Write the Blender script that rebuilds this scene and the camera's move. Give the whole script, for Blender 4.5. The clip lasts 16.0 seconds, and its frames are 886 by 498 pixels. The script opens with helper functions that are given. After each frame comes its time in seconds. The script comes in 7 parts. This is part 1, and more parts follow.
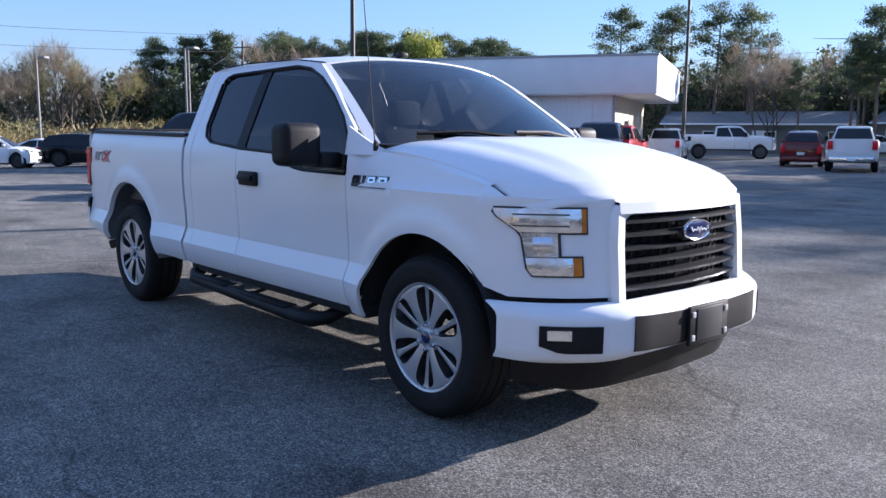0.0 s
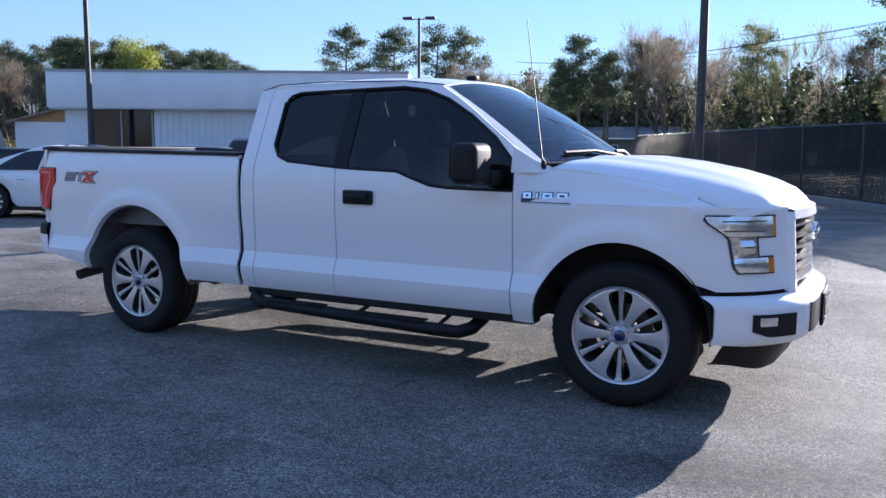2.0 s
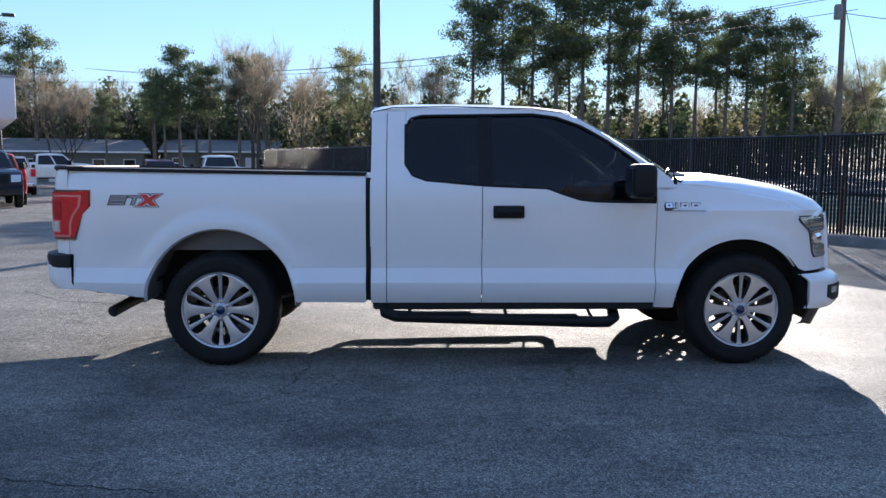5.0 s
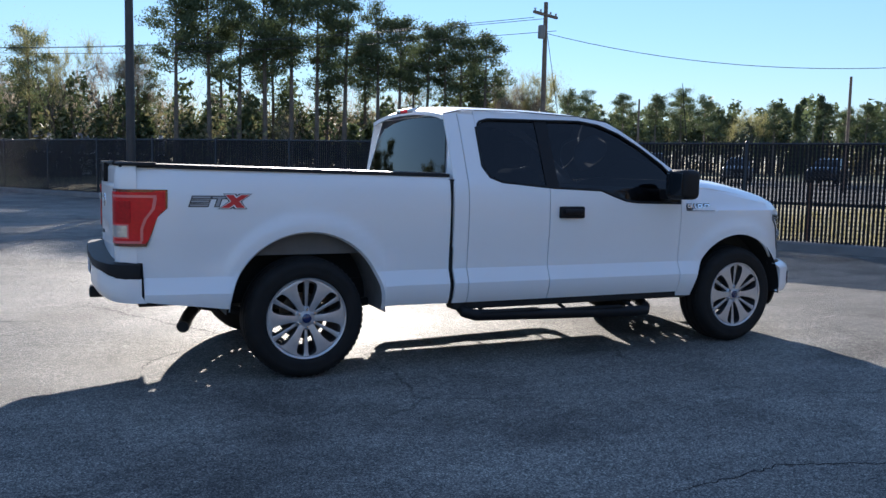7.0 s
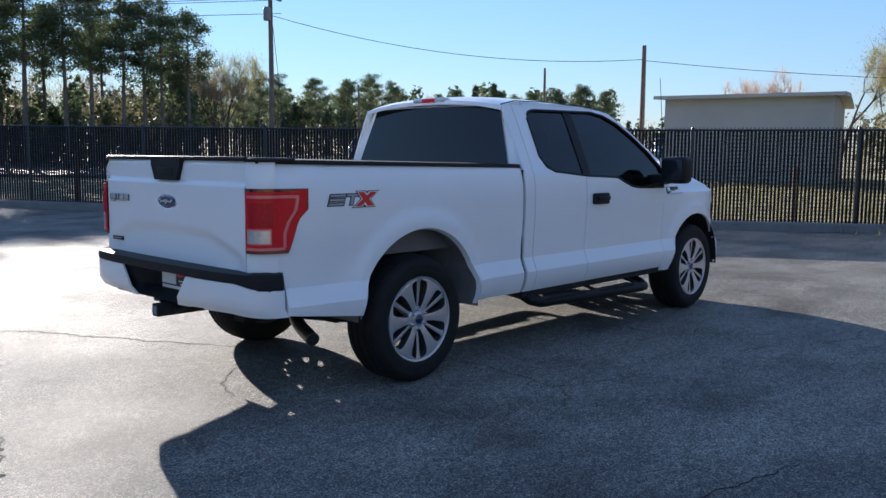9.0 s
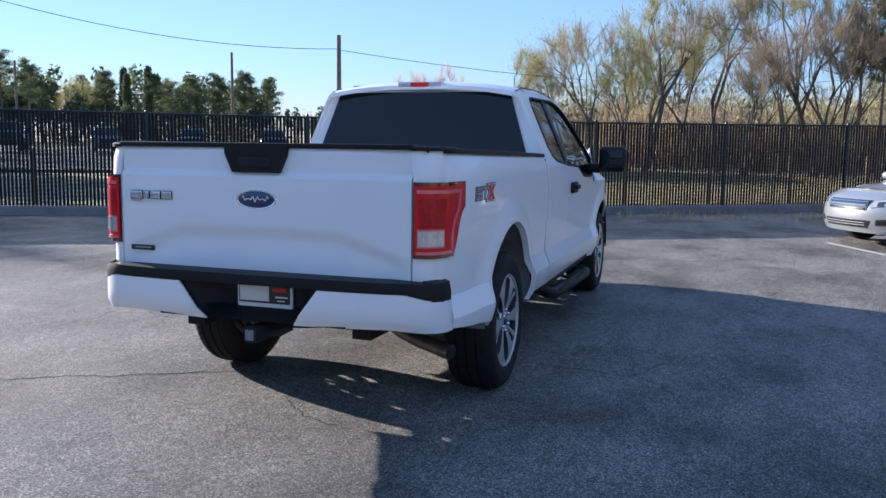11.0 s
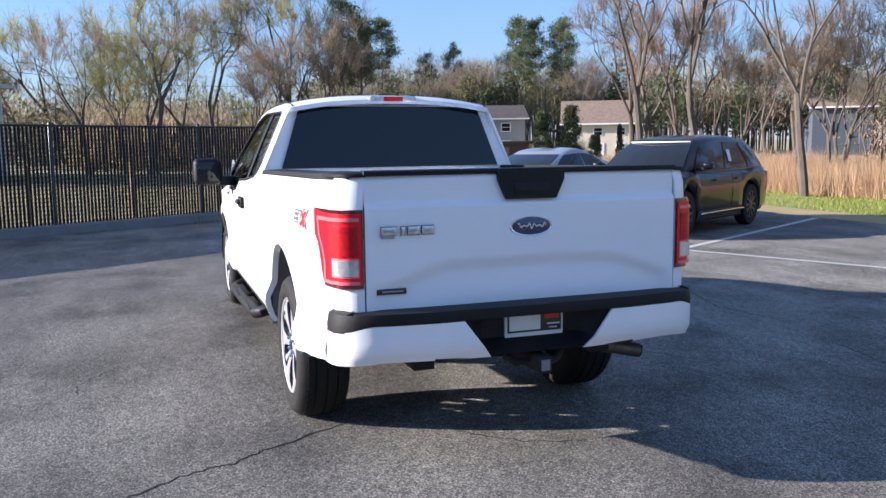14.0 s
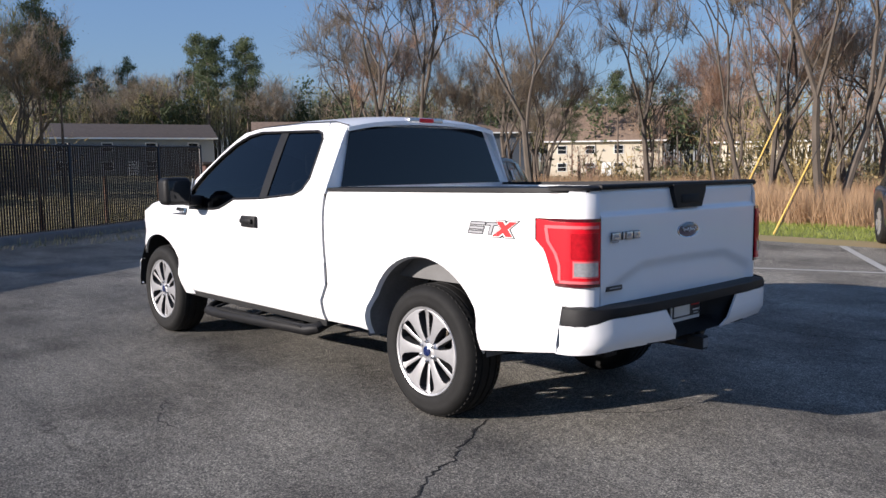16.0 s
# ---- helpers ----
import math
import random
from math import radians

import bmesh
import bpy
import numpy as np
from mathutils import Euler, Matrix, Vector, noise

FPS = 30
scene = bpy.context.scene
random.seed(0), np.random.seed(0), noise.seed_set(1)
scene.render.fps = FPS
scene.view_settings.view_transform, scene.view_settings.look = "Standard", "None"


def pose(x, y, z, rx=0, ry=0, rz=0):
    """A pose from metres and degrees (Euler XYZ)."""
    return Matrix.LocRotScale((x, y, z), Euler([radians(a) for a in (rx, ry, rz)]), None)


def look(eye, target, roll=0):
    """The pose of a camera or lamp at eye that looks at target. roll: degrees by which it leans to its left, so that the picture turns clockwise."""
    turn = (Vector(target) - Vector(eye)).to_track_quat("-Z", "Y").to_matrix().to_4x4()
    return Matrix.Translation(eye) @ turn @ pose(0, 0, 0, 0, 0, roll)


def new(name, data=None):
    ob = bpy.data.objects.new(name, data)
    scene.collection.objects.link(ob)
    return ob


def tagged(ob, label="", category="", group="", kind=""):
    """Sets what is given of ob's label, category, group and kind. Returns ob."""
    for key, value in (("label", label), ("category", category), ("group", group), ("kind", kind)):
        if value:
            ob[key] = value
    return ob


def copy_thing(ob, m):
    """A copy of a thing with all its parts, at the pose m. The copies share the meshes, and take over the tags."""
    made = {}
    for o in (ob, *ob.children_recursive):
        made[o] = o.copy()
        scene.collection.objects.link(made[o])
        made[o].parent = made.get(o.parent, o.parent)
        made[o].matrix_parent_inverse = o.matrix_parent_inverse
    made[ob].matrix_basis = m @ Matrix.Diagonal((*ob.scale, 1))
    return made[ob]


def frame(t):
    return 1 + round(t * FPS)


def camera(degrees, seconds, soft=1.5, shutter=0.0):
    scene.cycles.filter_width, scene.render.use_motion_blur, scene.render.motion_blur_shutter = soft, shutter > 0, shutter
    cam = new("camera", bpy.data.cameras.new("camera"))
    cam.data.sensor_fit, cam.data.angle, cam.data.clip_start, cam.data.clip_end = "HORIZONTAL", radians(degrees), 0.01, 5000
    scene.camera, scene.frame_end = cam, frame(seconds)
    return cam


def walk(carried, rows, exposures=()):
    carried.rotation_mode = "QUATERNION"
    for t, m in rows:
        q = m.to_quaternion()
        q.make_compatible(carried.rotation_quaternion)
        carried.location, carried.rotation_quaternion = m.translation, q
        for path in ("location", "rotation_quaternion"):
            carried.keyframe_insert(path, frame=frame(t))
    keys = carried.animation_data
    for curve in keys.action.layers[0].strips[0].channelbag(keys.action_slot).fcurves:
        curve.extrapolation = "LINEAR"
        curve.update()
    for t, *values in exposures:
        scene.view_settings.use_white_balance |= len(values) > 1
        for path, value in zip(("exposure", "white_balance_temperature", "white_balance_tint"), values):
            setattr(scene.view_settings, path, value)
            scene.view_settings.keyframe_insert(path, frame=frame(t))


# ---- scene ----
cam = camera(56.4, 16.0)

PATH = [
    (0, (6.667, -3.462, 1.382), (5.182, -2.15, 1.105), 0.5),
    (0.5, (6.276, -3.968, 1.395), (4.924, -2.518, 1.131), 0.7),
    (1, (5.825, -4.395, 1.383), (4.608, -2.829, 1.127), 0.6),
    (1.5, (5.387, -4.864, 1.395), (4.308, -3.198, 1.149), 0.6),
    (2, (4.913, -5.245, 1.392), (3.973, -3.496, 1.154), 0.4),
    (2.5, (4.434, -5.652, 1.415), (3.635, -3.833, 1.185), 0.3),
    (3, (3.899, -6.007, 1.401), (3.254, -4.127, 1.182), 0.2),
    (3.2, (3.688, -6.145, 1.427), (3.105, -4.245, 1.21), 0.0),
    (5.3, (0.893, -6.717, 1.415), (1.087, -4.737, 1.215), 0.6),
    (5.5, (0.6, -6.733, 1.423), (0.873, -4.761, 1.225), 0.8),
    (6, (-0.077, -6.594, 1.42), (0.385, -4.658, 1.222), 1.1),
    (6.5, (-0.79, -6.427, 1.43), (-0.137, -4.547, 1.233), 1.3),
    (7, (-1.443, -6.15, 1.403), (-0.607, -4.344, 1.208), 1.3),
    (7.5, (-2.111, -5.822, 1.406), (-1.101, -4.108, 1.205), 1.4),
    (8, (-2.685, -5.4, 1.385), (-1.512, -3.794, 1.173), 1.4),
    (8.2, (-2.898, -5.241, 1.41), (-1.667, -3.68, 1.195), 1.2),
    (10.3, (-4.367, -2.963, 1.395), (-2.602, -2.051, 1.165), 0.4),
    (10.5, (-4.434, -2.703, 1.38), (-2.632, -1.868, 1.147), 0.5),
    (11, (-4.599, -2.092, 1.382), (-2.717, -1.458, 1.143), 0.8),
    (11.5, (-4.666, -1.468, 1.402), (-2.728, -1.038, 1.155), 0.9),
    (12, (-4.708, -0.829, 1.412), (-2.735, -0.617, 1.162), 0.8),
    (12.5, (-4.685, -0.202, 1.422), (-2.701, -0.216, 1.17), 0.7),
    (13, (-4.694, 0.411, 1.431), (-2.724, 0.172, 1.187), 0.2),
    (13.5, (-4.65, 1.011, 1.456), (-2.717, 0.557, 1.218), -0.4),
    (14, (-4.599, 1.652, 1.492), (-2.729, 0.986, 1.251), -0.7),
    (14.5, (-4.434, 2.255, 1.494), (-2.641, 1.398, 1.262), -0.7),
    (15, (-4.242, 2.894, 1.504), (-2.543, 1.862, 1.279), -0.7),
    (15.5, (-3.981, 3.517, 1.495), (-2.391, 2.324, 1.284), -0.7),
    (16, (-3.657, 4.134, 1.504), (-2.188, 2.792, 1.304), -0.6),
]
EXPOSURES = [(0, 1.5, 5350, 19), (3.2, 1.58, 5400, 18), (5.5, 1.57, 5650, 14), (8.2, 1.28, 5650, 13), (10.5, 1.43, 5500, 16), (12.5, 1.66, 5450, 18), (14.5, 1.32, 5500, 17), (16, 0.7, 5700, 16)]
walk(cam, [(t, look(eye, target, roll)) for t, eye, target, roll in PATH], EXPOSURES)

# ---- light ----
SUN_AZ, SUN_EL = 72.0, 17.0
sun_dir = Vector((math.cos(radians(SUN_EL)) * math.cos(radians(SUN_AZ)), math.cos(radians(SUN_EL)) * math.sin(radians(SUN_AZ)), math.sin(radians(SUN_EL))))
world = bpy.data.worlds.new("world")
scene.world = world
world.use_nodes = True
wn = world.node_tree
sky = wn.nodes.new("ShaderNodeTexSky")
sky.sky_type, sky.sun_disc = "NISHITA", False
sky.sun_elevation, sky.sun_rotation = radians(SUN_EL), radians(90 - SUN_AZ)
sky.air_density, sky.dust_density, sky.ozone_density = 1.4, 0.0, 5.0
# a thin even haze, added as plain blue to flatten the sky's brightness
haze = wn.nodes.new("ShaderNodeMix")
haze.data_type = "RGBA"
haze.inputs[0].default_value = 0.45
haze.inputs[7].default_value = (1.85, 2.52, 4.0, 1)
wn.links.new(sky.outputs[0], haze.inputs[6])
wn.links.new(haze.outputs[2], wn.nodes["Background"].inputs[0])
wn.nodes["Background"].inputs[1].default_value = 0.076
sun = bpy.data.lights.new("sun", "SUN")
sun.energy, sun.angle, sun.color = 4.9, radians(0.53), (1.0, 0.86, 0.67)
new("sun", sun).matrix_world = look(sun_dir * 80, (0, 0, 0))


# ---- materials ----
def mat(name, color, rough=0.6, metal=0.0, coat=0.0, var=0.12, scale=6.0, bump=0.0, bscale=60.0, color2=None, spec=0.5, fine=0.5, coat_rough=0.04):
    """A surface with variation at two scales, in metres."""
    m = bpy.data.materials.new(name)
    m.use_nodes = True
    n, l = m.node_tree.nodes, m.node_tree.links
    b = n["Principled BSDF"]
    tc = n.new("ShaderNodeTexCoord")
    big, small = n.new("ShaderNodeTexNoise"), n.new("ShaderNodeTexNoise")
    big.inputs["Scale"].default_value, small.inputs["Scale"].default_value = scale, bscale
    big.inputs["Detail"].default_value, small.inputs["Detail"].default_value = 5, 3
    for t in (big, small):
        l.new(tc.outputs["Object"], t.inputs["Vector"])
    mix = n.new("ShaderNodeMix")
    mix.data_type = "FLOAT"
    mix.inputs[0].default_value = 0.35 * fine * 2 if fine <= 0.5 else 0.6
    l.new(big.outputs["Fac"], mix.inputs[2])
    l.new(small.outputs["Fac"], mix.inputs[3])
    ramp = n.new("ShaderNodeValToRGB")
    c2 = color2 or tuple(min(1, c * (1 + var)) for c in color)
    c1 = color if color2 else tuple(c * (1 - var) for c in color)
    ramp.color_ramp.elements[0].position, ramp.color_ramp.elements[1].position = 0.32, 0.68
    ramp.color_ramp.elements[0].color, ramp.color_ramp.elements[1].color = (*c1, 1), (*c2, 1)
    l.new(mix.outputs[0], ramp.inputs[0])
    l.new(ramp.outputs[0], b.inputs["Base Color"])
    b.inputs["Roughness"].default_value, b.inputs["Metallic"].default_value = rough, metal
    b.inputs["Coat Weight"].default_value, b.inputs["Coat Roughness"].default_value = coat, coat_rough
    b.inputs["Specular IOR Level"].default_value = spec
    if bump:
        bp = n.new("ShaderNodeBump")
        bp.inputs["Strength"].default_value, bp.inputs["Distance"].default_value = bump, 0.01
        l.new(mix.outputs[0], bp.inputs["Height"])
        l.new(bp.outputs[0], b.inputs["Normal"])
    return m


def glass_mat(name, tint, rough=0.0, ior=1.5):
    """Tinted pane: lets a part of the light through, and reflects by its angle."""
    m = bpy.data.materials.new(name)
    m.use_nodes = True
    n, l = m.node_tree.nodes, m.node_tree.links
    n.remove(n["Principled BSDF"])
    tr, gl, fr, mx = n.new("ShaderNodeBsdfTransparent"), n.new("ShaderNodeBsdfGlossy"), n.new("ShaderNodeFresnel"), n.new("ShaderNodeMixShader")
    tr.inputs[0].default_value = (*tint, 1)
    gl.inputs["Roughness"].default_value = rough
    fr.inputs[0].default_value = ior
    l.new(fr.outputs[0], mx.inputs[0])
    l.new(tr.outputs[0], mx.inputs[1])
    l.new(gl.outputs[0], mx.inputs[2])
    l.new(mx.outputs[0], n["Material Output"].inputs[0])
    return m


def asphalt_mat():
    m = bpy.data.materials.new("asphalt")
    m.use_nodes = True
    n, l = m.node_tree.nodes, m.node_tree.links
    b = n["Principled BSDF"]
    tc = n.new("ShaderNodeTexCoord")

    def noise_node(scale, detail=4, rough=0.6):
        t = n.new("ShaderNodeTexNoise")
        t.inputs["Scale"].default_value, t.inputs["Detail"].default_value, t.inputs["Roughness"].default_value = scale, detail, rough
        l.new(tc.outputs["Object"], t.inputs["Vector"])
        return t

    def ramp(src, p0, p1, c0, c1):
        r = n.new("ShaderNodeValToRGB")
        r.color_ramp.elements[0].position, r.color_ramp.elements[1].position = p0, p1
        r.color_ramp.elements[0].color, r.color_ramp.elements[1].color = (*c0, 1), (*c1, 1)
        l.new(src, r.inputs[0])
        return r

    def mul(a, c):
        x = n.new("ShaderNodeMix")
        x.data_type, x.blend_type = "RGBA", "MULTIPLY"
        x.inputs[0].default_value = 1
        l.new(a, x.inputs[6])
        l.new(c, x.inputs[7])
        return x.outputs[2]

    def stretched(scale, turn, squash, detail, rough):
        """Noise drawn out along one direction, as wheels and brooms leave it."""
        mp = n.new("ShaderNodeMapping")
        mp.inputs["Rotation"].default_value = (0, 0, turn)
        mp.inputs["Scale"].default_value = (1, squash, 1)
        l.new(tc.outputs["Object"], mp.inputs["Vector"])
        t = noise_node(scale, detail, rough)
        l.new(mp.outputs[0], t.inputs["Vector"])
        return t

    patches = ramp(noise_node(0.10, 3, 0.5).outputs["Fac"], 0.35, 0.66, (0.235, 0.23, 0.219), (0.345, 0.336, 0.318))
    streaks = ramp(stretched(0.5, 0.5, 3.2, 5, 0.6).outputs["Fac"], 0.34, 0.66, (0.72, 0.72, 0.72), (1.17, 1.17, 1.15))
    stain = ramp(noise_node(0.75, 6, 0.62).outputs["Fac"], 0.36, 0.52, (0.62, 0.615, 0.61), (1.07, 1.07, 1.06))
    mottle = ramp(noise_node(17, 4, 0.7).outputs["Fac"], 0.36, 0.64, (0.78, 0.78, 0.79), (1.2, 1.2, 1.19))
    grain = ramp(noise_node(95, 4, 0.85).outputs["Fac"], 0.40, 0.62, (0.36, 0.36, 0.37), (1.75, 1.72, 1.65))
    vor = n.new("ShaderNodeTexVoronoi")
    vor.inputs["Scale"].default_value = 105
    l.new(tc.outputs["Object"], vor.inputs["Vector"])
    tone = n.new("ShaderNodeSeparateColor")
    l.new(vor.outputs["Color"], tone.inputs[0])
    chips = ramp(tone.outputs[0], 0.1, 0.95, (0.55, 0.55, 0.56), (1.5, 1.48, 1.42))
    stones = ramp(vor.outputs["Distance"], 0.0, 0.6, (1.25, 1.24, 1.2), (0.62, 0.62, 0.63))
    warp = noise_node(1.7, 3)
    add = n.new("ShaderNodeVectorMath")
    add.operation = "MULTIPLY_ADD"
    add.inputs[1].default_value = (0.55, 0.55, 0)
    l.new(warp.outputs["Color"], add.inputs[0])
    l.new(tc.outputs["Object"], add.inputs[2])
    cr = n.new("ShaderNodeTexVoronoi")
    cr.feature = "DISTANCE_TO_EDGE"
    cr.inputs["Scale"].default_value = 0.24
    l.new(add.outputs[0], cr.inputs["Vector"])
    crack = ramp(cr.outputs["Distance"], 0.0, 0.0022, (0.5, 0.5, 0.5), (1, 1, 1))
    fade = ramp(noise_node(0.4, 3).outputs["Fac"], 0.47, 0.56, (1, 1, 1), (0, 0, 0))
    lit = n.new("ShaderNodeMix")
    lit.data_type, lit.blend_type = "RGBA", "ADD"
    lit.inputs[0].default_value = 1
    l.new(crack.outputs[0], lit.inputs[6])
    l.new(fade.outputs[0], lit.inputs[7])
    lit.clamp_result = True
    col = mul(mul(patches.outputs[0], streaks.outputs[0]), mul(stain.outputs[0], mottle.outputs[0]))
    col = mul(mul(mul(col, chips.outputs[0]), mul(grain.outputs[0], stones.outputs[0])), lit.outputs[2])
    l.new(col, b.inputs["Base Color"])
    rr = ramp(noise_node(0.5, 4).outputs["Fac"], 0.3, 0.7, (0.58, 0.58, 0.58), (0.76, 0.76, 0.76))
    l.new(rr.outputs[0], b.inputs["Roughness"])
    b.inputs["Specular IOR Level"].default_value = 0.14
    b.inputs["Diffuse Roughness"].default_value = 0.4
    bp = n.new("ShaderNodeBump")
    bp.inputs["Strength"].default_value, bp.inputs["Distance"].default_value = 0.6, 0.009
    l.new(mul(stones.outputs[0], grain.outputs[0]), bp.inputs["Height"])
    l.new(bp.outputs[0], b.inputs["Normal"])
    return m


def leaf_mat(name, c1, c2, trans=0.25):
    """Foliage: colour by clump, some light comes through."""
    m = bpy.data.materials.new(name)
    m.use_nodes = True
    n, l = m.node_tree.nodes, m.node_tree.links
    b = n["Principled BSDF"]
    geo, oi = n.new("ShaderNodeNewGeometry"), n.new("ShaderNodeObjectInfo")
    av = n.new("ShaderNodeMath")
    av.operation = "MULTIPLY_ADD"
    av.inputs[1].default_value = 0.65
    sc = n.new("ShaderNodeMath")
    sc.operation = "MULTIPLY"
    sc.inputs[1].default_value = 0.35
    l.new(oi.outputs["Random"], sc.inputs[0])
    l.new(geo.outputs["Random Per Island"], av.inputs[0])
    l.new(sc.outputs[0], av.inputs[2])
    r = n.new("ShaderNodeValToRGB")
    r.color_ramp.elements[0].color, r.color_ramp.elements[1].color = (*c1, 1), (*c2, 1)
    l.new(av.outputs[0], r.inputs[0])
    l.new(r.outputs[0], b.inputs["Base Color"])
    b.inputs["Roughness"].default_value = 0.65
    tl, mx = n.new("ShaderNodeBsdfTranslucent"), n.new("ShaderNodeMixShader")
    l.new(r.outputs[0], tl.inputs[0])
    mx.inputs[0].default_value = trans
    l.new(b.outputs[0], mx.inputs[1])
    l.new(tl.outputs[0], mx.inputs[2])
    l.new(mx.outputs[0], n["Material Output"].inputs[0])
    return m


ASPHALT = asphalt_mat()
CRACK = mat("crack_dark", (0.02, 0.019, 0.018), 0.95, var=0.4, scale=30)
PAINT = mat("white_paint", (0.82, 0.825, 0.83), 0.36, coat=0.45, var=0.015, scale=2.5, bscale=300)
PLASTIC = mat("black_plastic", (0.01, 0.01, 0.011), 0.55, var=0.25, scale=10, bump=0.15, bscale=400, spec=0.25)
RUBBER = mat("rubber", (0.011, 0.0108, 0.0105), 0.75, var=0.35, scale=9, bump=0.3, bscale=220, spec=0.3)
# underbody black; also put into gaps and behind the rear glass as shade
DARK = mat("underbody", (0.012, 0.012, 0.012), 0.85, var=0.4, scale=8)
LINER = mat("wheel_liner", (0.2, 0.2, 0.2), 0.8, var=0.2, scale=7)
WELL = mat("well_primer", (0.15, 0.15, 0.15), 0.6, var=0.12, scale=9)
ALLOY = mat("machined_alloy", (0.58, 0.58, 0.59), 0.36, 0.7, var=0.06, scale=20)
POCKET = mat("painted_alloy", (0.09, 0.09, 0.095), 0.4, 0.6, var=0.1)
CHROME = mat("chrome", (0.75, 0.75, 0.76), 0.1, 1.0, var=0.03)
BARGREY = mat("grey_bar", (0.11, 0.11, 0.115), 0.28, 0.7, var=0.08)
TAILDARK = mat("dark_red_lens", (0.09, 0.008, 0.012), 0.15, coat=1.0, var=0.1)
ALLOYGREY = mat("cast_alloy", (0.48, 0.48, 0.49), 0.4, 0.7, var=0.1)
TAILRED = mat("red_lens", (0.62, 0.006, 0.016), 0.35, coat=0.25, spec=0.25, var=0.1, scale=30)
TAILDEEP = mat("deep_red_lens", (0.42, 0.005, 0.012), 0.35, coat=0.1, spec=0.25, var=0.25, scale=45)
TAILPINK = mat("red_light_guide", (0.68, 0.16, 0.17), 0.2, coat=0.4, var=0.05)
CLEAR = mat("clear_lens", (0.55, 0.55, 0.56), 0.15, 0.5, coat=1.0, var=0.2, scale=40)
REFLECTOR = mat("lamp_reflector", (0.86, 0.86, 0.85), 0.12, 0.9, coat=1.0, var=0.25, scale=18, bump=0.5, bscale=45)
AMBER = mat("amber_lens", (0.6, 0.2, 0.02), 0.2, coat=1.0, var=0.15, scale=40)
BLUE = mat("badge_blue", (0.006, 0.015, 0.08), 0.2, coat=1.0, var=0.1)
BADGE = mat("badge_dark", (0.03, 0.03, 0.033), 0.35, var=0.1)
BADGERED = mat("badge_red", (0.6, 0.025, 0.025), 0.35, var=0.1)
PLATEWHITE = mat("plate_white", (0.8, 0.8, 0.78), 0.5, var=0.03)
PLATEGREY = mat("plate_grey", (0.33, 0.33, 0.34), 0.5, var=0.05)
STEEL = mat("exhaust_steel", (0.16, 0.135, 0.11), 0.45, 0.85, var=0.3, scale=15)
SEAT = mat("seat_cloth", (0.2, 0.2, 0.21), 0.9, var=0.2)
TINT = glass_mat("tinted_glass", (0.1, 0.11, 0.12))
WSHIELD = glass_mat("windscreen_glass", (0.8, 0.84, 0.82), ior=1.8)
REARGLASS = glass_mat("privacy_glass", (0.03, 0.035, 0.04), ior=1.6)
CONCRETE = mat("concrete", (0.17, 0.165, 0.155), 0.85, var=0.25, scale=3, bump=0.3, bscale=80)
LINEPAINT = mat("line_paint", (0.5, 0.49, 0.45), 0.7, var=0.25, scale=12, bscale=60, fine=0.8)
SLAT = mat("fence_slat", (0.014, 0.014, 0.016), 0.65, var=0.3, scale=12, spec=0.2)
POSTBLACK = mat("black_post", (0.014, 0.014, 0.015), 0.4, var=0.3)
WIRE = mat("fence_wire", (0.03, 0.03, 0.032), 0.4, 0.4, var=0.2)
RUST = mat("old_post", (0.22, 0.13, 0.08), 0.85, var=0.4, scale=5)
BEIGE = mat("beige_metal", (0.42, 0.4, 0.36), 0.6, var=0.08, scale=0.8)
SIDING = mat("white_siding", (0.72, 0.73, 0.74), 0.55, var=0.06, scale=1.0)
# wall colour darkened for the shade the low buildings stand in
DULLWALL = mat("shade_dulled_wall", (0.17, 0.165, 0.155), 0.8, var=0.15, scale=0.7)
ROOFDARK = mat("dark_shingles", (0.072, 0.056, 0.047), 0.9, var=0.25, scale=3, bscale=25)
GREYSIDING = mat("grey_siding", (0.2, 0.22, 0.24), 0.7, var=0.08, scale=1.0)
CREAM = mat("cream_siding", (0.62, 0.55, 0.43), 0.75, var=0.07, scale=1.2)
BROWNROOF = mat("brown_shingles", (0.24, 0.17, 0.12), 0.9, var=0.25, scale=3, bscale=25)
GREYROOF = mat("grey_roof", (0.2, 0.2, 0.2), 0.8, var=0.2, scale=2)
WINDOWDARK = mat("window_glass", (0.014, 0.017, 0.021), 0.06, var=0.2, spec=0.35)
BRICK = mat("brown_wall", (0.28, 0.16, 0.1), 0.8, var=0.2)
POLEWOOD = mat("pole_wood", (0.16, 0.12, 0.09), 0.9, var=0.3, scale=4, bump=0.3)
POLEMETAL = mat("pole_metal", (0.05, 0.045, 0.042), 0.5, 0.3, var=0.2)
POLEGREY = mat("pole_galvanised", (0.2, 0.2, 0.195), 0.6, 0.2, var=0.15)
CABLE = mat("cable", (0.02, 0.02, 0.02), 0.6, var=0.1)
YELLOW = mat("yellow_guard", (0.75, 0.5, 0.12), 0.5, var=0.1)
BARK = mat("bark", (0.14, 0.11, 0.085), 0.95, var=0.35, scale=3, bump=0.4, bscale=25)
BARKGREY = mat("grey_bark", (0.105, 0.086, 0.069), 0.95, var=0.3, scale=3)
PINELEAF = leaf_mat("pine_needles", (0.052, 0.078, 0.036), (0.135, 0.16, 0.07), 0.4)
TWIG = leaf_mat("twigs", (0.2, 0.165, 0.125), (0.38, 0.31, 0.22), 0.4)
REDTWIG = leaf_mat("red_twigs", (0.34, 0.225, 0.16), (0.6, 0.42, 0.3), 0.5)
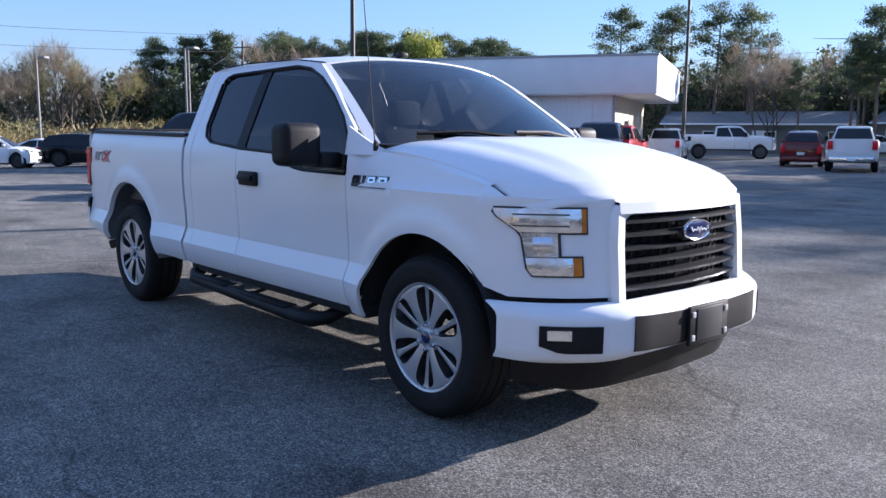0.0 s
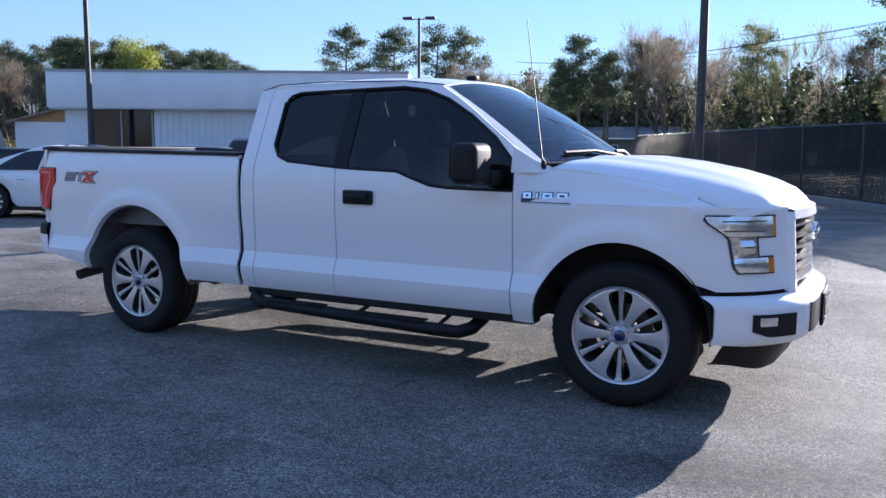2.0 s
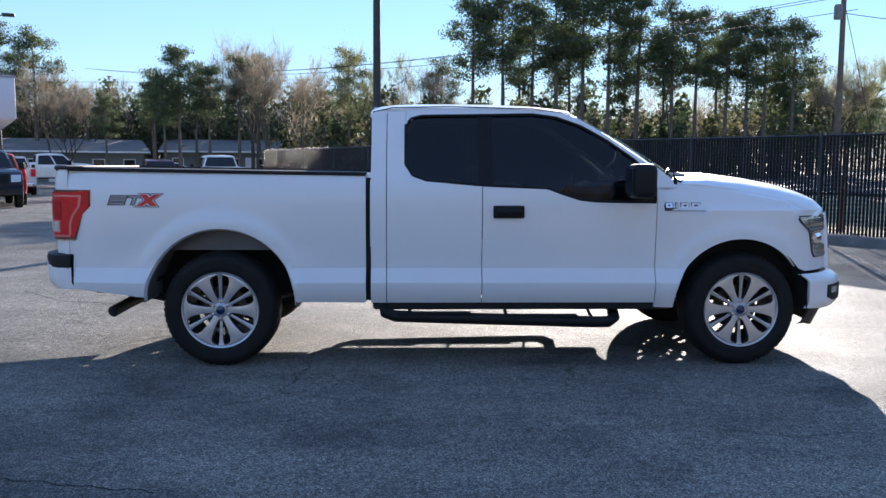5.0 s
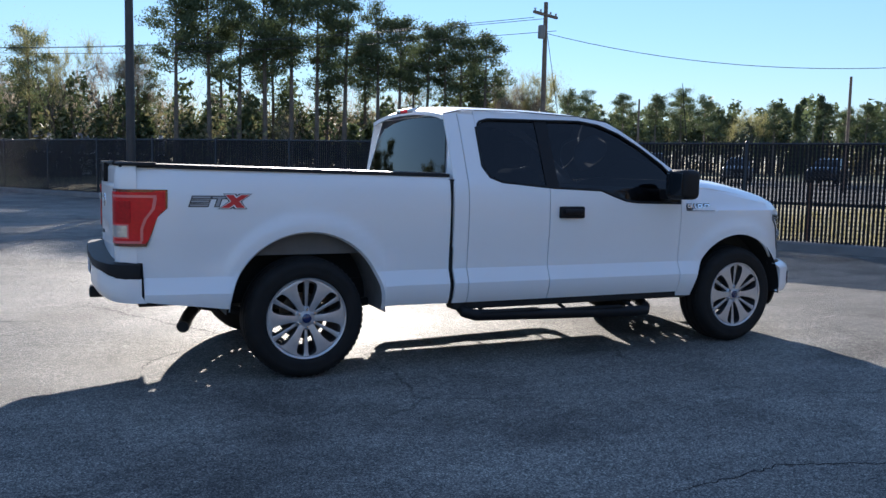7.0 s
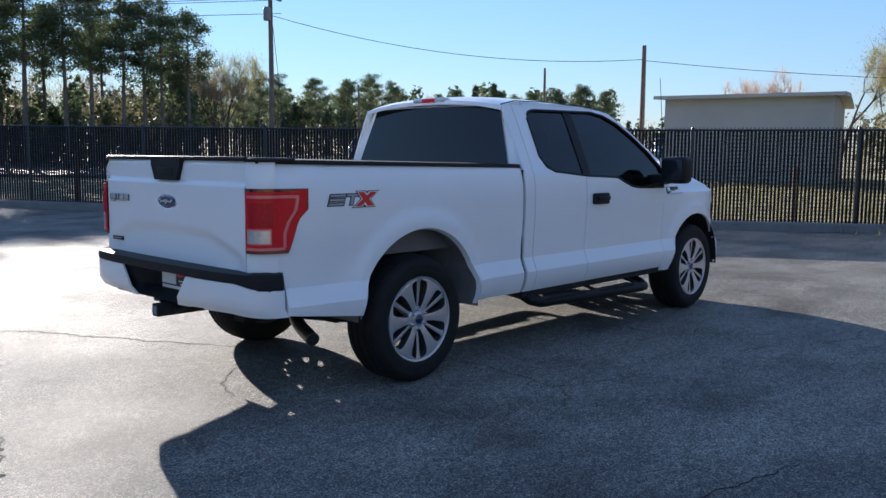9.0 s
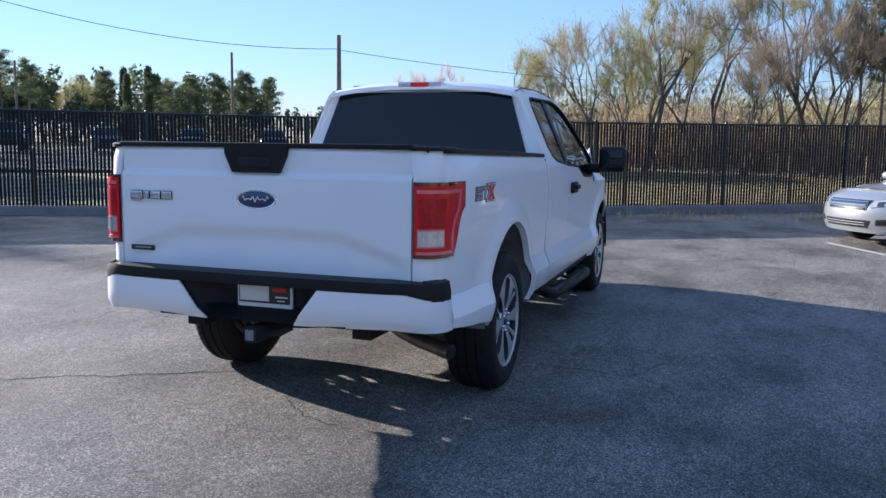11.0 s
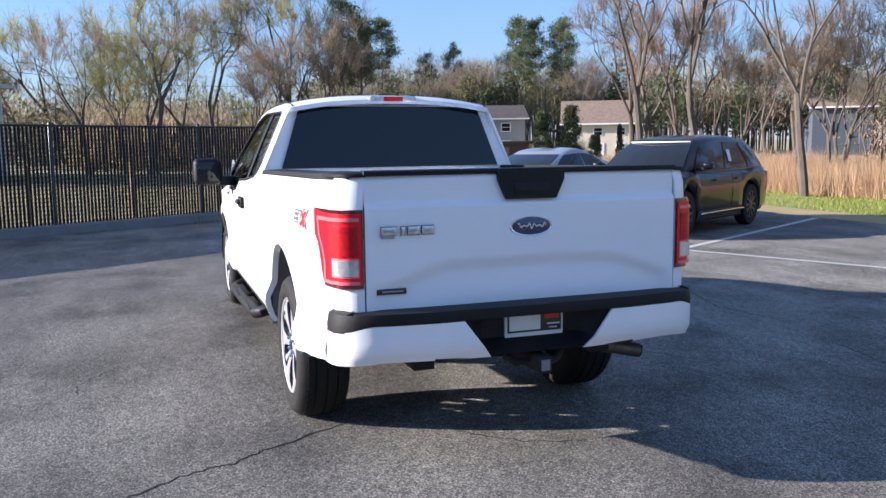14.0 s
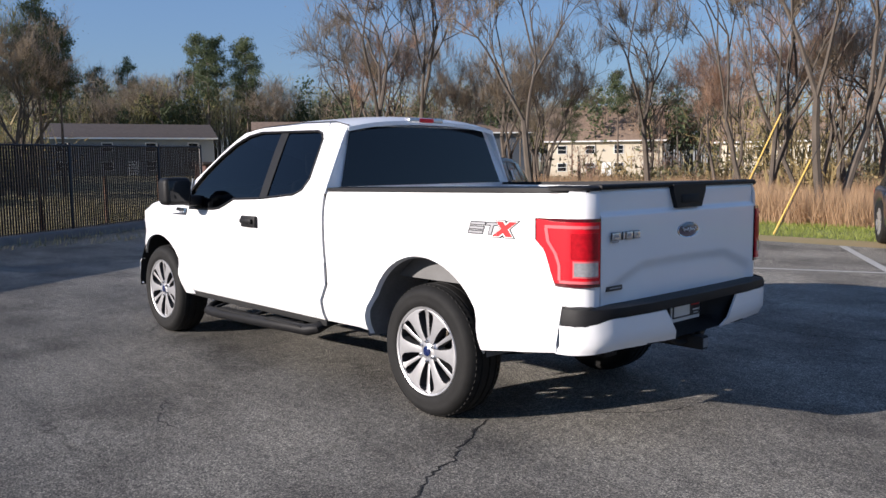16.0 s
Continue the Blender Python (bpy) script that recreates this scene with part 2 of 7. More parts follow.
TANBRUSH = leaf_mat("tan_brush", (0.22, 0.18, 0.075), (0.44, 0.33, 0.15), 0.3)
SPRINGLEAF = leaf_mat("spring_leaves", (0.216, 0.264, 0.042), (0.408, 0.408, 0.072), 0.4)
BUDS = leaf_mat("buds", (0.26, 0.25, 0.1), (0.43, 0.39, 0.17), 0.4)
BUSHLEAF = leaf_mat("bush_leaves", (0.084, 0.091, 0.042), (0.252, 0.224, 0.112), 0.35)
EVERGREEN = leaf_mat("evergreen_leaves", (0.04, 0.06, 0.028), (0.1, 0.12, 0.05), 0.35)
FIELDGRASS = leaf_mat("field_grass", (0.24, 0.22, 0.1), (0.44, 0.39, 0.21), 0.35)
DRYGRASS = leaf_mat("dry_grass", (0.36, 0.225, 0.125), (0.6, 0.42, 0.25), 0.35)
GREENGRASS = leaf_mat("green_grass", (0.17, 0.22, 0.035), (0.36, 0.38, 0.08), 0.35)
EARTH = mat("field_ground", (0.27, 0.25, 0.12), 0.95, var=0.3, scale=0.4, color2=(0.46, 0.39, 0.22), bscale=5)
LAWN = mat("lawn", (0.18, 0.21, 0.045), 0.95, scale=0.6, color2=(0.33, 0.33, 0.1), bscale=9, bump=0.5)
DRYEARTH = mat("dry_verge", (0.4, 0.28, 0.15), 0.95, var=0.3, scale=1.2, color2=(0.3, 0.26, 0.1), bscale=12, bump=0.5)


# ---- mesh helpers ----
def part(name, bm, material, parent=None, label="", sharp=38, kind=""):
    me = bpy.data.meshes.new(name)
    bm.normal_update()
    bm.to_mesh(me)
    bm.free()
    for p in me.polygons:
        p.use_smooth = True
    me.set_sharp_from_angle(angle=radians(sharp))
    for m in material if isinstance(material, (list, tuple)) else [material]:
        me.materials.append(m)
    ob = new(name, me)
    ob.parent = parent
    if label or kind:
        tagged(ob, label, kind=kind)
    return ob


def thing(name, label, category, group="", m=None):
    ob = new(name)
    tagged(ob, label, category, group)
    if m is not None:
        ob.matrix_basis = m
    return ob


def structure(ob, label="", category=""):
    return tagged(ob, label, category, kind="structure")


def box(bm, x0, x1, y0, y1, z0, z1, bevel=0.0, m=None, seg=2):
    r = bmesh.ops.create_cube(bm, size=1)
    t = Matrix.Translation(((x0 + x1) / 2, (y0 + y1) / 2, (z0 + z1) / 2)) @ Matrix.Diagonal((abs(x1 - x0), abs(y1 - y0), abs(z1 - z0), 1))
    bmesh.ops.transform(bm, matrix=(m @ t) if m is not None else t, verts=r["verts"])
    if bevel:
        es = {e for v in r["verts"] for e in v.link_edges}
        bmesh.ops.bevel(bm, geom=list(es), offset=bevel, segments=seg, affect="EDGES", profile=0.5)
    return bm


def boxed(x0, x1, y0, y1, z0, z1, bevel=0.0, m=None, seg=2):
    return box(bmesh.new(), x0, x1, y0, y1, z0, z1, bevel, m, seg)


def tube(bm, pts, radii, seg=8, caps=True):
    """A round bar through the points; radii one number or one for each point."""
    pts = [Vector(p) for p in pts]
    if not isinstance(radii, (list, tuple)):
        radii = [radii] * len(pts)
    rings = []
    for i, p in enumerate(pts):
        d = (pts[min(i + 1, len(pts) - 1)] - pts[max(i - 1, 0)]).normalized()
        a = d.cross(Vector((0, 0, 1)) if abs(d.z) < 0.9 else Vector((1, 0, 0))).normalized()
        b = d.cross(a)
        rings.append([bm.verts.new(p + (a * math.cos(k * 2 * math.pi / seg) + b * math.sin(k * 2 * math.pi / seg)) * radii[i]) for k in range(seg)])
    for r, s in zip(rings, rings[1:]):
        for k in range(seg):
            bm.faces.new((r[k], r[(k + 1) % seg], s[(k + 1) % seg], s[k]))
    if caps and seg > 2:
        bm.faces.new(rings[0][::-1])
        bm.faces.new(rings[-1])
    return bm


def tubed(pts, radii, seg=8):
    return tube(bmesh.new(), pts, radii, seg)


def lathe(bm, profile, seg=40, m=None, closed=False):
    """Turns (radius, y) points round the y axis."""
    rings = []
    for r, y in profile:
        rings.append([bm.verts.new((r * math.cos(k * 2 * math.pi / seg), y, r * math.sin(k * 2 * math.pi / seg))) for k in range(seg)])
    for a, b in zip(rings, rings[1:]):
        for k in range(seg):
            bm.faces.new((a[k], a[(k + 1) % seg], b[(k + 1) % seg], b[k]))
    if closed:
        for r in (rings[0], rings[-1]):
            bm.faces.new(r)
    if m is not None:
        bmesh.ops.transform(bm, matrix=m, verts=[v for r in rings for v in r])
    bmesh.ops.recalc_face_normals(bm, faces=bm.faces)
    return bm


def prism(bm, poly, place, d0, d1):
    """A slab with the outline poly (u, v), from depth d0 to d1; place(u, v, d) gives the point."""
    a = [bm.verts.new(place(u, v, d0)) for u, v in poly]
    b = [bm.verts.new(place(u, v, d1)) for u, v in poly]
    n = len(poly)
    bm.faces.new(a)
    bm.faces.new(b[::-1])
    for i in range(n):
        bm.faces.new((a[i], b[i], b[(i + 1) % n], a[(i + 1) % n]))
    bmesh.ops.recalc_face_normals(bm, faces=bm.faces)
    return bm


def lerp(x, xs, ys):
    return float(np.interp(x, xs, ys))


def ease(a, b, x):
    t = min(1, max(0, (x - a) / (b - a)))
    return t * t * (3 - 2 * t)


# ---- ground ----
def gz(x, y):
    """The lot is level round the truck and rises gently further out."""
    return ease(6, 26, math.hypot(x - 1.5, y + 1)) * (0.014 * x + 0.006 * y)


FENCE_A, FENCE_B = Vector((17.7, -6.4, 0)), Vector((-5.9, 34.4, 0))
fence_dir = (FENCE_B - FENCE_A).normalized()
fence_len = (FENCE_B - FENCE_A).length
fence_out = Vector((fence_dir.y, -fence_dir.x, 0))


def sheet(name, xs, ys, lift, material, inside=None):
    bm = bmesh.new()
    vs = {}
    for i, x in enumerate(xs):
        for j, y in enumerate(ys):
            vs[i, j] = bm.verts.new((x, y, gz(x, y) + lift))
    for i in range(len(xs) - 1):
        for j in range(len(ys) - 1):
            if inside is None or inside((xs[i] + xs[i + 1]) / 2, (ys[j] + ys[j + 1]) / 2):
                bm.faces.new((vs[i, j], vs[i + 1, j], vs[i + 1, j + 1], vs[i, j + 1]))
    for v in [v for v in bm.verts if not v.link_faces]:
        bm.verts.remove(v)
    return part(name, bm, material)


far_steps = [-1800, -900, -450, -220, -120, -90, -70, -55]
near_steps = [-45 + 2.5 * k for k in range(39)]
steps = far_steps + near_steps + [-s for s in far_steps[::-1]]
structure(sheet("ground", steps, steps, -0.06, EARTH), "brownish green field ground round the car lot", "ground")


def lot_ring():
    """The outline of the asphalt, along the fence, the verge and the lot's far sides."""
    e = FENCE_A + fence_out * 0.1
    return [(e.x, e.y), (FENCE_B.x, FENCE_B.y), (-14, 52), (-40, 70), (-75, 62), (-75, -11.2), (18.9, -11.2)]


def lot():
    """The asphalt: a grid cut along the outline."""
    ring = lot_ring()
    bm = bmesh.new()
    bm.faces.new([bm.verts.new((x, y, 0)) for x, y in ring])
    for k in range(-30, 10):
        bmesh.ops.bisect_plane(bm, geom=bm.verts[:] + bm.edges[:] + bm.faces[:], plane_co=(k * 2.5, 0, 0), plane_no=(1, 0, 0))
    for k in range(-5, 29):
        bmesh.ops.bisect_plane(bm, geom=bm.verts[:] + bm.edges[:] + bm.faces[:], plane_co=(0, k * 2.5, 0), plane_no=(0, 1, 0))
    for v in bm.verts:
        v.co.z = gz(v.co.x, v.co.y)
    return structure(part("parking_lot", bm, ASPHALT), "old grey asphalt lot with cracks and patches", "pavement")


asphalt = lot()
crack_rng = random.Random(8)


def crack(points, width):
    """A jagged crack in the asphalt: a dark ribbon laid just above the surface."""
    bm = bmesh.new()
    pts = []
    for p, q in zip(points, points[1:]):
        p, q = Vector((*p, 0)), Vector((*q, 0))
        n = max(2, int((q - p).length / 0.035))
        side = Vector((p.y - q.y, q.x - p.x, 0)).normalized()
        for k in range(n):
            pts.append((p.lerp(q, k / n) + side * crack_rng.gauss(0, 0.011), side))
    rows = []
    for k, (p, side) in enumerate(pts):
        w = width * crack_rng.uniform(0.25, 1.2) * min(1, 6 * k / len(pts), 6 * (1 - k / len(pts)) + 0.1)
        rows.append([bm.verts.new((p.x + side.x * f * w, p.y + side.y * f * w, gz(p.x, p.y) + z)) for f, z in ((-1, 0.0015), (-0.5, 0.003), (0.5, 0.003), (1, 0.0015))])
    for r, s in zip(rows, rows[1:]):
        for i in range(3):
            bm.faces.new((r[i], r[i + 1], s[i + 1], s[i]))
    return part("crack", bm, CRACK, asphalt)


for pts, w in ((((-0.22, 0.62), (-0.33, 0.8), (-0.52, 1.15), (-0.62, 1.3), (-0.72, 1.55), (-0.92, 1.85), (-1.0, 2.1), (-1.3, 2.5)), 0.011),
               (((-1.0, -0.4), (-0.9, -0.1), (-0.6, 0.2)), 0.005), (((1.5, 1.9), (1.1, 2.15), (0.8, 2.1)), 0.006), (((-2.6, -1.2), (-2.2, -0.2), (-2.5, 0.5), (-2.3, 1.4)), 0.006),
               (((3.2, -4.3), (2.6, -3.6), (1.7, -3.3), (0.9, -3.4)), 0.005), (((-1.5, -3.4), (-0.6, -3.0), (0.3, -3.2)), 0.005), (((-3.0, 2.6), (-2.3, 1.9), (-1.6, 1.7)), 0.005)):
    crack(pts, w)


def strip(name, poly, material, label, lift, category):
    """A flat piece of ground with the outline poly."""
    bm = bmesh.new()
    bm.faces.new([bm.verts.new((x, y, 0)) for x, y in poly])
    for k in range(-20, 20):
        bmesh.ops.bisect_plane(bm, geom=bm.verts[:] + bm.edges[:] + bm.faces[:], plane_co=(k * 2.5, 0, 0), plane_no=(1, 0, 0))
        bmesh.ops.bisect_plane(bm, geom=bm.verts[:] + bm.edges[:] + bm.faces[:], plane_co=(0, k * 2.5, 0), plane_no=(0, 1, 0))
    for v in bm.verts:
        v.co.z = gz(v.co.x, v.co.y) + lift
    return structure(part(name, bm, material), label, category)


strip("lawn", [(-48, -12.5), (19, -12.5), (19, -15.6), (-48, -15.6)], LAWN, "bright green mown grass verge beside the lot", -0.02, "grass")
strip("verge", [(-48, -11.25), (19, -11.25), (19, -12.5), (-48, -12.5)], DRYEARTH, "dry tan grass edge along the asphalt", -0.012, "verge")


# ---- trees ----
def branch(bm, p, d, length, r, depth, rng, spread, tips, seg=5):
    """A limb that bends and forks; tips gathers the ends of the twigs."""
    pts, radii = [p.copy()], [r]
    n = 5 if depth > 3 else 3 if depth > 1 else 2
    q, e = p.copy(), d.copy()
    for k in range(n):
        e = (e + Vector((rng.uniform(-1, 1), rng.uniform(-1, 1), rng.uniform(-0.3, 0.8))) * (0.08 if depth > 3 else 0.16)).normalized()
        q = q + e * (length / n)
        pts.append(q.copy())
        radii.append(r * (1 - 0.3 * (k + 1) / n))
    tube(bm, pts, radii, max(3, seg), caps=False)
    if depth == 0:
        tips.append((q, e))
        return
    for k in range(rng.choice((2, 3, 3) if depth > 1 else (3, 4))):
        a = rng.uniform(0, 2 * math.pi)
        side = e.cross(Vector((math.cos(a), math.sin(a), 0.3))).normalized()
        f = (e + side * rng.uniform(0.35, 0.95) * (spread if depth < 4 else 0.62 * spread)).normalized()
        at = pts[rng.choice((-1, -1, -2))]
        branch(bm, at, f, length * rng.uniform(0.55, 0.82), radii[-1] * rng.uniform(0.6, 0.88), depth - 1, rng, spread, tips, seg - 1)


def clump(bm, c, r, n, rng, size, flat=0.7):
    """Small leaves scattered round a point."""
    for _ in range(n):
        p = c + Vector((rng.gauss(0, r), rng.gauss(0, r), rng.gauss(0, r * flat)))
        u = Vector((rng.uniform(-1, 1), rng.uniform(-1, 1), rng.uniform(-1, 1))).normalized()
        v = u.cross(Vector((rng.uniform(-1, 1), rng.uniform(-1, 1), rng.uniform(-1, 1)))).normalized()
        s = size * rng.uniform(0.6, 1.3)
        a, b, c2 = (bm.verts.new(p + u * s), bm.verts.new(p - u * s * 0.6 + v * s * 0.55), bm.verts.new(p - u * s * 0.6 - v * s * 0.55))
        bm.faces.new((a, b, c2))


def twigs(bm, p, along, n, rng):
    """Fine ends of a limb, fanning out along it and turning upright."""
    for _ in range(n):
        d = (along + Vector((rng.gauss(0, 0.6), rng.gauss(0, 0.6), rng.gauss(0.2, 0.4)))) * rng.uniform(0.22, 0.75)
        s = Vector((-d.y, d.x, 0.1)).normalized() * 0.010
        at = p - along * rng.uniform(0.0, 0.75) + Vector((rng.gauss(0, 0.03), rng.gauss(0, 0.03), 0))
        c = at + d * 0.5 + Vector((rng.gauss(0, 0.05), rng.gauss(0, 0.05), 0.02))
        a, b, e, f, g = [bm.verts.new(q) for q in (at - s, at + s, c + s * 0.7, c - s * 0.7, at + d)]
        bm.faces.new((a, b, e, f))
        bm.faces.new((f, e, g))


TREE_LABEL = {
    "pine": "tall dark green pine with bare lower trunk", "bare": "bare grey-brown broadleaf tree in early spring",
    "bud": "broadleaf tree with pale green spring buds", "red": "bare tree with reddish brown buds",
    "spring": "broad tree in bright yellow-green spring leaf", "bush": "low brushy shrub with sparse olive leaves", "ever": "dense dark evergreen tree",
}


def make_tree(kind, seed):
    """One tree, 10 m high, with trunk and crown."""
    rng = random.Random(seed)
    ob = thing("bush" if kind == "bush" else "tree", TREE_LABEL[kind], "bush" if kind == "bush" else "tree")
    wood, leaf, tips = bmesh.new(), bmesh.new(), []
    if kind == "pine":
        lean = Vector((rng.uniform(-0.3, 0.3), rng.uniform(-0.3, 0.3), 0))
        tube(wood, [lean * (k / 6) ** 2 + Vector((0, 0, 10 * k / 6 * 0.97)) for k in range(7)], [0.19 - 0.026 * k for k in range(7)], 7, caps=False)
        low = rng.uniform(4.6, 6.2)
        for k in range(27):
            f = (k + rng.random()) / 27
            z = low + (9.7 - low) * f
            reach = rng.uniform(0.45, 1.1) * (0.55 + 1.35 * math.sin(math.pi * min(1, 0.2 + 0.72 * f)))
            a = rng.uniform(0, 2 * math.pi)
            b = lean * (z / 10) ** 2 + Vector((0, 0, z))
            e = b + Vector((math.cos(a) * reach, math.sin(a) * reach, rng.uniform(0.1, 0.7)))
            tube(wood, [b, (b + e) / 2 + Vector((0, 0, -0.12)), e], [0.04, 0.026, 0.012], 3, caps=False)
            for g in (0.6, 0.88, 1.04):
                side = Vector((-math.sin(a), math.cos(a), 0)) * rng.gauss(0, 0.2)
                clump(leaf, b.lerp(e, g) + side + Vector((0, 0, 0.1)), rng.uniform(0.24, 0.38), 95, rng, 0.085, 0.5)
        for k in range(4):
            z = rng.uniform(2.6, low)
            a = rng.uniform(0, 2 * math.pi)
            b = lean * (z / 10) ** 2 + Vector((0, 0, z))
            tube(wood, [b, b + Vector((math.cos(a), math.sin(a), 0.25)) * rng.uniform(0.3, 0.9)], [0.03, 0.008], 3, caps=False)
        for k in range(5):
            clump(leaf, lean + Vector((rng.uniform(-0.3, 0.3), rng.uniform(-0.3, 0.3), rng.uniform(9.2, 10))), 0.24, 60, rng, 0.085, 0.6)
    elif kind == "ever":
        tube(wood, [(0, 0, 0), (0, 0, 9.5)], [0.16, 0.03], 6, caps=False)
        for k in range(105):
            z = rng.uniform(0.3, 9.8)
            reach = (2.6 * (1 - z / 10.4) + 0.15) * rng.uniform(0.6, 1.05)
            a = rng.uniform(0, 2 * math.pi)
            clump(leaf, Vector((math.cos(a) * reach, math.sin(a) * reach, z)), 0.36, 120, rng, 0.19)
    elif kind == "bush":
        for k in range(9):
            a = rng.uniform(0, 2 * math.pi)
            branch(wood, Vector((math.cos(a), math.sin(a), 0)) * rng.uniform(0.2, 2.0), Vector((math.cos(a) * 0.3, math.sin(a) * 0.3, 1)).normalized(), 4.0, 0.06, 2, rng, 0.8, tips, 4)
        for t, along in tips:
            clump(leaf, t, 0.7, 16, rng, 0.17)
            clump(leaf, t * 0.7, 0.8, 12, rng, 0.17)
    else:
        forks = rng.choice((1, 2, 3))
        for k in range(forks):
            d = Vector((rng.uniform(-0.3, 0.3), rng.uniform(-0.3, 0.3), 1)).normalized()
            branch(wood, Vector((0.22 * k, 0.14 * k, -0.3)), d, 3.0, 0.155 - 0.02 * forks, 5, rng, 1.05, tips, 7)
        n, size, r = {"bare": (2, 0.03, 0.4), "bud": (10, 0.04, 0.5), "red": (7, 0.035, 0.45), "spring": (34, 0.15, 0.5)}[kind]
        for t, along in tips:
            clump(leaf, t + along * 0.3, r, n, rng, size)
            twigs(leaf, t, along, 11, rng)
    top = max([v.co.z for v in wood.verts] + [v.co.z for v in leaf.verts])
    for b in (wood, leaf):
        bmesh.ops.scale(b, vec=(10 / top,) * 3, verts=b.verts)
    trunk_mat = BARK if kind in ("pine", "ever", "bush") else BARKGREY
    part("trunk", wood, trunk_mat, ob)
    leaf_m = {"pine": PINELEAF, "ever": EVERGREEN, "bush": BUSHLEAF, "bare": TWIG, "bud": BUDS, "red": REDTWIG, "spring": SPRINGLEAF}[kind]
    part("crown", leaf, leaf_m, ob)
    return ob


tree_stock = {k: [make_tree(k, 11 * i + j * 7 + 3) for j in range(n)] for i, (k, n) in enumerate((("pine", 4), ("bare", 4), ("bud", 3), ("red", 2), ("spring", 1), ("ever", 2), ("bush", 2)))}
tree_used = {k: 0 for k in tree_stock}
trees_rng = random.Random(77)


def plant(kind, x, y, h, wide=1.0, group="trees round the lot"):
    """Sets a tree of height h; the first of each model is moved, further ones are copies."""
    models = tree_stock[kind]
    i = tree_used[kind]
    tree_used[kind] += 1
    s = h / 10
    ob = models[i % len(models)]
    m = Matrix.Translation((x, y, gz(x, y) - 0.05)) @ Matrix.Rotation(trees_rng.uniform(0, 6.28), 4, "Z")
    if i >= len(models):
        ob = copy_thing(ob, m)
    else:
        ob.matrix_basis = m
    ob.scale = (s * wide, s * wide, s)
    tagged(ob, group="bushes round the lot" if kind == "bush" else group)
    return ob


# ---- the pickup truck ----
def skin(bm, us, vs, f, thick=0.0, toward=(0, 0, 0)):
    """A sheet f(u, v); with thickness it gets an inner side, moved by f's own depth argument."""
    def grid(d):
        return [[bm.verts.new(f(u, v, d)) for v in vs] for u in us]
    a = grid(0)
    n, k = len(us), len(vs)
    for i in range(n - 1):
        for j in range(k - 1):
            bm.faces.new((a[i][j], a[i + 1][j], a[i + 1][j + 1], a[i][j + 1]))
    if thick:
        b = grid(-thick)
        for i in range(n - 1):
            for j in range(k - 1):
                bm.faces.new((b[i][j], b[i][j + 1], b[i + 1][j + 1], b[i + 1][j]))
        ring = [(i, 0) for i in range(n)] + [(n - 1, j) for j in range(1, k)] + [(i, k - 1) for i in range(n - 2, -1, -1)] + [(0, j) for j in range(k - 2, 0, -1)]
        for (i, j), (p, q) in zip(ring, ring[1:] + ring[:1]):
            try:
                bm.faces.new((a[i][j], b[i][j], b[p][q], a[p][q]))
            except ValueError:
                pass
    bmesh.ops.remove_doubles(bm, verts=bm.verts, dist=0.0002)
    bmesh.ops.recalc_face_normals(bm, faces=bm.faces)
    return bm


REAR_ARCH, FRONT_ARCH = (0.010, 0.455, 0.520), (3.665, 0.43, 0.48)


def body_y(x, z):
    """Half width of the body at length x and height z."""
    y = lerp(z, (0.40, 0.45, 0.50, 0.56, 0.60, 0.70, 0.80, 1.0, 1.15, 1.25, 1.32, 1.40), (0.915, 0.938, 0.962, 0.978, 0.981, 0.940, 0.943, 0.957, 0.957, 0.948, 0.93, 0.895))
    if z > 1.30 and 1.0 < x < 3.2:
        y = 0.936 - 0.44 * (z - 1.30) - 0.12 * max(0, z - 1.72)
    if x > 3.06 and z > 1.12:
        y = 0.952 - 0.9 * (z - 1.12) ** 1.45 - 0.04 * ease(3.06, 3.5, x)
    for cx, cz, r in (REAR_ARCH, FRONT_ARCH):
        d = math.hypot(x - cx, (z - cz) * 1.0)
        y += 0.024 * (1 - ease(r + 0.055, r + 0.13, d))
    y -= 0.12 * max(0, (x - 3.85) / 0.4) ** 2 + 0.05 * max(0, (-0.7 - x) / 0.33) ** 2
    return y


def arch_low(x, base):
    """The lower edge of a side panel: the sill or, over a wheel, the arch."""
    z = base
    for cx, cz, r in (REAR_ARCH, FRONT_ARCH):
        if abs(x - cx) < r:
            z = max(z, cz + math.sqrt(r * r - (x - cx) ** 2))
    return z


def columns(x0, x1, n=14):
    xs = set(np.linspace(x0, x1, n).round(4))
    for cx, cz, r in (REAR_ARCH, FRONT_ARCH):
        xs |= {round(cx + r * math.cos(radians(a)), 4) for a in range(0, 181, 6)}
    return sorted(x for x in xs if x0 <= x <= x1)


truck = thing("pickup_truck", "white extended cab pickup truck parked on grey asphalt", "truck")
belt_x, belt_z = (1.29, 1.34, 1.43, 1.86, 2.28, 2.39, 2.51, 2.62, 3.05), (1.42, 1.345, 1.312, 1.277, 1.262, 1.222, 1.184, 1.172, 1.165)
wtop_x, wtop_z = (1.29, 1.33, 1.40, 2.20, 2.37, 2.54, 2.72, 2.90, 3.014, 3.05), (1.70, 1.745, 1.765, 1.782, 1.759, 1.698, 1.595, 1.466, 1.351, 1.30)
roof_x, roof_z = (1.04, 1.10, 1.20, 1.40, 1.9, 2.25, 2.465, 2.6, 2.729, 2.952, 3.06, 3.15), (1.78, 1.805, 1.818, 1.826, 1.828, 1.815, 1.785, 1.712, 1.627, 1.468, 1.395, 1.335)


Z_ROWS = [0.47, 0.50, 0.53, 0.56, 0.60, 0.65, 0.70] + [0.75 + 0.04 * k for k in range(15)] + [1.34 + 0.05 * k for k in range(9)]


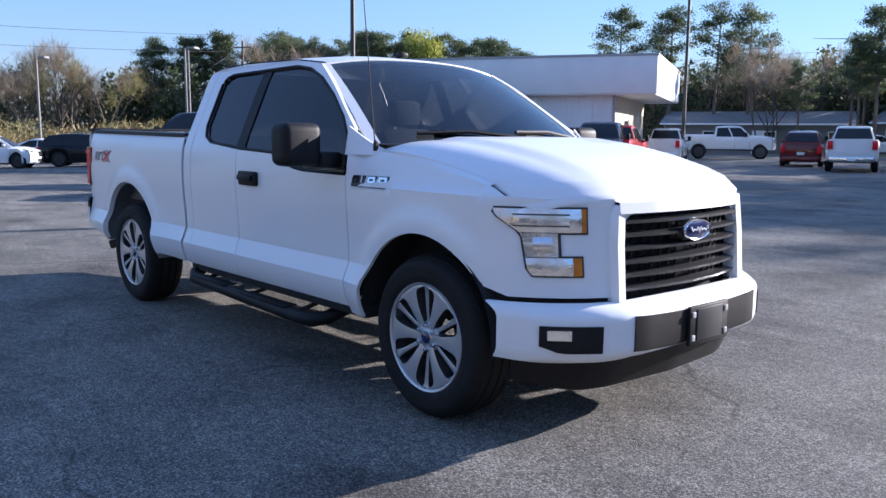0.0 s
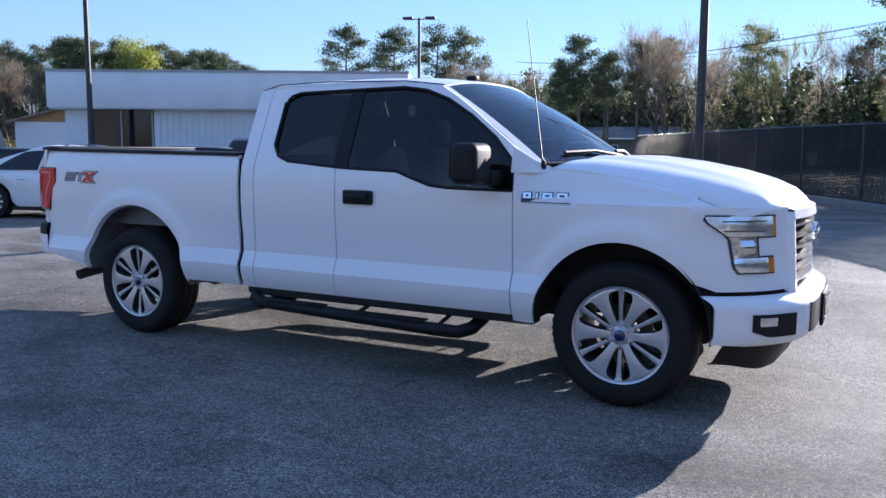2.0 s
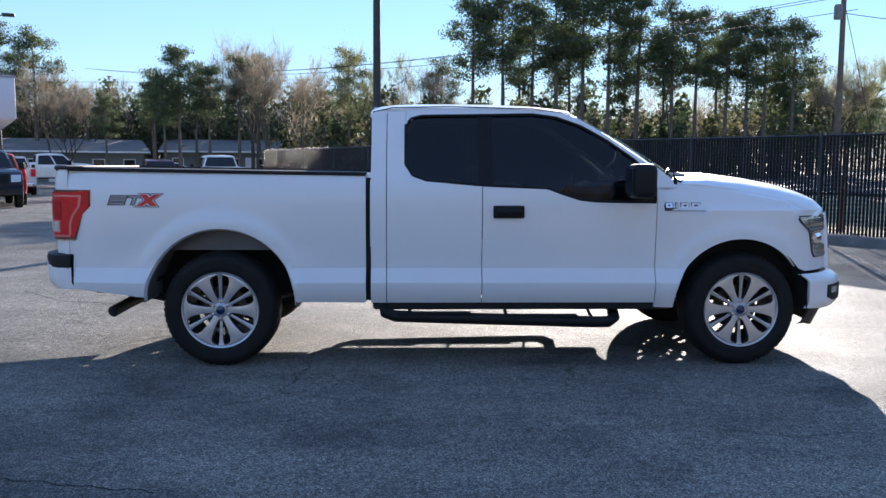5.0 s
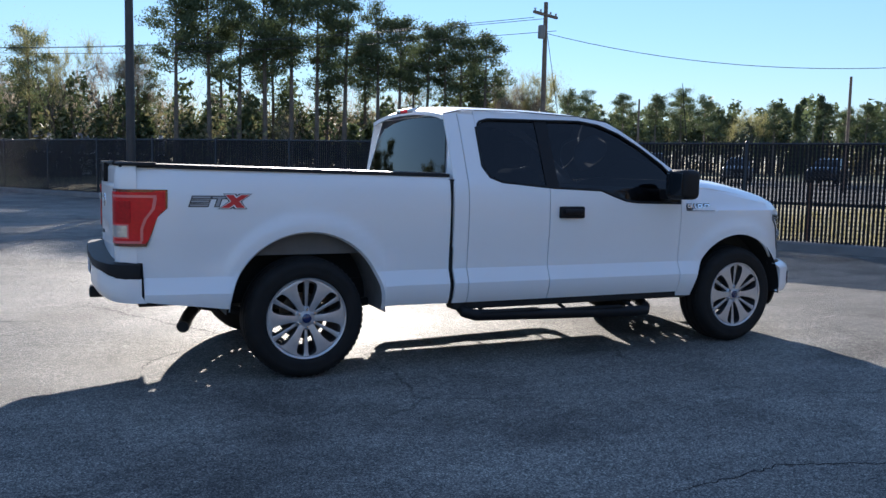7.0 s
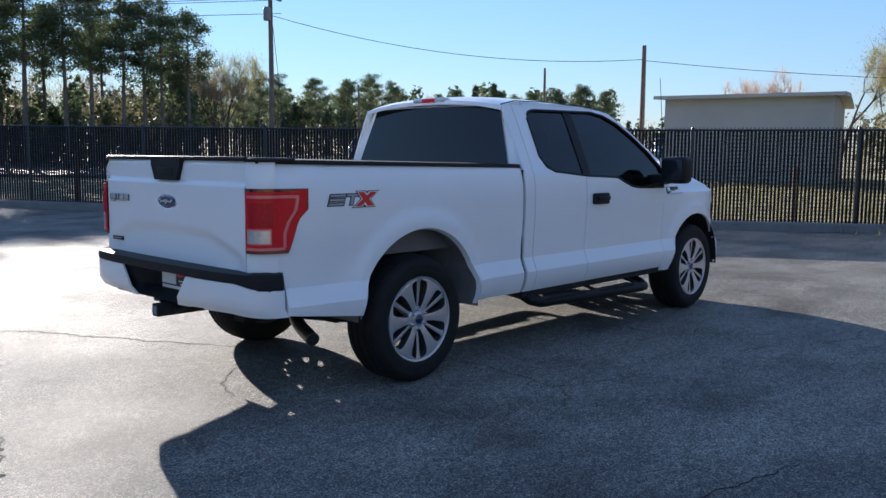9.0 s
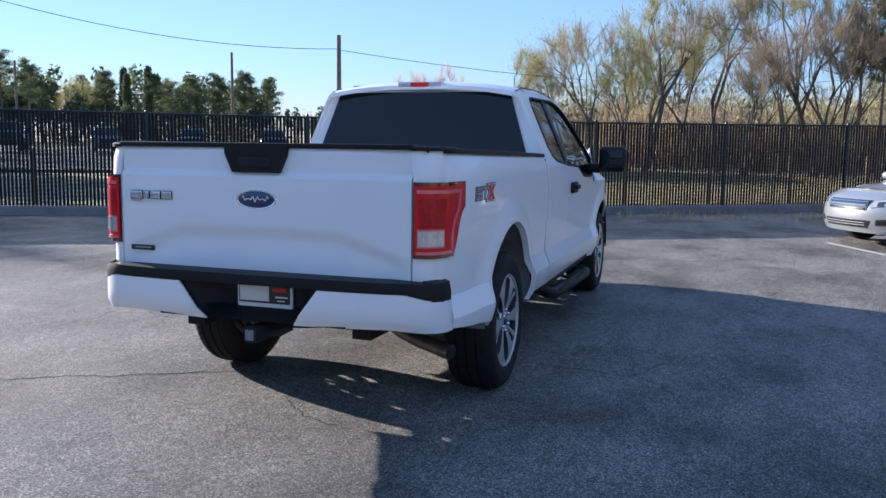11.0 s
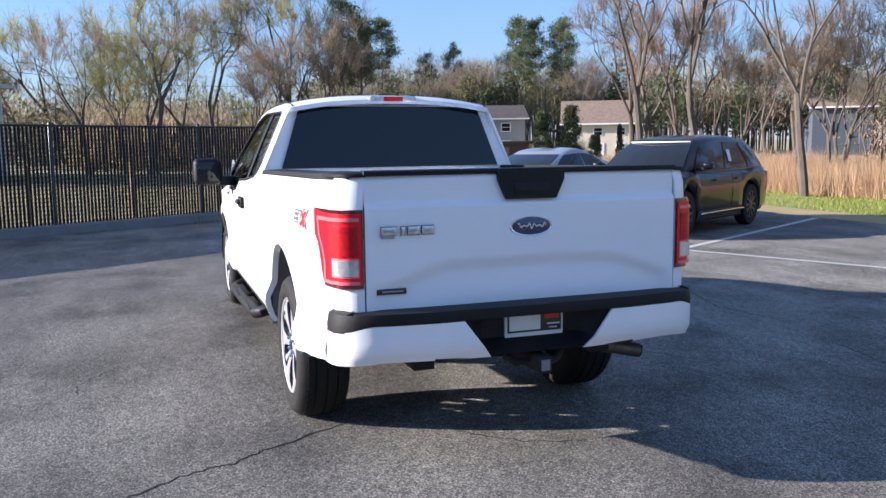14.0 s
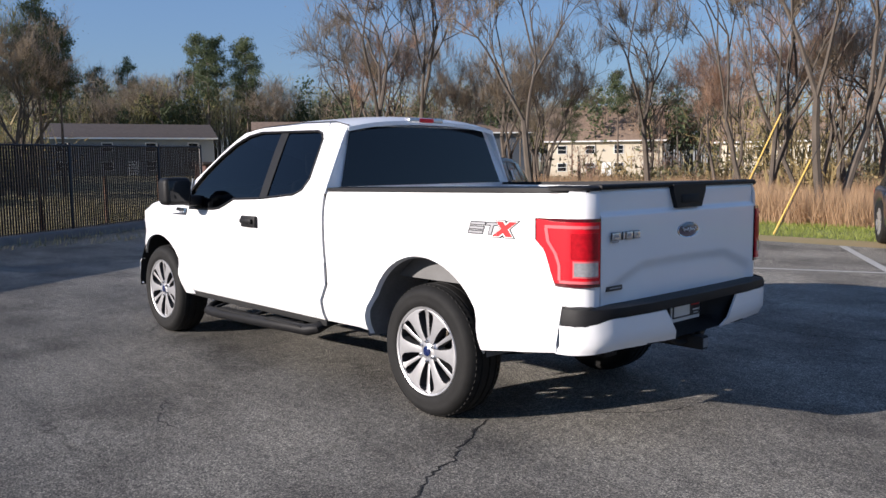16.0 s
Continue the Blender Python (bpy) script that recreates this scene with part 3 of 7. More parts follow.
def crease(ob):
    """Keeps the two lines along the lower doors crisp."""
    vs = ob.data.vertices
    for e in ob.data.edges:
        z0, z1 = (vs[i].co.z for i in e.vertices)
        if abs(z0 - z1) < 0.0005 and min(abs(z0 - 0.60), abs(z0 - 0.70)) < 0.0005:
            e.use_edge_sharp = True
    return ob


def side_panel(name, side, xs, lo, hi, nz, material, parent, out=0.0, thick=0.02, label=""):
    if thick and material is PAINT and nz > 10:
        rows = [-1.0] + Z_ROWS + [9.0]
        z_at = lambda u, v: min(max(v, lo(u)), hi(u))
    else:
        rows = [k / nz for k in range(nz + 1)]
        z_at = lambda u, v: lo(u) + (hi(u) - lo(u)) * v
    bm = skin(bmesh.new(), xs, rows, lambda u, v, d: (u, side * (body_y(u, z_at(u, v)) + out + d), z_at(u, v)), thick)
    bmesh.ops.dissolve_degenerate(bm, dist=0.0003, edges=bm.edges)
    return crease(part(name, bm, material, parent, label, sharp=50))


def make_side(s):
    rail = lambda x: lerp(x, (-1.12, 1.05), (1.372, 1.345))
    bed = side_panel("bed_side", s, sorted(set(columns(-1.035, 1.014, 18)) | {-1.006, -1.0}), lambda x: 0.79 if x < -1.003 else arch_low(x, lerp(x, (-1.04, -0.48, 0.5, 1.03), (0.56, 0.495, 0.462, 0.455))), rail, 26, PAINT, truck)
    side_panel("cab_corner", s, columns(1.05, 1.155, 4), lambda x: 0.455, lambda x: lerp(x, roof_x, roof_z) - 0.004, 26, PAINT, truck)
    rd = side_panel("rear_door", s, sorted(set(columns(1.161, 1.822, 9)) | {1.289, 1.291, 1.31, 1.34, 1.38}), lambda x: 0.455, lambda x: 1.795 if x < 1.29 else lerp(x, belt_x, belt_z), 24, PAINT, truck)
    fd = side_panel("front_door", s, sorted(set(columns(1.828, 3.048, 14)) | {2.28, 2.33, 2.39, 2.45, 2.51, 2.56}), lambda x: 0.455, lambda x: lerp(x, belt_x, belt_z), 22, PAINT, truck)
    side_panel("roof_rail", s, sorted(set(columns(1.292, 3.05, 26)) | {2.2, 2.37, 2.465, 2.54, 2.72, 2.9, 3.014}), lambda x: lerp(x, wtop_x, wtop_z) + 0.002, lambda x: max(lerp(x, roof_x, roof_z), lerp(x, wtop_x, wtop_z) + 0.03), 4, PAINT, truck)
    side_panel("rear_door_window", s, columns(1.296, 1.80, 9) + [1.802], lambda x: lerp(x, belt_x, belt_z) + 0.004, lambda x: lerp(x, wtop_x, wtop_z), 6, TINT, rd, -0.014, 0.0)
    side_panel("front_door_window", s, columns(1.905, 3.04, 14), lambda x: lerp(x, belt_x, belt_z) + 0.004, lambda x: max(lerp(x, wtop_x, wtop_z), lerp(x, belt_x, belt_z) + 0.01), 6, TINT, fd, -0.014, 0.0)
    side_panel("pillar_trim", s, [1.80, 1.85, 1.905], lambda x: lerp(x, belt_x, belt_z) + 0.002, lambda x: lerp(x, wtop_x, wtop_z), 4, PLASTIC, fd, -0.006, 0.012)
    # dark block gives the open gap between cab and bed its shade
    part("cab_gap_shade", boxed(1.004, 1.056, s * 0.70, s * 0.926, 0.47, 1.325), DARK, truck)
    # window seal
    loop = [(x, lerp(x, belt_x, belt_z)) for x in (1.29, 1.31, 1.34, 1.38, 1.43, 1.6, 1.86, 2.1, 2.28, 2.34, 2.39, 2.45, 2.51, 2.56, 2.62, 2.8, 3.04)]
    loop += [(x, lerp(x, wtop_x, wtop_z)) for x in (3.04, 3.014, 2.9, 2.8, 2.72, 2.63, 2.54, 2.45, 2.37, 2.28, 2.2, 1.8, 1.4, 1.36, 1.33, 1.31, 1.29)]
    loop.append(loop[0])
    part("window_seal", tubed([(x, s * (body_y(x, z) - 0.003), z) for x, z in loop], 0.0105, 6), PLASTIC, truck)
    # handle
    h = part("door_handle", boxed(1.9, 2.117, s * 0.955, s * 0.985, 1.052, 1.14, 0.012), PLASTIC, fd, "black plastic handle cup")
    part("grip", boxed(1.925, 2.095, s * 0.985, s * 1.008, 1.083, 1.118, 0.01), PLASTIC, h)
    # mirror
    mi = part("mirror", boxed(2.80, 2.965, s * 1.035, s * 1.27, 1.205, 1.432, 0.045, seg=4), PLASTIC, truck, "black door mirror shell")
    part("mirror_arm", boxed(2.84, 2.98, s * 0.92, s * 1.06, 1.195, 1.28, 0.02), PLASTIC, mi)
    part("mirror_glass", boxed(2.793, 2.801, s * 1.065, s * 1.245, 1.235, 1.405, 0.003), WINDOWDARK, mi)
    # badges as plain shapes
    by = lambda x, z: s * (body_y(x, z) + 0.004)
    on_side = lambda u, v, d: (u, by(u, v) + s * d, v)
    bd = prism(bmesh.new(), [(3.105, 1.106), (3.395, 1.106), (3.395, 1.124), (3.165, 1.127), (3.155, 1.152), (3.105, 1.152)], on_side, -0.006, 0.003)
    bg = part("model_badge", bd, BADGE, truck, "dark badge with plain bright outlines")
    for x0, x1, hollow in ((3.11, 3.165, 1), (3.185, 3.203, 0), (3.222, 3.285, 1), (3.302, 3.37, 1)):
        part("badge_block", prism(bmesh.new(), [(x0, 1.124), (x1, 1.124), (x1, 1.164), (x0, 1.164)], on_side, -0.006, 0.004), BADGE, bg)
        part("badge_bar", prism(bmesh.new(), [(x0 + 0.004, 1.128), (x1 - 0.004, 1.128), (x1 - 0.004, 1.160), (x0 + 0.004, 1.160)], on_side, -0.006, 0.006), CHROME, bg)
        if hollow:
            part("badge_slot", prism(bmesh.new(), [(x0 + 0.02, 1.139), (x1 - 0.02, 1.139), (x1 - 0.02, 1.149), (x0 + 0.02, 1.149)], on_side, -0.006, 0.007), BADGE, bg)
    # bed decal: three slim slanted bars, a bar on a stem and a red cross
    k = 0.35

    def stripe(x0, x1, z0, z1, material, up, x2=None, x3=None):
        """A slanted bar between two heights; x2 and x3 give its upper end where it crosses over."""
        x2, x3 = (x0 if x2 is None else x2), (x1 if x3 is None else x3)
        pts = [(x0 + k * (z0 - 1.13), z0), (x1 + k * (z0 - 1.13), z0), (x3 + k * (z1 - 1.13), z1), (x2 + k * (z1 - 1.13), z1)]
        pts = [(u if s < 0 else -1.13 - u, v) for u, v in pts]
        part("decal_bar", prism(bmesh.new(), pts, lambda u, v, d: (u, s * (body_y(u, v) + d), v), -0.004, up), material, bed)
    for grow, material, up in ((0.007, BADGE, 0.0015), (0.0, PLATEGREY, 0.003)):
        for z in (1.138, 1.162, 1.186):
            stripe(-0.742 - grow, -0.635 + grow, z - grow * 0.8, z + 0.011 + grow * 0.8, material, up)
        stripe(-0.622 - grow, -0.525 + grow, 1.186 - grow * 0.8, 1.197 + grow * 0.8, material, up)
        stripe(-0.588 - grow, -0.568 + grow, 1.138 - grow * 0.8, 1.186 + grow, material, up)
    for grow, material, up in ((0.016, BADGE, 0.004), (0.008, PLATEWHITE, 0.0055), (0.0, BADGERED, 0.007)):
        stripe(-0.552 - grow, -0.505 + grow, 1.128 - grow * 0.5, 1.208 + grow * 0.5, material, up, -0.455 - grow, -0.405 + grow)
        stripe(-0.455 - grow, -0.405 + grow, 1.128 - grow * 0.5, 1.208 + grow * 0.5, material, up + 0.0002, -0.552 - grow, -0.505 + grow)
    # caps on the bed rail
    part("rail_cap", skin(bmesh.new(), np.linspace(-1.13, 1.014, 12), [0, 1, 2, 3], lambda u, v, d: (u, s * ((body_y(u, 1.3) - 0.008, body_y(u, 1.3) - 0.012, 0.80, 0.79)[v] + d * 0), rail(u) + (-0.002, 0.018, 0.024, -0.02)[v] + d), 0.004), PLASTIC, truck, "black plastic bed rail cap")
    part("bed_inner_wall", boxed(-1.08, 1.02, s * 0.76, s * 0.80, 0.85, 1.35), PAINT, truck)
    part("well_panel", boxed(-0.52, 0.54, s * 0.801, s * 0.806, 0.812, 1.0), WELL, truck)
    # wheel housings
    for (cx, cz, r), m in ((REAR_ARCH, LINER), (FRONT_ARCH, DARK)):
        bm = skin(bmesh.new(), [radians(a) for a in range(-4, 185, 8)], [0.50, 0.7, 0.955], lambda u, v, d: (cx + (r + 0.012) * math.cos(u), s * v, cz + (r + 0.012) * math.sin(u)))
        part("wheel_housing", bm, m, truck)
        part("housing_wall", prism(bmesh.new(), [(cx + (r + 0.015) * math.cos(radians(a)), cz + (r + 0.015) * math.sin(radians(a))) for a in range(0, 181, 12)], lambda u, v, d: (u, s * d, v), 0.495, 0.505), DARK, truck)
    bm = skin(bmesh.new(), [radians(a) for a in range(-2, 183, 6)], [0, 1], lambda u, v, d: (REAR_ARCH[0] + (REAR_ARCH[2] - 0.012 * v) * math.cos(u), s * (body_y(REAR_ARCH[0] + REAR_ARCH[2] * math.cos(u), REAR_ARCH[1] + REAR_ARCH[2] * math.sin(u)) - 0.004 - 0.03 * v), REAR_ARCH[1] + (REAR_ARCH[2] - 0.012 * v) * math.sin(u)))
    part("arch_lip", bm, PAINT, bed)
    # running board
    sb = part("running_board", tubed([(1.14, s * 0.70, 0.44), (1.14, s * 0.86, 0.42), (1.15, s * 0.94, 0.385), (1.22, s * 0.975, 0.365), (1.9, s * 0.985, 0.345), (2.6, s * 0.985, 0.325), (2.72, s * 0.97, 0.322), (2.78, s * 0.9, 0.34), (2.8, s * 0.72, 0.40)], 0.041, 12), PLASTIC, truck, "black tubular side step")
    for x in (1.32, 2.0, 2.6):
        part("bracket", tubed([(x, s * 0.55, 0.46), (x, s * 0.8, 0.40), (x, s * 0.97, 0.36)], 0.013, 6), DARK, sb)
    part("tread_pad", boxed(1.25, 1.75, s * 0.93, s * 1.02, 0.383, 0.392, 0.003), RUBBER, sb)
    part("tread_pad", boxed(1.95, 2.5, s * 0.93, s * 1.02, 0.365, 0.374, 0.003), RUBBER, sb)
    part("rocker", boxed(1.06, 3.18, s * 0.80, s * 0.925, 0.40, 0.47, 0.02), DARK, truck)


for s in (-1, 1):
    make_side(s)


def roof_height(x, k):
    return lerp(x, roof_x, roof_z) + 0.058 * (1 - abs(k) ** 2.6)


# roof, windscreen, rear wall
bm = skin(bmesh.new(), list(np.linspace(1.04, 2.47, 22)), list(np.linspace(-1, 1, 21)), lambda u, v, d: (u + 0.05 * (1 - v * v) * ease(2.2, 2.47, u), v * (body_y(u, lerp(u, roof_x, roof_z)) - 0.004), roof_height(u, v) + d), 0.03)
part("roof", bm, PAINT, truck, sharp=50)


def screen(u, v, d, grow=0.0):
    """The windscreen: v across, u from the roof down to the cowl."""
    top = Vector((2.475 + 0.05 * (1 - v * v), v * 0.70, roof_height(2.47, v) - 0.006))
    low = Vector((3.16 + 0.24 * (1 - v * v), v * 0.865, 1.325 + 0.015 * (1 - v * v)))
    p = top.lerp(low, u)
    return (p.x + d * 0.6, p.y, p.z + d * 0.8 + 0.028 * math.sin(math.pi * u) * (1 - 0.4 * v * v))


part("windscreen", skin(bmesh.new(), list(np.linspace(0, 1, 9)), list(np.linspace(-1, 1, 17)), screen), WSHIELD, truck)
for s in (-1, 1):
    part("pillar", skin(bmesh.new(), list(np.linspace(0.0, 1, 9)), [0.955, 1.02], lambda u, v, d: Vector(screen(u, v * s, 0.004 + d)), 0.012), PAINT, truck)
    cab_y = lambda z: 0.936 - 0.44 * (z - 1.30)
    part("pillar_foot", skin(bmesh.new(), [3.035, 3.07, 3.11, 3.15, 3.2, 3.25], [0, 0.33, 0.67, 1], lambda u, v, d: (u, s * (lerp(u, (3.035, 3.25), (1, 0)) * cab_y(1.27 + 0.06 * v) + lerp(u, (3.035, 3.25), (0, 1)) * (0.875 - 0.03 * v) + d), 1.268 + (lerp(u, roof_x + (3.25,), roof_z + (1.29,)) + 0.006 - 1.268) * v), 0.01), PAINT, truck)
cowl = part("cowl", skin(bmesh.new(), [0, 1], list(np.linspace(-1, 1, 17)), lambda u, v, d: (3.14 + 0.24 * (1 - v * v) + 0.11 * u, v * 0.85, 1.328 + 0.012 * (1 - v * v) - 0.006 * u), 0.02), PLASTIC, truck)
for y0, y1 in ((-0.62, -0.02), (0.02, 0.66)):
    p0, p1 = screen(0.985, y1 / 0.86, 0.02), screen(0.93, y0 / 0.86, 0.015)
    part("wiper", tubed([p0, ((p0[0] + p1[0]) / 2, (p0[1] + p1[1]) / 2, (p0[2] + p1[2]) / 2 + 0.02), p1], 0.011, 6), PLASTIC, cowl)


def rear_wall(u, v, d):
    z = 0.85 + 0.955 * u
    return (1.045 + 0.075 * max(0, (z - 1.35) / 0.45) - d, v * (body_y(1.06, z) - 0.002), z)


part("rear_wall", skin(bmesh.new(), list(np.linspace(0, 1, 12)), list(np.linspace(-1, 1, 9)), rear_wall, 0.02), PAINT, truck)


def rear_glass(u, v, d):
    z = 1.37 + 0.42 * u
    return (1.030 + 0.075 * max(0, (z - 1.35) / 0.45) - d - 0.016 * (1 - v * v), v * (0.79 - 0.14 * u), z)


part("rear_window", skin(bmesh.new(), [0, 0.04, 0.5, 0.96, 1], list(np.linspace(-1, 1, 9)), rear_glass, 0.006), REARGLASS, truck, "dark rear cab window")
# dark sheet behind the glass stands in for the shaded cab
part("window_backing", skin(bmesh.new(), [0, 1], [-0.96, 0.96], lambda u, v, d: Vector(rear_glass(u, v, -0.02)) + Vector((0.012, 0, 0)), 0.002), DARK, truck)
bl = part("brake_lamp", boxed(1.035, 1.10, -0.17, 0.17, 1.822, 1.862, 0.012), CLEAR, truck, "high brake lamp with red centre")
part("red_lens", boxed(1.030, 1.06, -0.07, 0.07, 1.826, 1.858, 0.006), TAILRED, bl)
for s in (-1, 1):
    part("roof_joint", tubed([(1.055, s * 0.70, 1.792), (1.2, s * 0.708, 1.824), (1.6, s * 0.71, 1.834), (2.2, s * 0.705, 1.822), (2.47, s * 0.69, 1.792)], 0.004, 5), PLASTIC, truck)
part("roof_aerial", boxed(2.28, 2.36, -0.03, 0.03, 1.87, 1.905, 0.012), PLASTIC, truck)


# hood and nose
def nose_x(w):
    return lerp(abs(w), (0, 0.25, 0.5, 0.57, 0.63, 0.70, 0.78, 0.84, 0.885, 0.91), (4.54, 4.525, 4.48, 4.455, 4.42, 4.37, 4.29, 4.215, 4.14, 4.07))


def hood(u, v, d):
    w = v * (0.866 - 0.035 * u)
    xr, xf = 3.24 + 0.23 * (1 - v * v), nose_x(w * 0.97) - 0.035
    x = xr + (xf - xr) * u
    z = lerp(u, (0, 0.15, 0.4, 0.65, 0.82, 0.93, 1), (1.338, 1.336, 1.305, 1.258, 1.212, 1.165, 1.1))
    a = abs(v)
    z += 0.02 * (1 - ease(0.56, 0.70, a)) * (1 - u ** 4) + 0.006 * (1 - a * a) - 0.05 * max(0, (a - 0.72) / 0.28) ** 2
    return (x, w, z + 0.004 + d)


part("hood", skin(bmesh.new(), [k / 24 for k in range(22)] + [0.9, 0.93, 0.955, 0.98, 1.0], list(np.linspace(-1, 1, 37)), hood, 0.02), PAINT, truck, sharp=55)
# unseen blocks fill the engine bay, so no sunlight leaks through the nose
part("nose_light_block", boxed(4.10, 4.40, -0.56, 0.56, 0.42, 1.02), DARK, truck)
part("bay_light_block", boxed(3.1, 4.12, -0.72, 0.72, 0.6, 1.02), DARK, truck)


def nose(w, z, d, side=1):
    e = 0.01
    t = Vector((nose_x(w + e) - nose_x(w - e), 2 * e)).normalized()
    n = Vector((t.y, -t.x))
    x = nose_x(w) - 0.035 * ease(0.62, 1.12, z) + 0.006
    return Vector((x + n.x * d, side * (w + n.y * d), z))


for s in (-1, 1):
    fender_top = lambda x: lerp(x, (3.05, 3.2, 3.6, 3.97, 4.15), (1.288, 1.279, 1.236, 1.174, 1.118))
    top = lambda w: lerp(w, (0.5, 0.62, 0.8, 0.89), (1.104, 1.1, 1.106, 1.116))
    side_xs = columns(3.054, 4.05, 14)

    def fender(u, v, d):
        """u runs forward along the side, then round the nose to the grille."""
        if u < 10:
            lo, hi = arch_low(u, 0.42 if u < 3.66 else 0.672), fender_top(u)
            z = min(max(v, lo), hi)
            return (u, s * (body_y(u, z) + d), z)
        w = 20 - u
        return nose(w, min(max(v, 0.672), top(w)), d, s)
    bm = skin(bmesh.new(), side_xs + [20 - w for w in np.linspace(0.872, 0.5, 18)], [-1.0] + Z_ROWS[:-8] + [9.0], fender, 0.02)
    bmesh.ops.dissolve_degenerate(bm, dist=0.0003, edges=bm.edges)
    fa = crease(part("fender", bm, PAINT, truck, sharp=50))

    def shoulder(u, v, d):
        """The fender's upper flange, from its edge in to the hood."""
        z0 = fender_top(u)
        y0 = body_y(u, z0)
        xr, xf = 3.24, nose_x(0.806) - 0.035
        h = Vector(hood(min(1, max(0, (u - xr) / (xf - xr))), 1, 0))
        p = Vector((u, y0, z0)).lerp(Vector((u, h.y - 0.012, h.z - 0.006)), v)
        return (u, s * p.y, p.z + 0.006 * math.sin(math.pi * v) + d)
    part("fender_shoulder", skin(bmesh.new(), list(np.linspace(3.07, 4.05, 22)), [0, 0.25, 0.5, 0.75, 1.0], shoulder), PAINT, fa, sharp=60)
    # dark sheet set back behind the nose, as shade in the bumper's gap
    part("bumper_gap", skin(bmesh.new(), [20 - w for w in np.linspace(0.90, 0.45, 14)], [0.64, 0.70], lambda u, v, d: nose(20 - u, v, -0.03, s)), DARK, truck)
    w_out = lambda z: lerp(z, (0.76, 0.80, 0.95, 1.03, 1.075), (0.80, 0.82, 0.83, 0.888, 0.893))

    def lamp_patch(name, z0, z1, w_in, material, parent, grow, out, label="", w_end=None, bulge=0.0):
        zs = list(np.linspace(z0 - grow, z1 + grow, 6))
        f = lambda u, v, d: nose((w_in - grow) + ((w_end or w_out(u)) + grow - (w_in - grow)) * v, u, out + d + bulge * math.sin(math.pi * (u - z0) / (z1 - z0)), s)
        return part(name, skin(bmesh.new(), zs, list(np.linspace(0, 1, 9)), f, 0.015), material, parent, label)

    hl = lamp_patch("headlight", 0.957, 1.064, 0.628, BADGE, truck, 0.006, 0.008, "C-shaped headlight with amber markers")
    lamp_patch("middle_frame", 0.85, 0.957, 0.724, BADGE, hl, 0.006, 0.008)
    lamp_patch("lower_frame", 0.77, 0.851, 0.65, BADGE, hl, 0.006, 0.008)
    lamp_patch("upper_lens", 0.96, 1.062, 0.647, REFLECTOR, hl, 0.0, 0.014, bulge=0.006)
    lamp_patch("middle_lens", 0.853, 0.957, 0.728, REFLECTOR, hl, 0.0, 0.014)
    lamp_patch("lower_lens", 0.772, 0.849, 0.684, REFLECTOR, hl, 0.0, 0.014, bulge=0.005)
    lamp_patch("upper_marker", 0.96, 1.062, 0.63, AMBER, hl, 0.0, 0.015, w_end=0.645)
    lamp_patch("lower_marker", 0.772, 0.849, 0.652, AMBER, hl, 0.0, 0.015, w_end=0.682)
    for z in (0.985, 1.035):
        lamp_patch("reflector_rib", z, z + 0.006, 0.69, BADGE, hl, 0.0, 0.021, w_end=0.85)
    lamp_patch("projector", 0.87, 0.94, 0.745, CHROME, hl, 0.0, 0.018, w_end=0.80, bulge=0.012)
    # grille surround
    part("grille_surround", skin(bmesh.new(), [0.655, 0.9, 1.03, 1.078], [0, 1, 2, 3], lambda u, v, d: (nose_x(0.5) + (-0.02, 0.035, 0.035, -0.04)[v] - 0.03 * ease(0.62, 1.1, u), s * ((0.535, 0.525, 0.478, 0.465)[v] - 0.03 * ease(0.98, 1.1, u)), u), 0.0), PAINT, truck)

gr = part("grille", skin(bmesh.new(), list(np.linspace(-0.49, 0.49, 13)), [0.64, 1.045], lambda u, v, d: (nose_x(u) - 0.06, u, v), 0.02), PLASTIC, truck, "dark grille with grey horizontal bars")
part("grille_top", skin(bmesh.new(), list(np.linspace(-0.505, 0.505, 17)), [0, 1, 2, 3], lambda u, v, d: (nose_x(u) + (-0.03, 0.034, 0.026, -0.05)[v] - 0.022, u, (1.028, 1.04, 1.088, 1.108)[v])), PAINT, truck)
for k in range(6):
    z = 0.685 + 0.0605 * k
    bm = skin(bmesh.new(), list(np.linspace(-0.472, 0.472, 15)), [0, 1, 2, 3], lambda u, v, d: (nose_x(u) + (-0.05, 0.0, 0.004, -0.05)[v], u, z + (0.0, 0.006, 0.019, 0.03)[v]))
    part("grille_bar", bm, BARGREY, gr)
for k in range(-7, 8):
    if k:
        part("grille_rib", boxed(nose_x(k * 0.062) - 0.055, nose_x(k * 0.062) - 0.044, k * 0.062 - 0.003, k * 0.062 + 0.003, 0.67, 1.03), PLASTIC, gr)


for s in (-1, 1):
    corner_shape = [(0.50, 1.055), (0.38, 1.055), (0.38, 1.038), (0.425, 1.028), (0.455, 1.004), (0.468, 0.97), (0.474, 0.93), (0.50, 0.93)]
    part("grille_corner", prism(bmesh.new(), corner_shape, lambda u, v, d: (nose_x(u) + d - 0.03 * ease(0.62, 1.1, v), s * u, v), -0.04, 0.012), PAINT, truck)


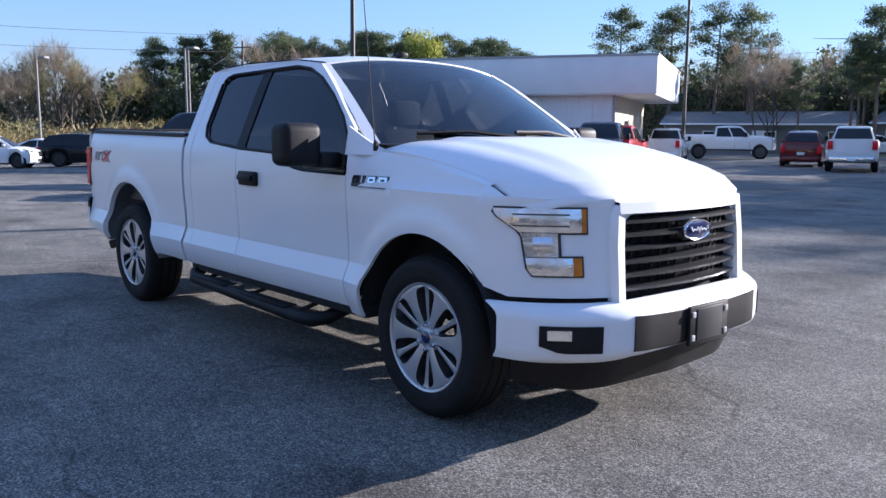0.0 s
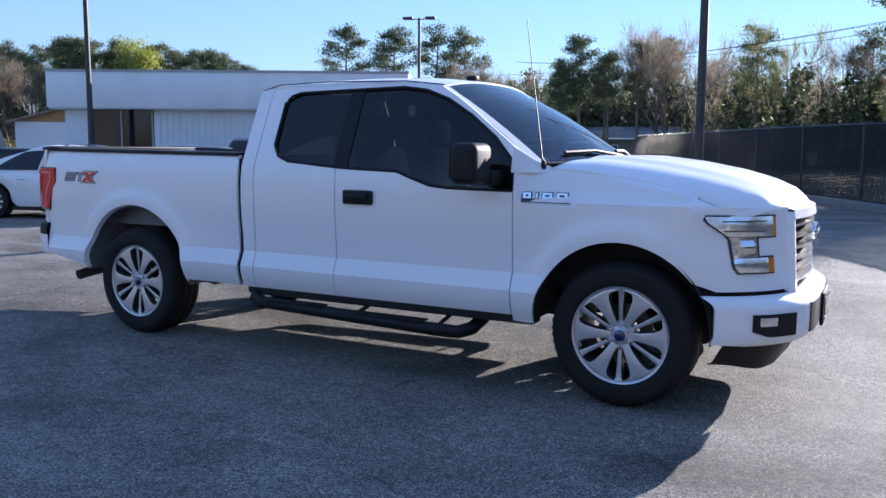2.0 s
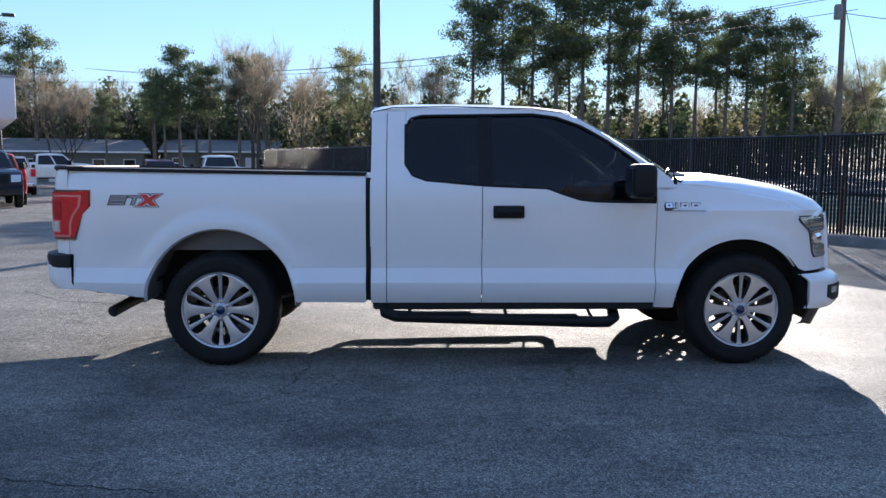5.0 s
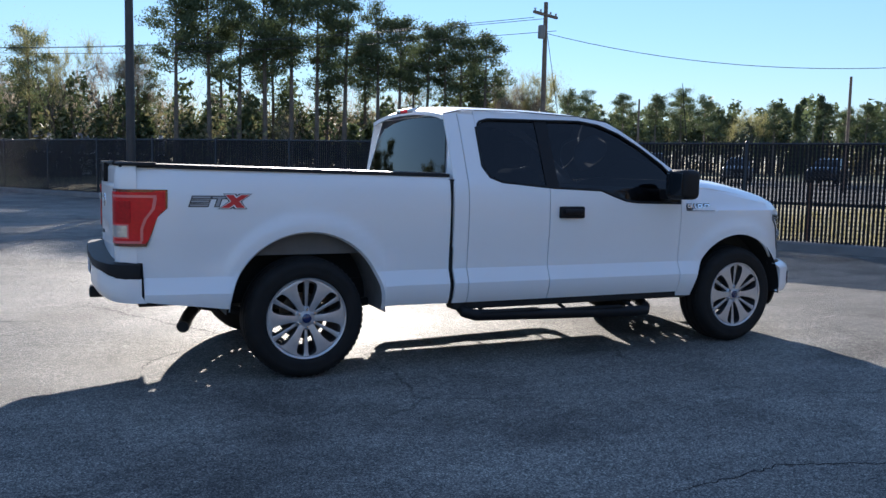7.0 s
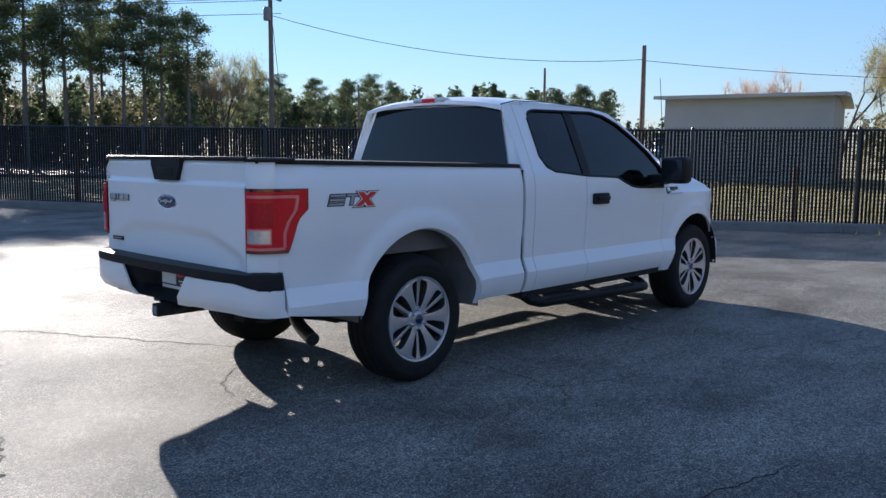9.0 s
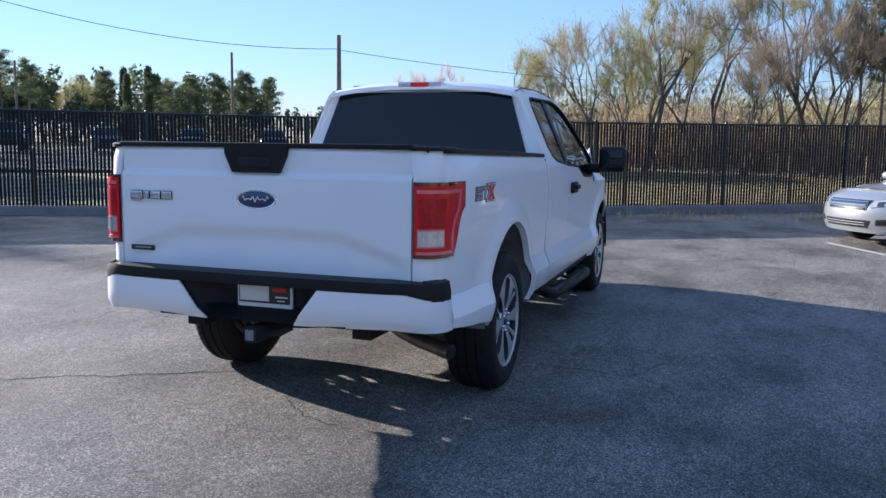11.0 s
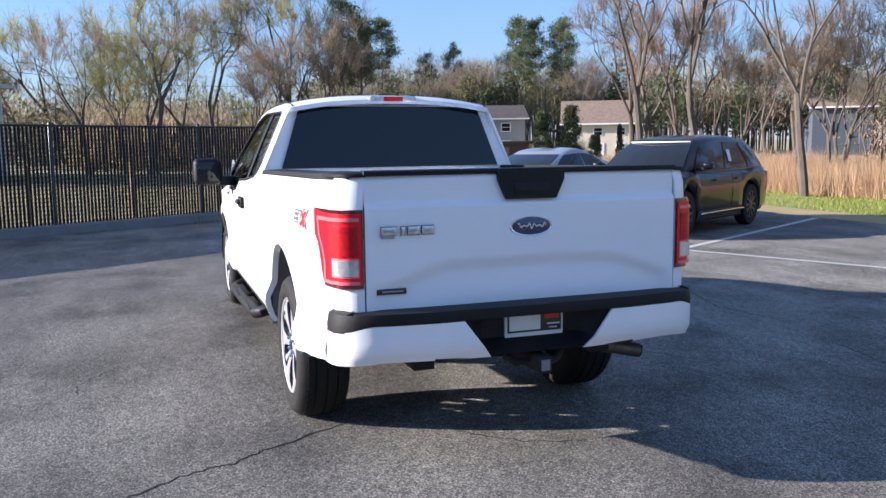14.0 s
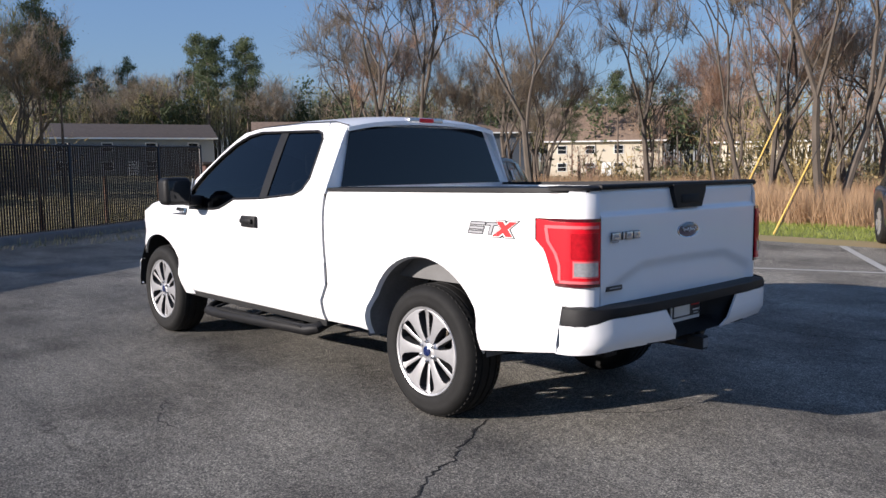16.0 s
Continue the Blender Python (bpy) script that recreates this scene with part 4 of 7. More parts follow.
def oval(x, y, z, a, b, facing, parent, name="oval_badge"):
    """A blue oval with a bright rim; no lettering."""
    m = Matrix.Translation((x, y, z)) @ Matrix.Rotation(radians(90 * facing), 4, "Z") @ Matrix.Diagonal((a, 1, b, 1))
    o = part(name, lathe(bmesh.new(), [(0.0, -0.02), (1.0, -0.02), (1.0, -0.006), (0.94, 0.0), (0.86, -0.002)], 40, m), CHROME, parent, "oval badge with bright rim")
    part("badge_face", lathe(bmesh.new(), [(0.0, 0.004), (0.5, 0.003), (0.87, -0.002)], 40, m), BLUE, o)
    pts = [m @ Vector((-0.62 + 0.031 * k, 0.006, 0.3 * math.sin(0.85 * k) * (0.55 + 0.45 * math.cos(0.31 * k)) + 0.05)) for k in range(41)]
    part("badge_mark", tubed(pts, 0.0028, 5), PLATEWHITE, o)


oval(4.565, 0.0, 0.945, 0.115, 0.05, -1, gr)


# front bumper
def bump_x(w):
    return lerp(abs(w), (0, 0.45, 0.56, 0.66, 0.76, 0.84, 0.90, 0.935, 0.945), (4.615, 4.60, 4.575, 4.53, 4.455, 4.375, 4.285, 4.215, 4.175))


def bumper(w, z, d):
    e = 0.01
    t = Vector((bump_x(abs(w) + e) - bump_x(abs(w) - e), 2 * e)).normalized()
    n = Vector((t.y, -t.x))
    x = bump_x(w) - 0.09 * max(0, (z - 0.60) / 0.06) ** 1.5 - 0.05 * max(0, (0.46 - z) / 0.07) ** 2
    s = 1 if w >= 0 else -1
    return Vector((x + n.x * d, w + s * n.y * d * (abs(w) > 0.02), z))


def low_edge(w):
    return lerp(abs(w), (0, 0.5, 0.6, 0.85, 0.945), (0.43, 0.42, 0.405, 0.40, 0.41))


bw = list(np.linspace(-0.945, 0.945, 47))
fb = part("front_bumper", skin(bmesh.new(), bw, [k / 12 for k in range(13)], lambda u, v, d: bumper(u, low_edge(u) + (0.655 - low_edge(u)) * v, d), 0.02), PAINT, truck, sharp=60)
for s in (-1, 1):
    part("bumper_inset", skin(bmesh.new(), list(np.linspace(0.13, 0.505, 8)), [0.432, 0.45, 0.575, 0.59], lambda u, v, d: bumper(s * u, v + 0.012 * ease(0.2, 0.55, u), 0.006 + d), 0.015), PLASTIC, fb)
    fog = part("fog_recess", skin(bmesh.new(), list(np.linspace(0.655, 0.858, 9)), [0, 1, 2], lambda u, v, d: bumper(s * u, (lerp(u, (0.655, 0.80, 0.858), (0.45, 0.45, 0.48)), 0.51, 0.568)[v], 0.006 + d), 0.015), PLASTIC, fb, "dark recess with a small fog lamp")
    part("fog_lamp", skin(bmesh.new(), list(np.linspace(0.765, 0.838, 5)), [0.508, 0.522, 0.54, 0.552], lambda u, v, d: bumper(s * u, v, 0.012 + d), 0.012), REFLECTOR, fog)
part("air_dam", skin(bmesh.new(), list(np.linspace(-0.86, 0.86, 31)), [0, 1, 2], lambda u, v, d: (bump_x(u) - (0.17, 0.14, 0.07)[v] - 0.04 * abs(u) + d, u, (0.235, 0.30, 0.43)[v] + 0.05 * ease(0.6, 0.86, abs(u)) * (v < 1)), 0.015), PLASTIC, fb, "black lower air dam")
pb = part("plate_bracket", boxed(4.612, 4.632, -0.14, 0.19, 0.41, 0.60, 0.008), PLASTIC, fb, "empty black plate bracket")
part("bracket_panel", boxed(4.630, 4.637, -0.085, 0.135, 0.43, 0.585, 0.004), BADGE, pb)
for y in (-0.115, 0.165):
    for z in (0.445, 0.555):
        part("slot", boxed(4.63, 4.64, y - 0.016, y + 0.012, z - 0.008, z + 0.02, 0.003), PLATEGREY, pb)


# tailgate and rear
def gate(u, v, d):
    z = 0.79 + (1.383 - 0.79) * v
    line = lerp(abs(u), (0, 0.42, 0.72, 0.78), (1.005, 1.0, 0.90, 0.89))
    x = -1.172 + 0.016 * ease(-0.01, 0.06, line - z) * ease(0.78, 0.70, abs(u)) * (1 - 0.5 * ease(0.06, 0.2, line - z)) + 0.016 * ease(1.245, 1.262, z) + 0.012 * ease(1.36, 1.383, z) + 0.03 * abs(u) ** 3
    return (x - d, u, z)


tg = part("tailgate", skin(bmesh.new(), list(np.linspace(-0.781, 0.781, 53)), [k / 60 for k in range(61)], gate, 0.05), PAINT, truck, "white tailgate", sharp=60)
part("tailgate_cap", boxed(-1.165, -1.08, -0.785, 0.785, 1.378, 1.402, 0.008), PLASTIC, tg)
hd = part("tailgate_handle", prism(bmesh.new(), [(-0.165, 1.39), (-0.165, 1.35), (-0.125, 1.262), (0.125, 1.262), (0.165, 1.35), (0.165, 1.39)], lambda u, v, d: (d, u, v), -1.182, -1.10), PLASTIC, tg, "black tailgate handle panel")
part("handle_recess", boxed(-1.188, -1.17, -0.09, 0.09, 1.285, 1.335, 0.008), DARK, hd)
oval(-1.176, 0.0, 1.135, 0.113, 0.046, 1, tg)
bg = part("gate_badge", boxed(-1.1765, -1.17, 0.655, 0.716, 1.108, 1.122, 0.002), PLATEGREY, tg, "badge of plain bright outlined blocks")
for y0, y1, hollow in ((0.645, 0.715, 1), (0.607, 0.625, 0), (0.54, 0.595, 1), (0.475, 0.53, 1)):
    part("badge_block", boxed(-1.1775, -1.17, y0 - 0.0018, y1 + 0.0018, 1.1195, 1.1605, 0.002), BADGE, bg)
    part("badge_bar", boxed(-1.180, -1.17, y0, y1, 1.122, 1.158, 0.002), CLEAR, bg)
    if hollow:
        part("badge_slot", boxed(-1.181, -1.17, y0 + 0.014, y1 - 0.014, 1.134, 1.146, 0.001), PLATEGREY, bg)
st = part("dealer_sticker", boxed(-1.160, -1.15, 0.60, 0.735, 0.86, 0.885, 0.001), BADGE, tg, "small dark sticker with a grey line")
part("sticker_line", boxed(-1.162, -1.152, 0.615, 0.71, 0.87, 0.876), PLATEGREY, st)


def corner(u):
    """The plan of the bed's rear corner: u runs from the tailgate forward along the side."""
    return lerp(u, (0, 0.3, 0.6, 1.0, 1.3, 2), (-1.155, -1.148, -1.125, -1.06, -1.0, -0.83)), lerp(u, (0, 0.3, 0.6, 1.0, 1.3, 2), (0.788, 0.832, 0.872, 0.905, 0.917, 0.94))


for s in (-1, 1):
    def post(u, v, d):
        x, y = corner(u)
        return (x - d * (u < 0.7), s * (y - 0.012 * min(1, u / 0.3) + d * (u >= 0.3)), v)
    part("bed_corner", skin(bmesh.new(), [0, 0.15, 0.3, 0.45, 0.6, 0.8, 1.0, 1.12], [0.785, 0.9, 1.1, 1.25, 1.32, 1.36, 1.380], lambda u, v, d: Vector(post(u, v, d)) + Vector((0.012 * ease(1.3, 1.38, v) * (u < 0.8), -s * 0.014 * ease(1.29, 1.38, v), 0)), 0.02), PAINT, truck)

    part("corner_cap", skin(bmesh.new(), [0, 0.15, 0.3, 0.45, 0.6, 0.8, 1.0, 1.3, 1.6], [0, 1, 2, 3], lambda u, v, d: (corner(u)[0] - (0.0, 0.002, -0.01, -0.06 * (u < 0.7))[v], s * (corner(u)[1] - (0.012, 0.012, 0.02, 0.02 + 0.1 * ease(0.2, 1.0, u))[v]), (1.374, 1.388, 1.397, 1.398)[v])), PLASTIC, truck)

    def lamp(u, v, d):
        x, y = corner(u)
        lo = lerp(u, (0, 1.36, 1.46, 1.62, 1.86), (0.893, 0.893, 0.95, 1.07, 1.125))
        hi = 1.236
        return (x - d * (u < 1.1), s * (y + d * (u > 0.2)), lo + (hi - lo) * v)
    us = [0.02, 0.15, 0.3, 0.45, 0.6, 0.8, 1.0, 1.15, 1.3, 1.36, 1.42, 1.48, 1.55, 1.62, 1.7, 1.78, 1.86]
    tl = part("taillight", skin(bmesh.new(), us, [0, 0.25, 0.5, 0.75, 1], lambda u, v, d: lamp(u, v, 0.008 + d), 0.03), TAILDARK, truck, "red wraparound taillight with dark edge")
    part("red_lens", skin(bmesh.new(), [u * 0.945 + 0.05 for u in us], [0.05, 0.25, 0.5, 0.75, 0.95], lambda u, v, d: lamp(u, v, 0.013 + d), 0.006), TAILRED, tl)

    def on_lamp(u, z, d):
        x, y = corner(u)
        return (x - d * (u < 1.1), s * (y + d * (u > 0.2)), z)
    inner = [0.2, 0.3, 0.45, 0.6, 0.75, 0.9]
    part("inner_lens", skin(bmesh.new(), inner + [1.0], [1.035, 1.1, 1.165], lambda u, v, d: on_lamp(u, v, 0.0155 + d), 0.005), TAILDEEP, tl)
    part("lens_frame", skin(bmesh.new(), [0.16, 0.3, 0.45, 0.6, 0.75, 0.94], [0.942, 0.98, 1.026], lambda u, v, d: on_lamp(u, v, 0.016 + d), 0.005), TAILPINK, tl)
    part("reverse_lens", skin(bmesh.new(), inner, [0.95, 0.98, 1.018], lambda u, v, d: on_lamp(u, v, 0.018 + d), 0.005), CLEAR, tl, "clear reverse lens")
    part("light_guide", skin(bmesh.new(), [0.15, 0.3, 0.45, 0.6, 0.8, 1.0, 1.15, 1.3, 1.45, 1.6], [1.186, 1.202], lambda u, v, d: on_lamp(u, v, 0.0165 + d), 0.005), TAILPINK, tl)
    part("light_guide", skin(bmesh.new(), [0.15, 0.3, 0.45, 0.6, 0.8, 1.0, 1.15, 1.24], [0.912, 0.926], lambda u, v, d: on_lamp(u, v, 0.0165 + d), 0.005), TAILPINK, tl)
    side_u = lambda z: lerp(z, (0.926, 1.0, 1.06, 1.12, 1.186), (1.2, 1.2, 1.3, 1.48, 1.53))
    part("light_guide", skin(bmesh.new(), [0.926, 0.96, 1.0, 1.03, 1.06, 1.09, 1.12, 1.15, 1.186], [0, 0.04, 0.08], lambda u, v, d: on_lamp(side_u(u) + v, u, 0.0165 + d), 0.005), TAILPINK, tl)


def back_x(y):
    return lerp(abs(y), (0, 0.5, 0.71, 0.80, 0.86, 0.902, 0.924, 0.931), (-1.285, -1.275, -1.255, -1.23, -1.195, -1.145, -1.09, -1.028))


def pad_drop(y):
    """How far the black pad reaches down at the corners."""
    return 0.04 * ease(0.76, 0.93, abs(y))


half = [0, 0.1, 0.2, 0.3, 0.4, 0.5, 0.6, 0.68, 0.74, 0.79, 0.83, 0.86, 0.885, 0.9, 0.912, 0.92, 0.927, 0.931]
rb = part("rear_bumper", skin(bmesh.new(), [-y for y in half[:0:-1]] + half, [0, 1, 2, 3, 4], lambda u, v, d: (back_x(u) + (0.10, 0.0, -0.004, 0.0, 0.16)[v] * (abs(u) < 0.87) - d * 0.5, u * (1, 1, 1, 0.99, 0.95)[v], (0.735, 0.742, 0.765, 0.79, 0.795)[v] - pad_drop(u) * (1, 1, 0.8, 0.2, 0)[v]), 0.01), PLASTIC, truck, "white rear bumper with black step pad")
part("bumper_center", skin(bmesh.new(), list(np.linspace(-0.5, 0.5, 21)), [0.565, 0.62, 0.70, 0.745], lambda u, v, d: (-1.25 + 0.11 * ease(0.36, 0.22, abs(u)) * ease(0.56, 0.6, v) - d, u, v), 0.03), PLASTIC, rb)
for s in (-1, 1):
    def wing(u, v, d):
        y0 = lerp(v, (0, 1), (0.235, 0.37))
        y = y0 + (0.931 - y0) * u
        z0 = lerp(u, (0, 0.7, 1), (0.56, 0.572, 0.548))
        z = z0 + (0.738 - pad_drop(y) - z0) * v
        return (back_x(y) + 0.03 * ease(0.3, 0, v) - d, s * y, z)
    part("bumper_wing", skin(bmesh.new(), list(np.linspace(0, 0.84, 15)) + [0.87, 0.9, 0.925, 0.945, 0.96, 0.975, 0.988, 1.0], [0, 0.15, 0.3, 0.6, 0.85, 1.0], wing, 0.012), PAINT, rb, "painted white bumper wing")
# dark boxes darken the open gap between bed side and bumper like shade
for s in (-1, 1):
    part("bumper_joint_shade", boxed(-1.12, -0.99, s * 0.80, s * 0.895, 0.57, 0.785), DARK, truck)
part("valance", boxed(-1.05, -0.5, -0.7, 0.7, 0.56, 0.62, 0.02), DARK, truck)
# dark strips behind the tailgate seams, in place of the shade there
for s in (-1, 1):
    part("gate_gap_shade", boxed(-1.135, -1.1, s * 0.77, s * 0.80, 0.79, 1.37), DARK, truck)
pl = part("plate_frame", boxed(-1.152, -1.135, -0.178, 0.124, 0.613, 0.768, 0.006), PLATEWHITE, rb, "plate frame with blank white panel")
part("plate_panel", boxed(-1.157, -1.15, -0.165, 0.112, 0.635, 0.745, 0.002), BADGE, pl)
part("plate_blank", boxed(-1.161, -1.155, -0.055, 0.105, 0.645, 0.735, 0.002), PLATEWHITE, pl)
for y0, y1, z0, z1, m in ((-0.15, -0.075, 0.695, 0.715, BADGERED), (-0.155, -0.09, 0.665, 0.672, PLATEWHITE), (-0.14, -0.1, 0.648, 0.653, PLATEWHITE), (-0.15, 0.09, 0.752, 0.762, BADGE)):
    part("plate_bar", boxed(-1.162 if z0 < 0.75 else -1.156, -1.15, y0, y1, z0, z1, 0.001), m, pl)
hi = part("hitch", boxed(-1.28, -0.9, -0.055, 0.012, 0.465, 0.54, 0.006), DARK, truck, "black tow hitch receiver")
part("hitch_tube", tubed([(-1.15, 0.13, 0.53), (-1.17, 0.08, 0.50), (-1.17, -0.12, 0.50), (-1.15, -0.17, 0.53)], 0.018, 8), DARK, hi)
part("hitch_opening", boxed(-1.285, -1.27, -0.043, 0.0, 0.478, 0.528), LINER, hi)
ex = part("exhaust", tubed([(0.9, -0.45, 0.44), (-0.3, -0.45, 0.47), (-0.6, -0.47, 0.46), (-0.66, -0.55, 0.44), (-0.71, -0.66, 0.415), (-0.77, -0.85, 0.378)], 0.04, 14), STEEL, truck, "dull steel tailpipe")
part("pipe_mouth", tubed([(-0.767, -0.84, 0.38), (-0.772, -0.857, 0.376)], 0.034, 14), DARK, ex)
# fuel flap on the driver's side
fl = [(0.478 + 0.095 * math.cos(radians(a)), 1.122 + 0.095 * math.sin(radians(a))) for a in range(0, 361, 12)]
part("fuel_flap", tubed([(x, body_y(x, z) - 0.0008, z) for x, z in fl], 0.0026, 5), PLATEGREY, truck, "round fuel flap")
part("aerial", tubed([(3.2, -0.87, 1.29), (3.2, -0.87, 1.33), (3.19, -0.87, 1.35), (3.08, -0.86, 2.12)], [0.016, 0.014, 0.004, 0.0025], 6), PLASTIC, truck, "thin black radio aerial")
# underbody
for s in (-1, 1):
    part("frame_rail", boxed(-1.0, 4.2, s * 0.42, s * 0.52, 0.46, 0.60), DARK, truck)
    part("leaf_spring", tubed([(-0.7, s * 0.58, 0.48), (-0.3, s * 0.58, 0.40), (0, s * 0.58, 0.37), (0.35, s * 0.58, 0.40), (0.75, s * 0.58, 0.48)], 0.03, 6), DARK, truck)
part("rear_axle", tubed([(0, -0.75, 0.4), (0, -0.15, 0.4), (0, -0.14, 0.4), (0, 0.14, 0.4), (0, 0.15, 0.4), (0, 0.75, 0.4)], [0.045, 0.05, 0.14, 0.14, 0.05, 0.045], 12), DARK, truck)
part("front_crossmember", boxed(3.45, 3.95, -0.42, 0.42, 0.38, 0.5, 0.04), DARK, truck)
part("spare_tyre", lathe(bmesh.new(), [(0.2, -0.1), (0.36, -0.1), (0.38, 0), (0.36, 0.1), (0.2, 0.1)], 30, Matrix.Translation((-0.62, 0, 0.58)) @ Matrix.Rotation(radians(90), 4, "X")), RUBBER, truck)
part("floor_pan", boxed(1.07, 3.2, -0.88, 0.88, 0.5, 0.62), DARK, truck)
part("bed_floor", boxed(-1.1, 1.03, -0.8, 0.8, 0.82, 0.86), PAINT, truck)
part("fuel_tank", boxed(0.9, 2.6, 0.0, 0.42, 0.36, 0.55, 0.04), DARK, truck)
part("skid", boxed(2.6, 3.3, -0.4, 0.4, 0.36, 0.55, 0.04), DARK, truck)
# cab interior
for y in (-0.42, 0.42):
    se = part("seat", boxed(1.98, 2.5, y - 0.25, y + 0.25, 0.72, 0.92, 0.06), SEAT, truck, "dark cloth front seat")
    part("seat_back", boxed(1.86, 2.02, y - 0.25, y + 0.25, 0.85, 1.42, 0.06, m=Matrix.Translation((1.94, 0, 0.85)) @ Matrix.Rotation(radians(-12), 4, "Y") @ Matrix.Translation((-1.94, 0, -0.85))), SEAT, se)
    part("headrest", boxed(1.77, 1.88, y - 0.13, y + 0.13, 1.43, 1.62, 0.04), SEAT, se)
part("rear_bench", boxed(1.12, 1.35, -0.7, 0.7, 0.7, 1.35, 0.05), SEAT, truck)
part("dashboard", boxed(2.75, 3.2, -0.8, 0.8, 0.85, 1.27, 0.08), SEAT, truck, "dark dashboard")
part("steering_wheel", tubed([(2.62 + 0.08 * math.cos(a), 0.42 + 0.19 * math.sin(a), 1.16 + 0.17 * math.cos(a)) for a in [radians(k) for k in range(0, 361, 20)]], 0.016, 8), SEAT, truck)


def make_wheel(parent, x, y, side):
    """A wheel with six broad and six slim spokes; y is its outer face."""
    m = Matrix.Translation((x, y, 0.402)) @ (Matrix.Identity(4) if side > 0 else Matrix.Rotation(math.pi, 4, "Z"))
    w = new("wheel")
    w.parent, w.matrix_basis = parent, m
    prof = [(0.255, -0.25), (0.30, -0.262), (0.36, -0.258), (0.388, -0.235), (0.398, -0.20), (0.402, -0.19), (0.394, -0.187), (0.394, -0.178), (0.402, -0.175), (0.4035, -0.135), (0.395, -0.132), (0.395, -0.122), (0.4035, -0.119), (0.402, -0.075), (0.394, -0.072), (0.394, -0.062), (0.402, -0.059), (0.396, -0.035), (0.385, -0.008), (0.365, 0.012), (0.34, 0.02), (0.335, 0.0185), (0.31, 0.022), (0.285, 0.018), (0.268, 0.006), (0.262, -0.004)]
    part("tyre", lathe(bmesh.new(), prof, 64), RUBBER, w)
    lugs = bmesh.new()
    for k in range(60):
        a = 2 * math.pi * k / 60
        t = Matrix.Rotation(a, 4, "Y") @ Matrix.Translation((0.397, -0.03, 0))
        box(lugs, -0.014, 0.001, -0.022, 0.002, -0.011, 0.011, m=t)
        t = Matrix.Rotation(a, 4, "Y") @ Matrix.Translation((0.397, -0.225, 0))
        box(lugs, -0.014, 0.0, 0.008, 0.03, -0.011, 0.011, m=t)
    part("tread", lugs, RUBBER, w, kind="stuff")
    rim = part("rim", lathe(bmesh.new(), [(0.262, -0.004), (0.27, 0.006), (0.266, 0.012), (0.256, 0.008), (0.250, -0.02), (0.247, -0.05), (0.225, -0.09), (0.22, -0.24), (0.26, -0.255)], 64), [ALLOY, POCKET], w, "machined alloy rim with six broad spokes")
    for f in rim.data.polygons:
        f.material_index = int(f.center.y < -0.03)
    for k in range(6):
        for name, a0, rows_at, m1 in (
                ("spoke", math.pi / 3 * k, ((0.045, 0.026, -0.012), (0.08, 0.021, -0.006), (0.12, 0.024, -0.001), (0.16, 0.031, 0.002), (0.20, 0.040, 0.003), (0.226, 0.051, 0.003), (0.240, 0.068, 0.003), (0.250, 0.11, 0.003), (0.255, 0.133, 0.002), (0.262, 0.137, 0.0)), ALLOY),
                ("inner_spoke", math.pi / 3 * (k + 0.5), ((0.07, 0.010, -0.022), (0.12, 0.010, -0.015), (0.18, 0.012, -0.011), (0.235, 0.015, -0.008), (0.252, 0.024, -0.004)), ALLOYGREY)):
            bm = bmesh.new()
            vs = []
            for r, half, dep in rows_at:
                pt = lambda f, y: bm.verts.new((r * math.cos(a0 + f * half / r), y, r * math.sin(a0 + f * half / r)))
                edge = 1.0 if r > 0.25 else 1.1
                vs.append([pt(-edge, dep - 0.05), pt(-1, dep), pt(-0.5, dep + 0.002), pt(0.5, dep + 0.002), pt(1, dep), pt(edge, dep - 0.05)])
            for p, q in zip(vs, vs[1:]):
                for i in range(5):
                    f = bm.faces.new((p[i], p[i + 1], q[i + 1], q[i]))
                    f.material_index = 0 if 0 < i < 4 else 1
            bmesh.ops.recalc_face_normals(bm, faces=bm.faces)
            part(name, bm, [m1, POCKET], rim, sharp=25)
    part("hub", lathe(bmesh.new(), [(0.0, 0.0), (0.028, -0.001), (0.034, -0.006), (0.07, -0.01), (0.08, -0.02), (0.082, -0.06)], 36), ALLOYGREY, w)
    part("hub_cap", lathe(bmesh.new(), [(0.0, 0.006), (0.022, 0.005), (0.031, 0.0), (0.031, -0.01)], 24), BLUE, w, "small dark centre cap")
    for k in range(6):
        a = math.pi / 3 * (k + 0.5)
        part("lug_nut", lathe(bmesh.new(), [(0.0, 0.014), (0.008, 0.013), (0.011, 0.008), (0.011, -0.015)], 6, Matrix.Translation((0.06 * math.cos(a), -0.004, 0.06 * math.sin(a)))), CHROME, w)
    part("brake_disc", lathe(bmesh.new(), [(0.08, -0.12), (0.155, -0.12), (0.155, -0.145), (0.08, -0.145)], 36), STEEL, w)
    return w


for x in (0.0, 3.683):
    for s in (-1, 1):
        make_wheel(truck, x, s * 0.935, s)


# ---- fence along the lot ----
def fence_point(s, out=0.0, z=0.0):
    p = FENCE_A + fence_dir * s + fence_out * out
    return Vector((p.x, p.y, gz(p.x, p.y) + z))


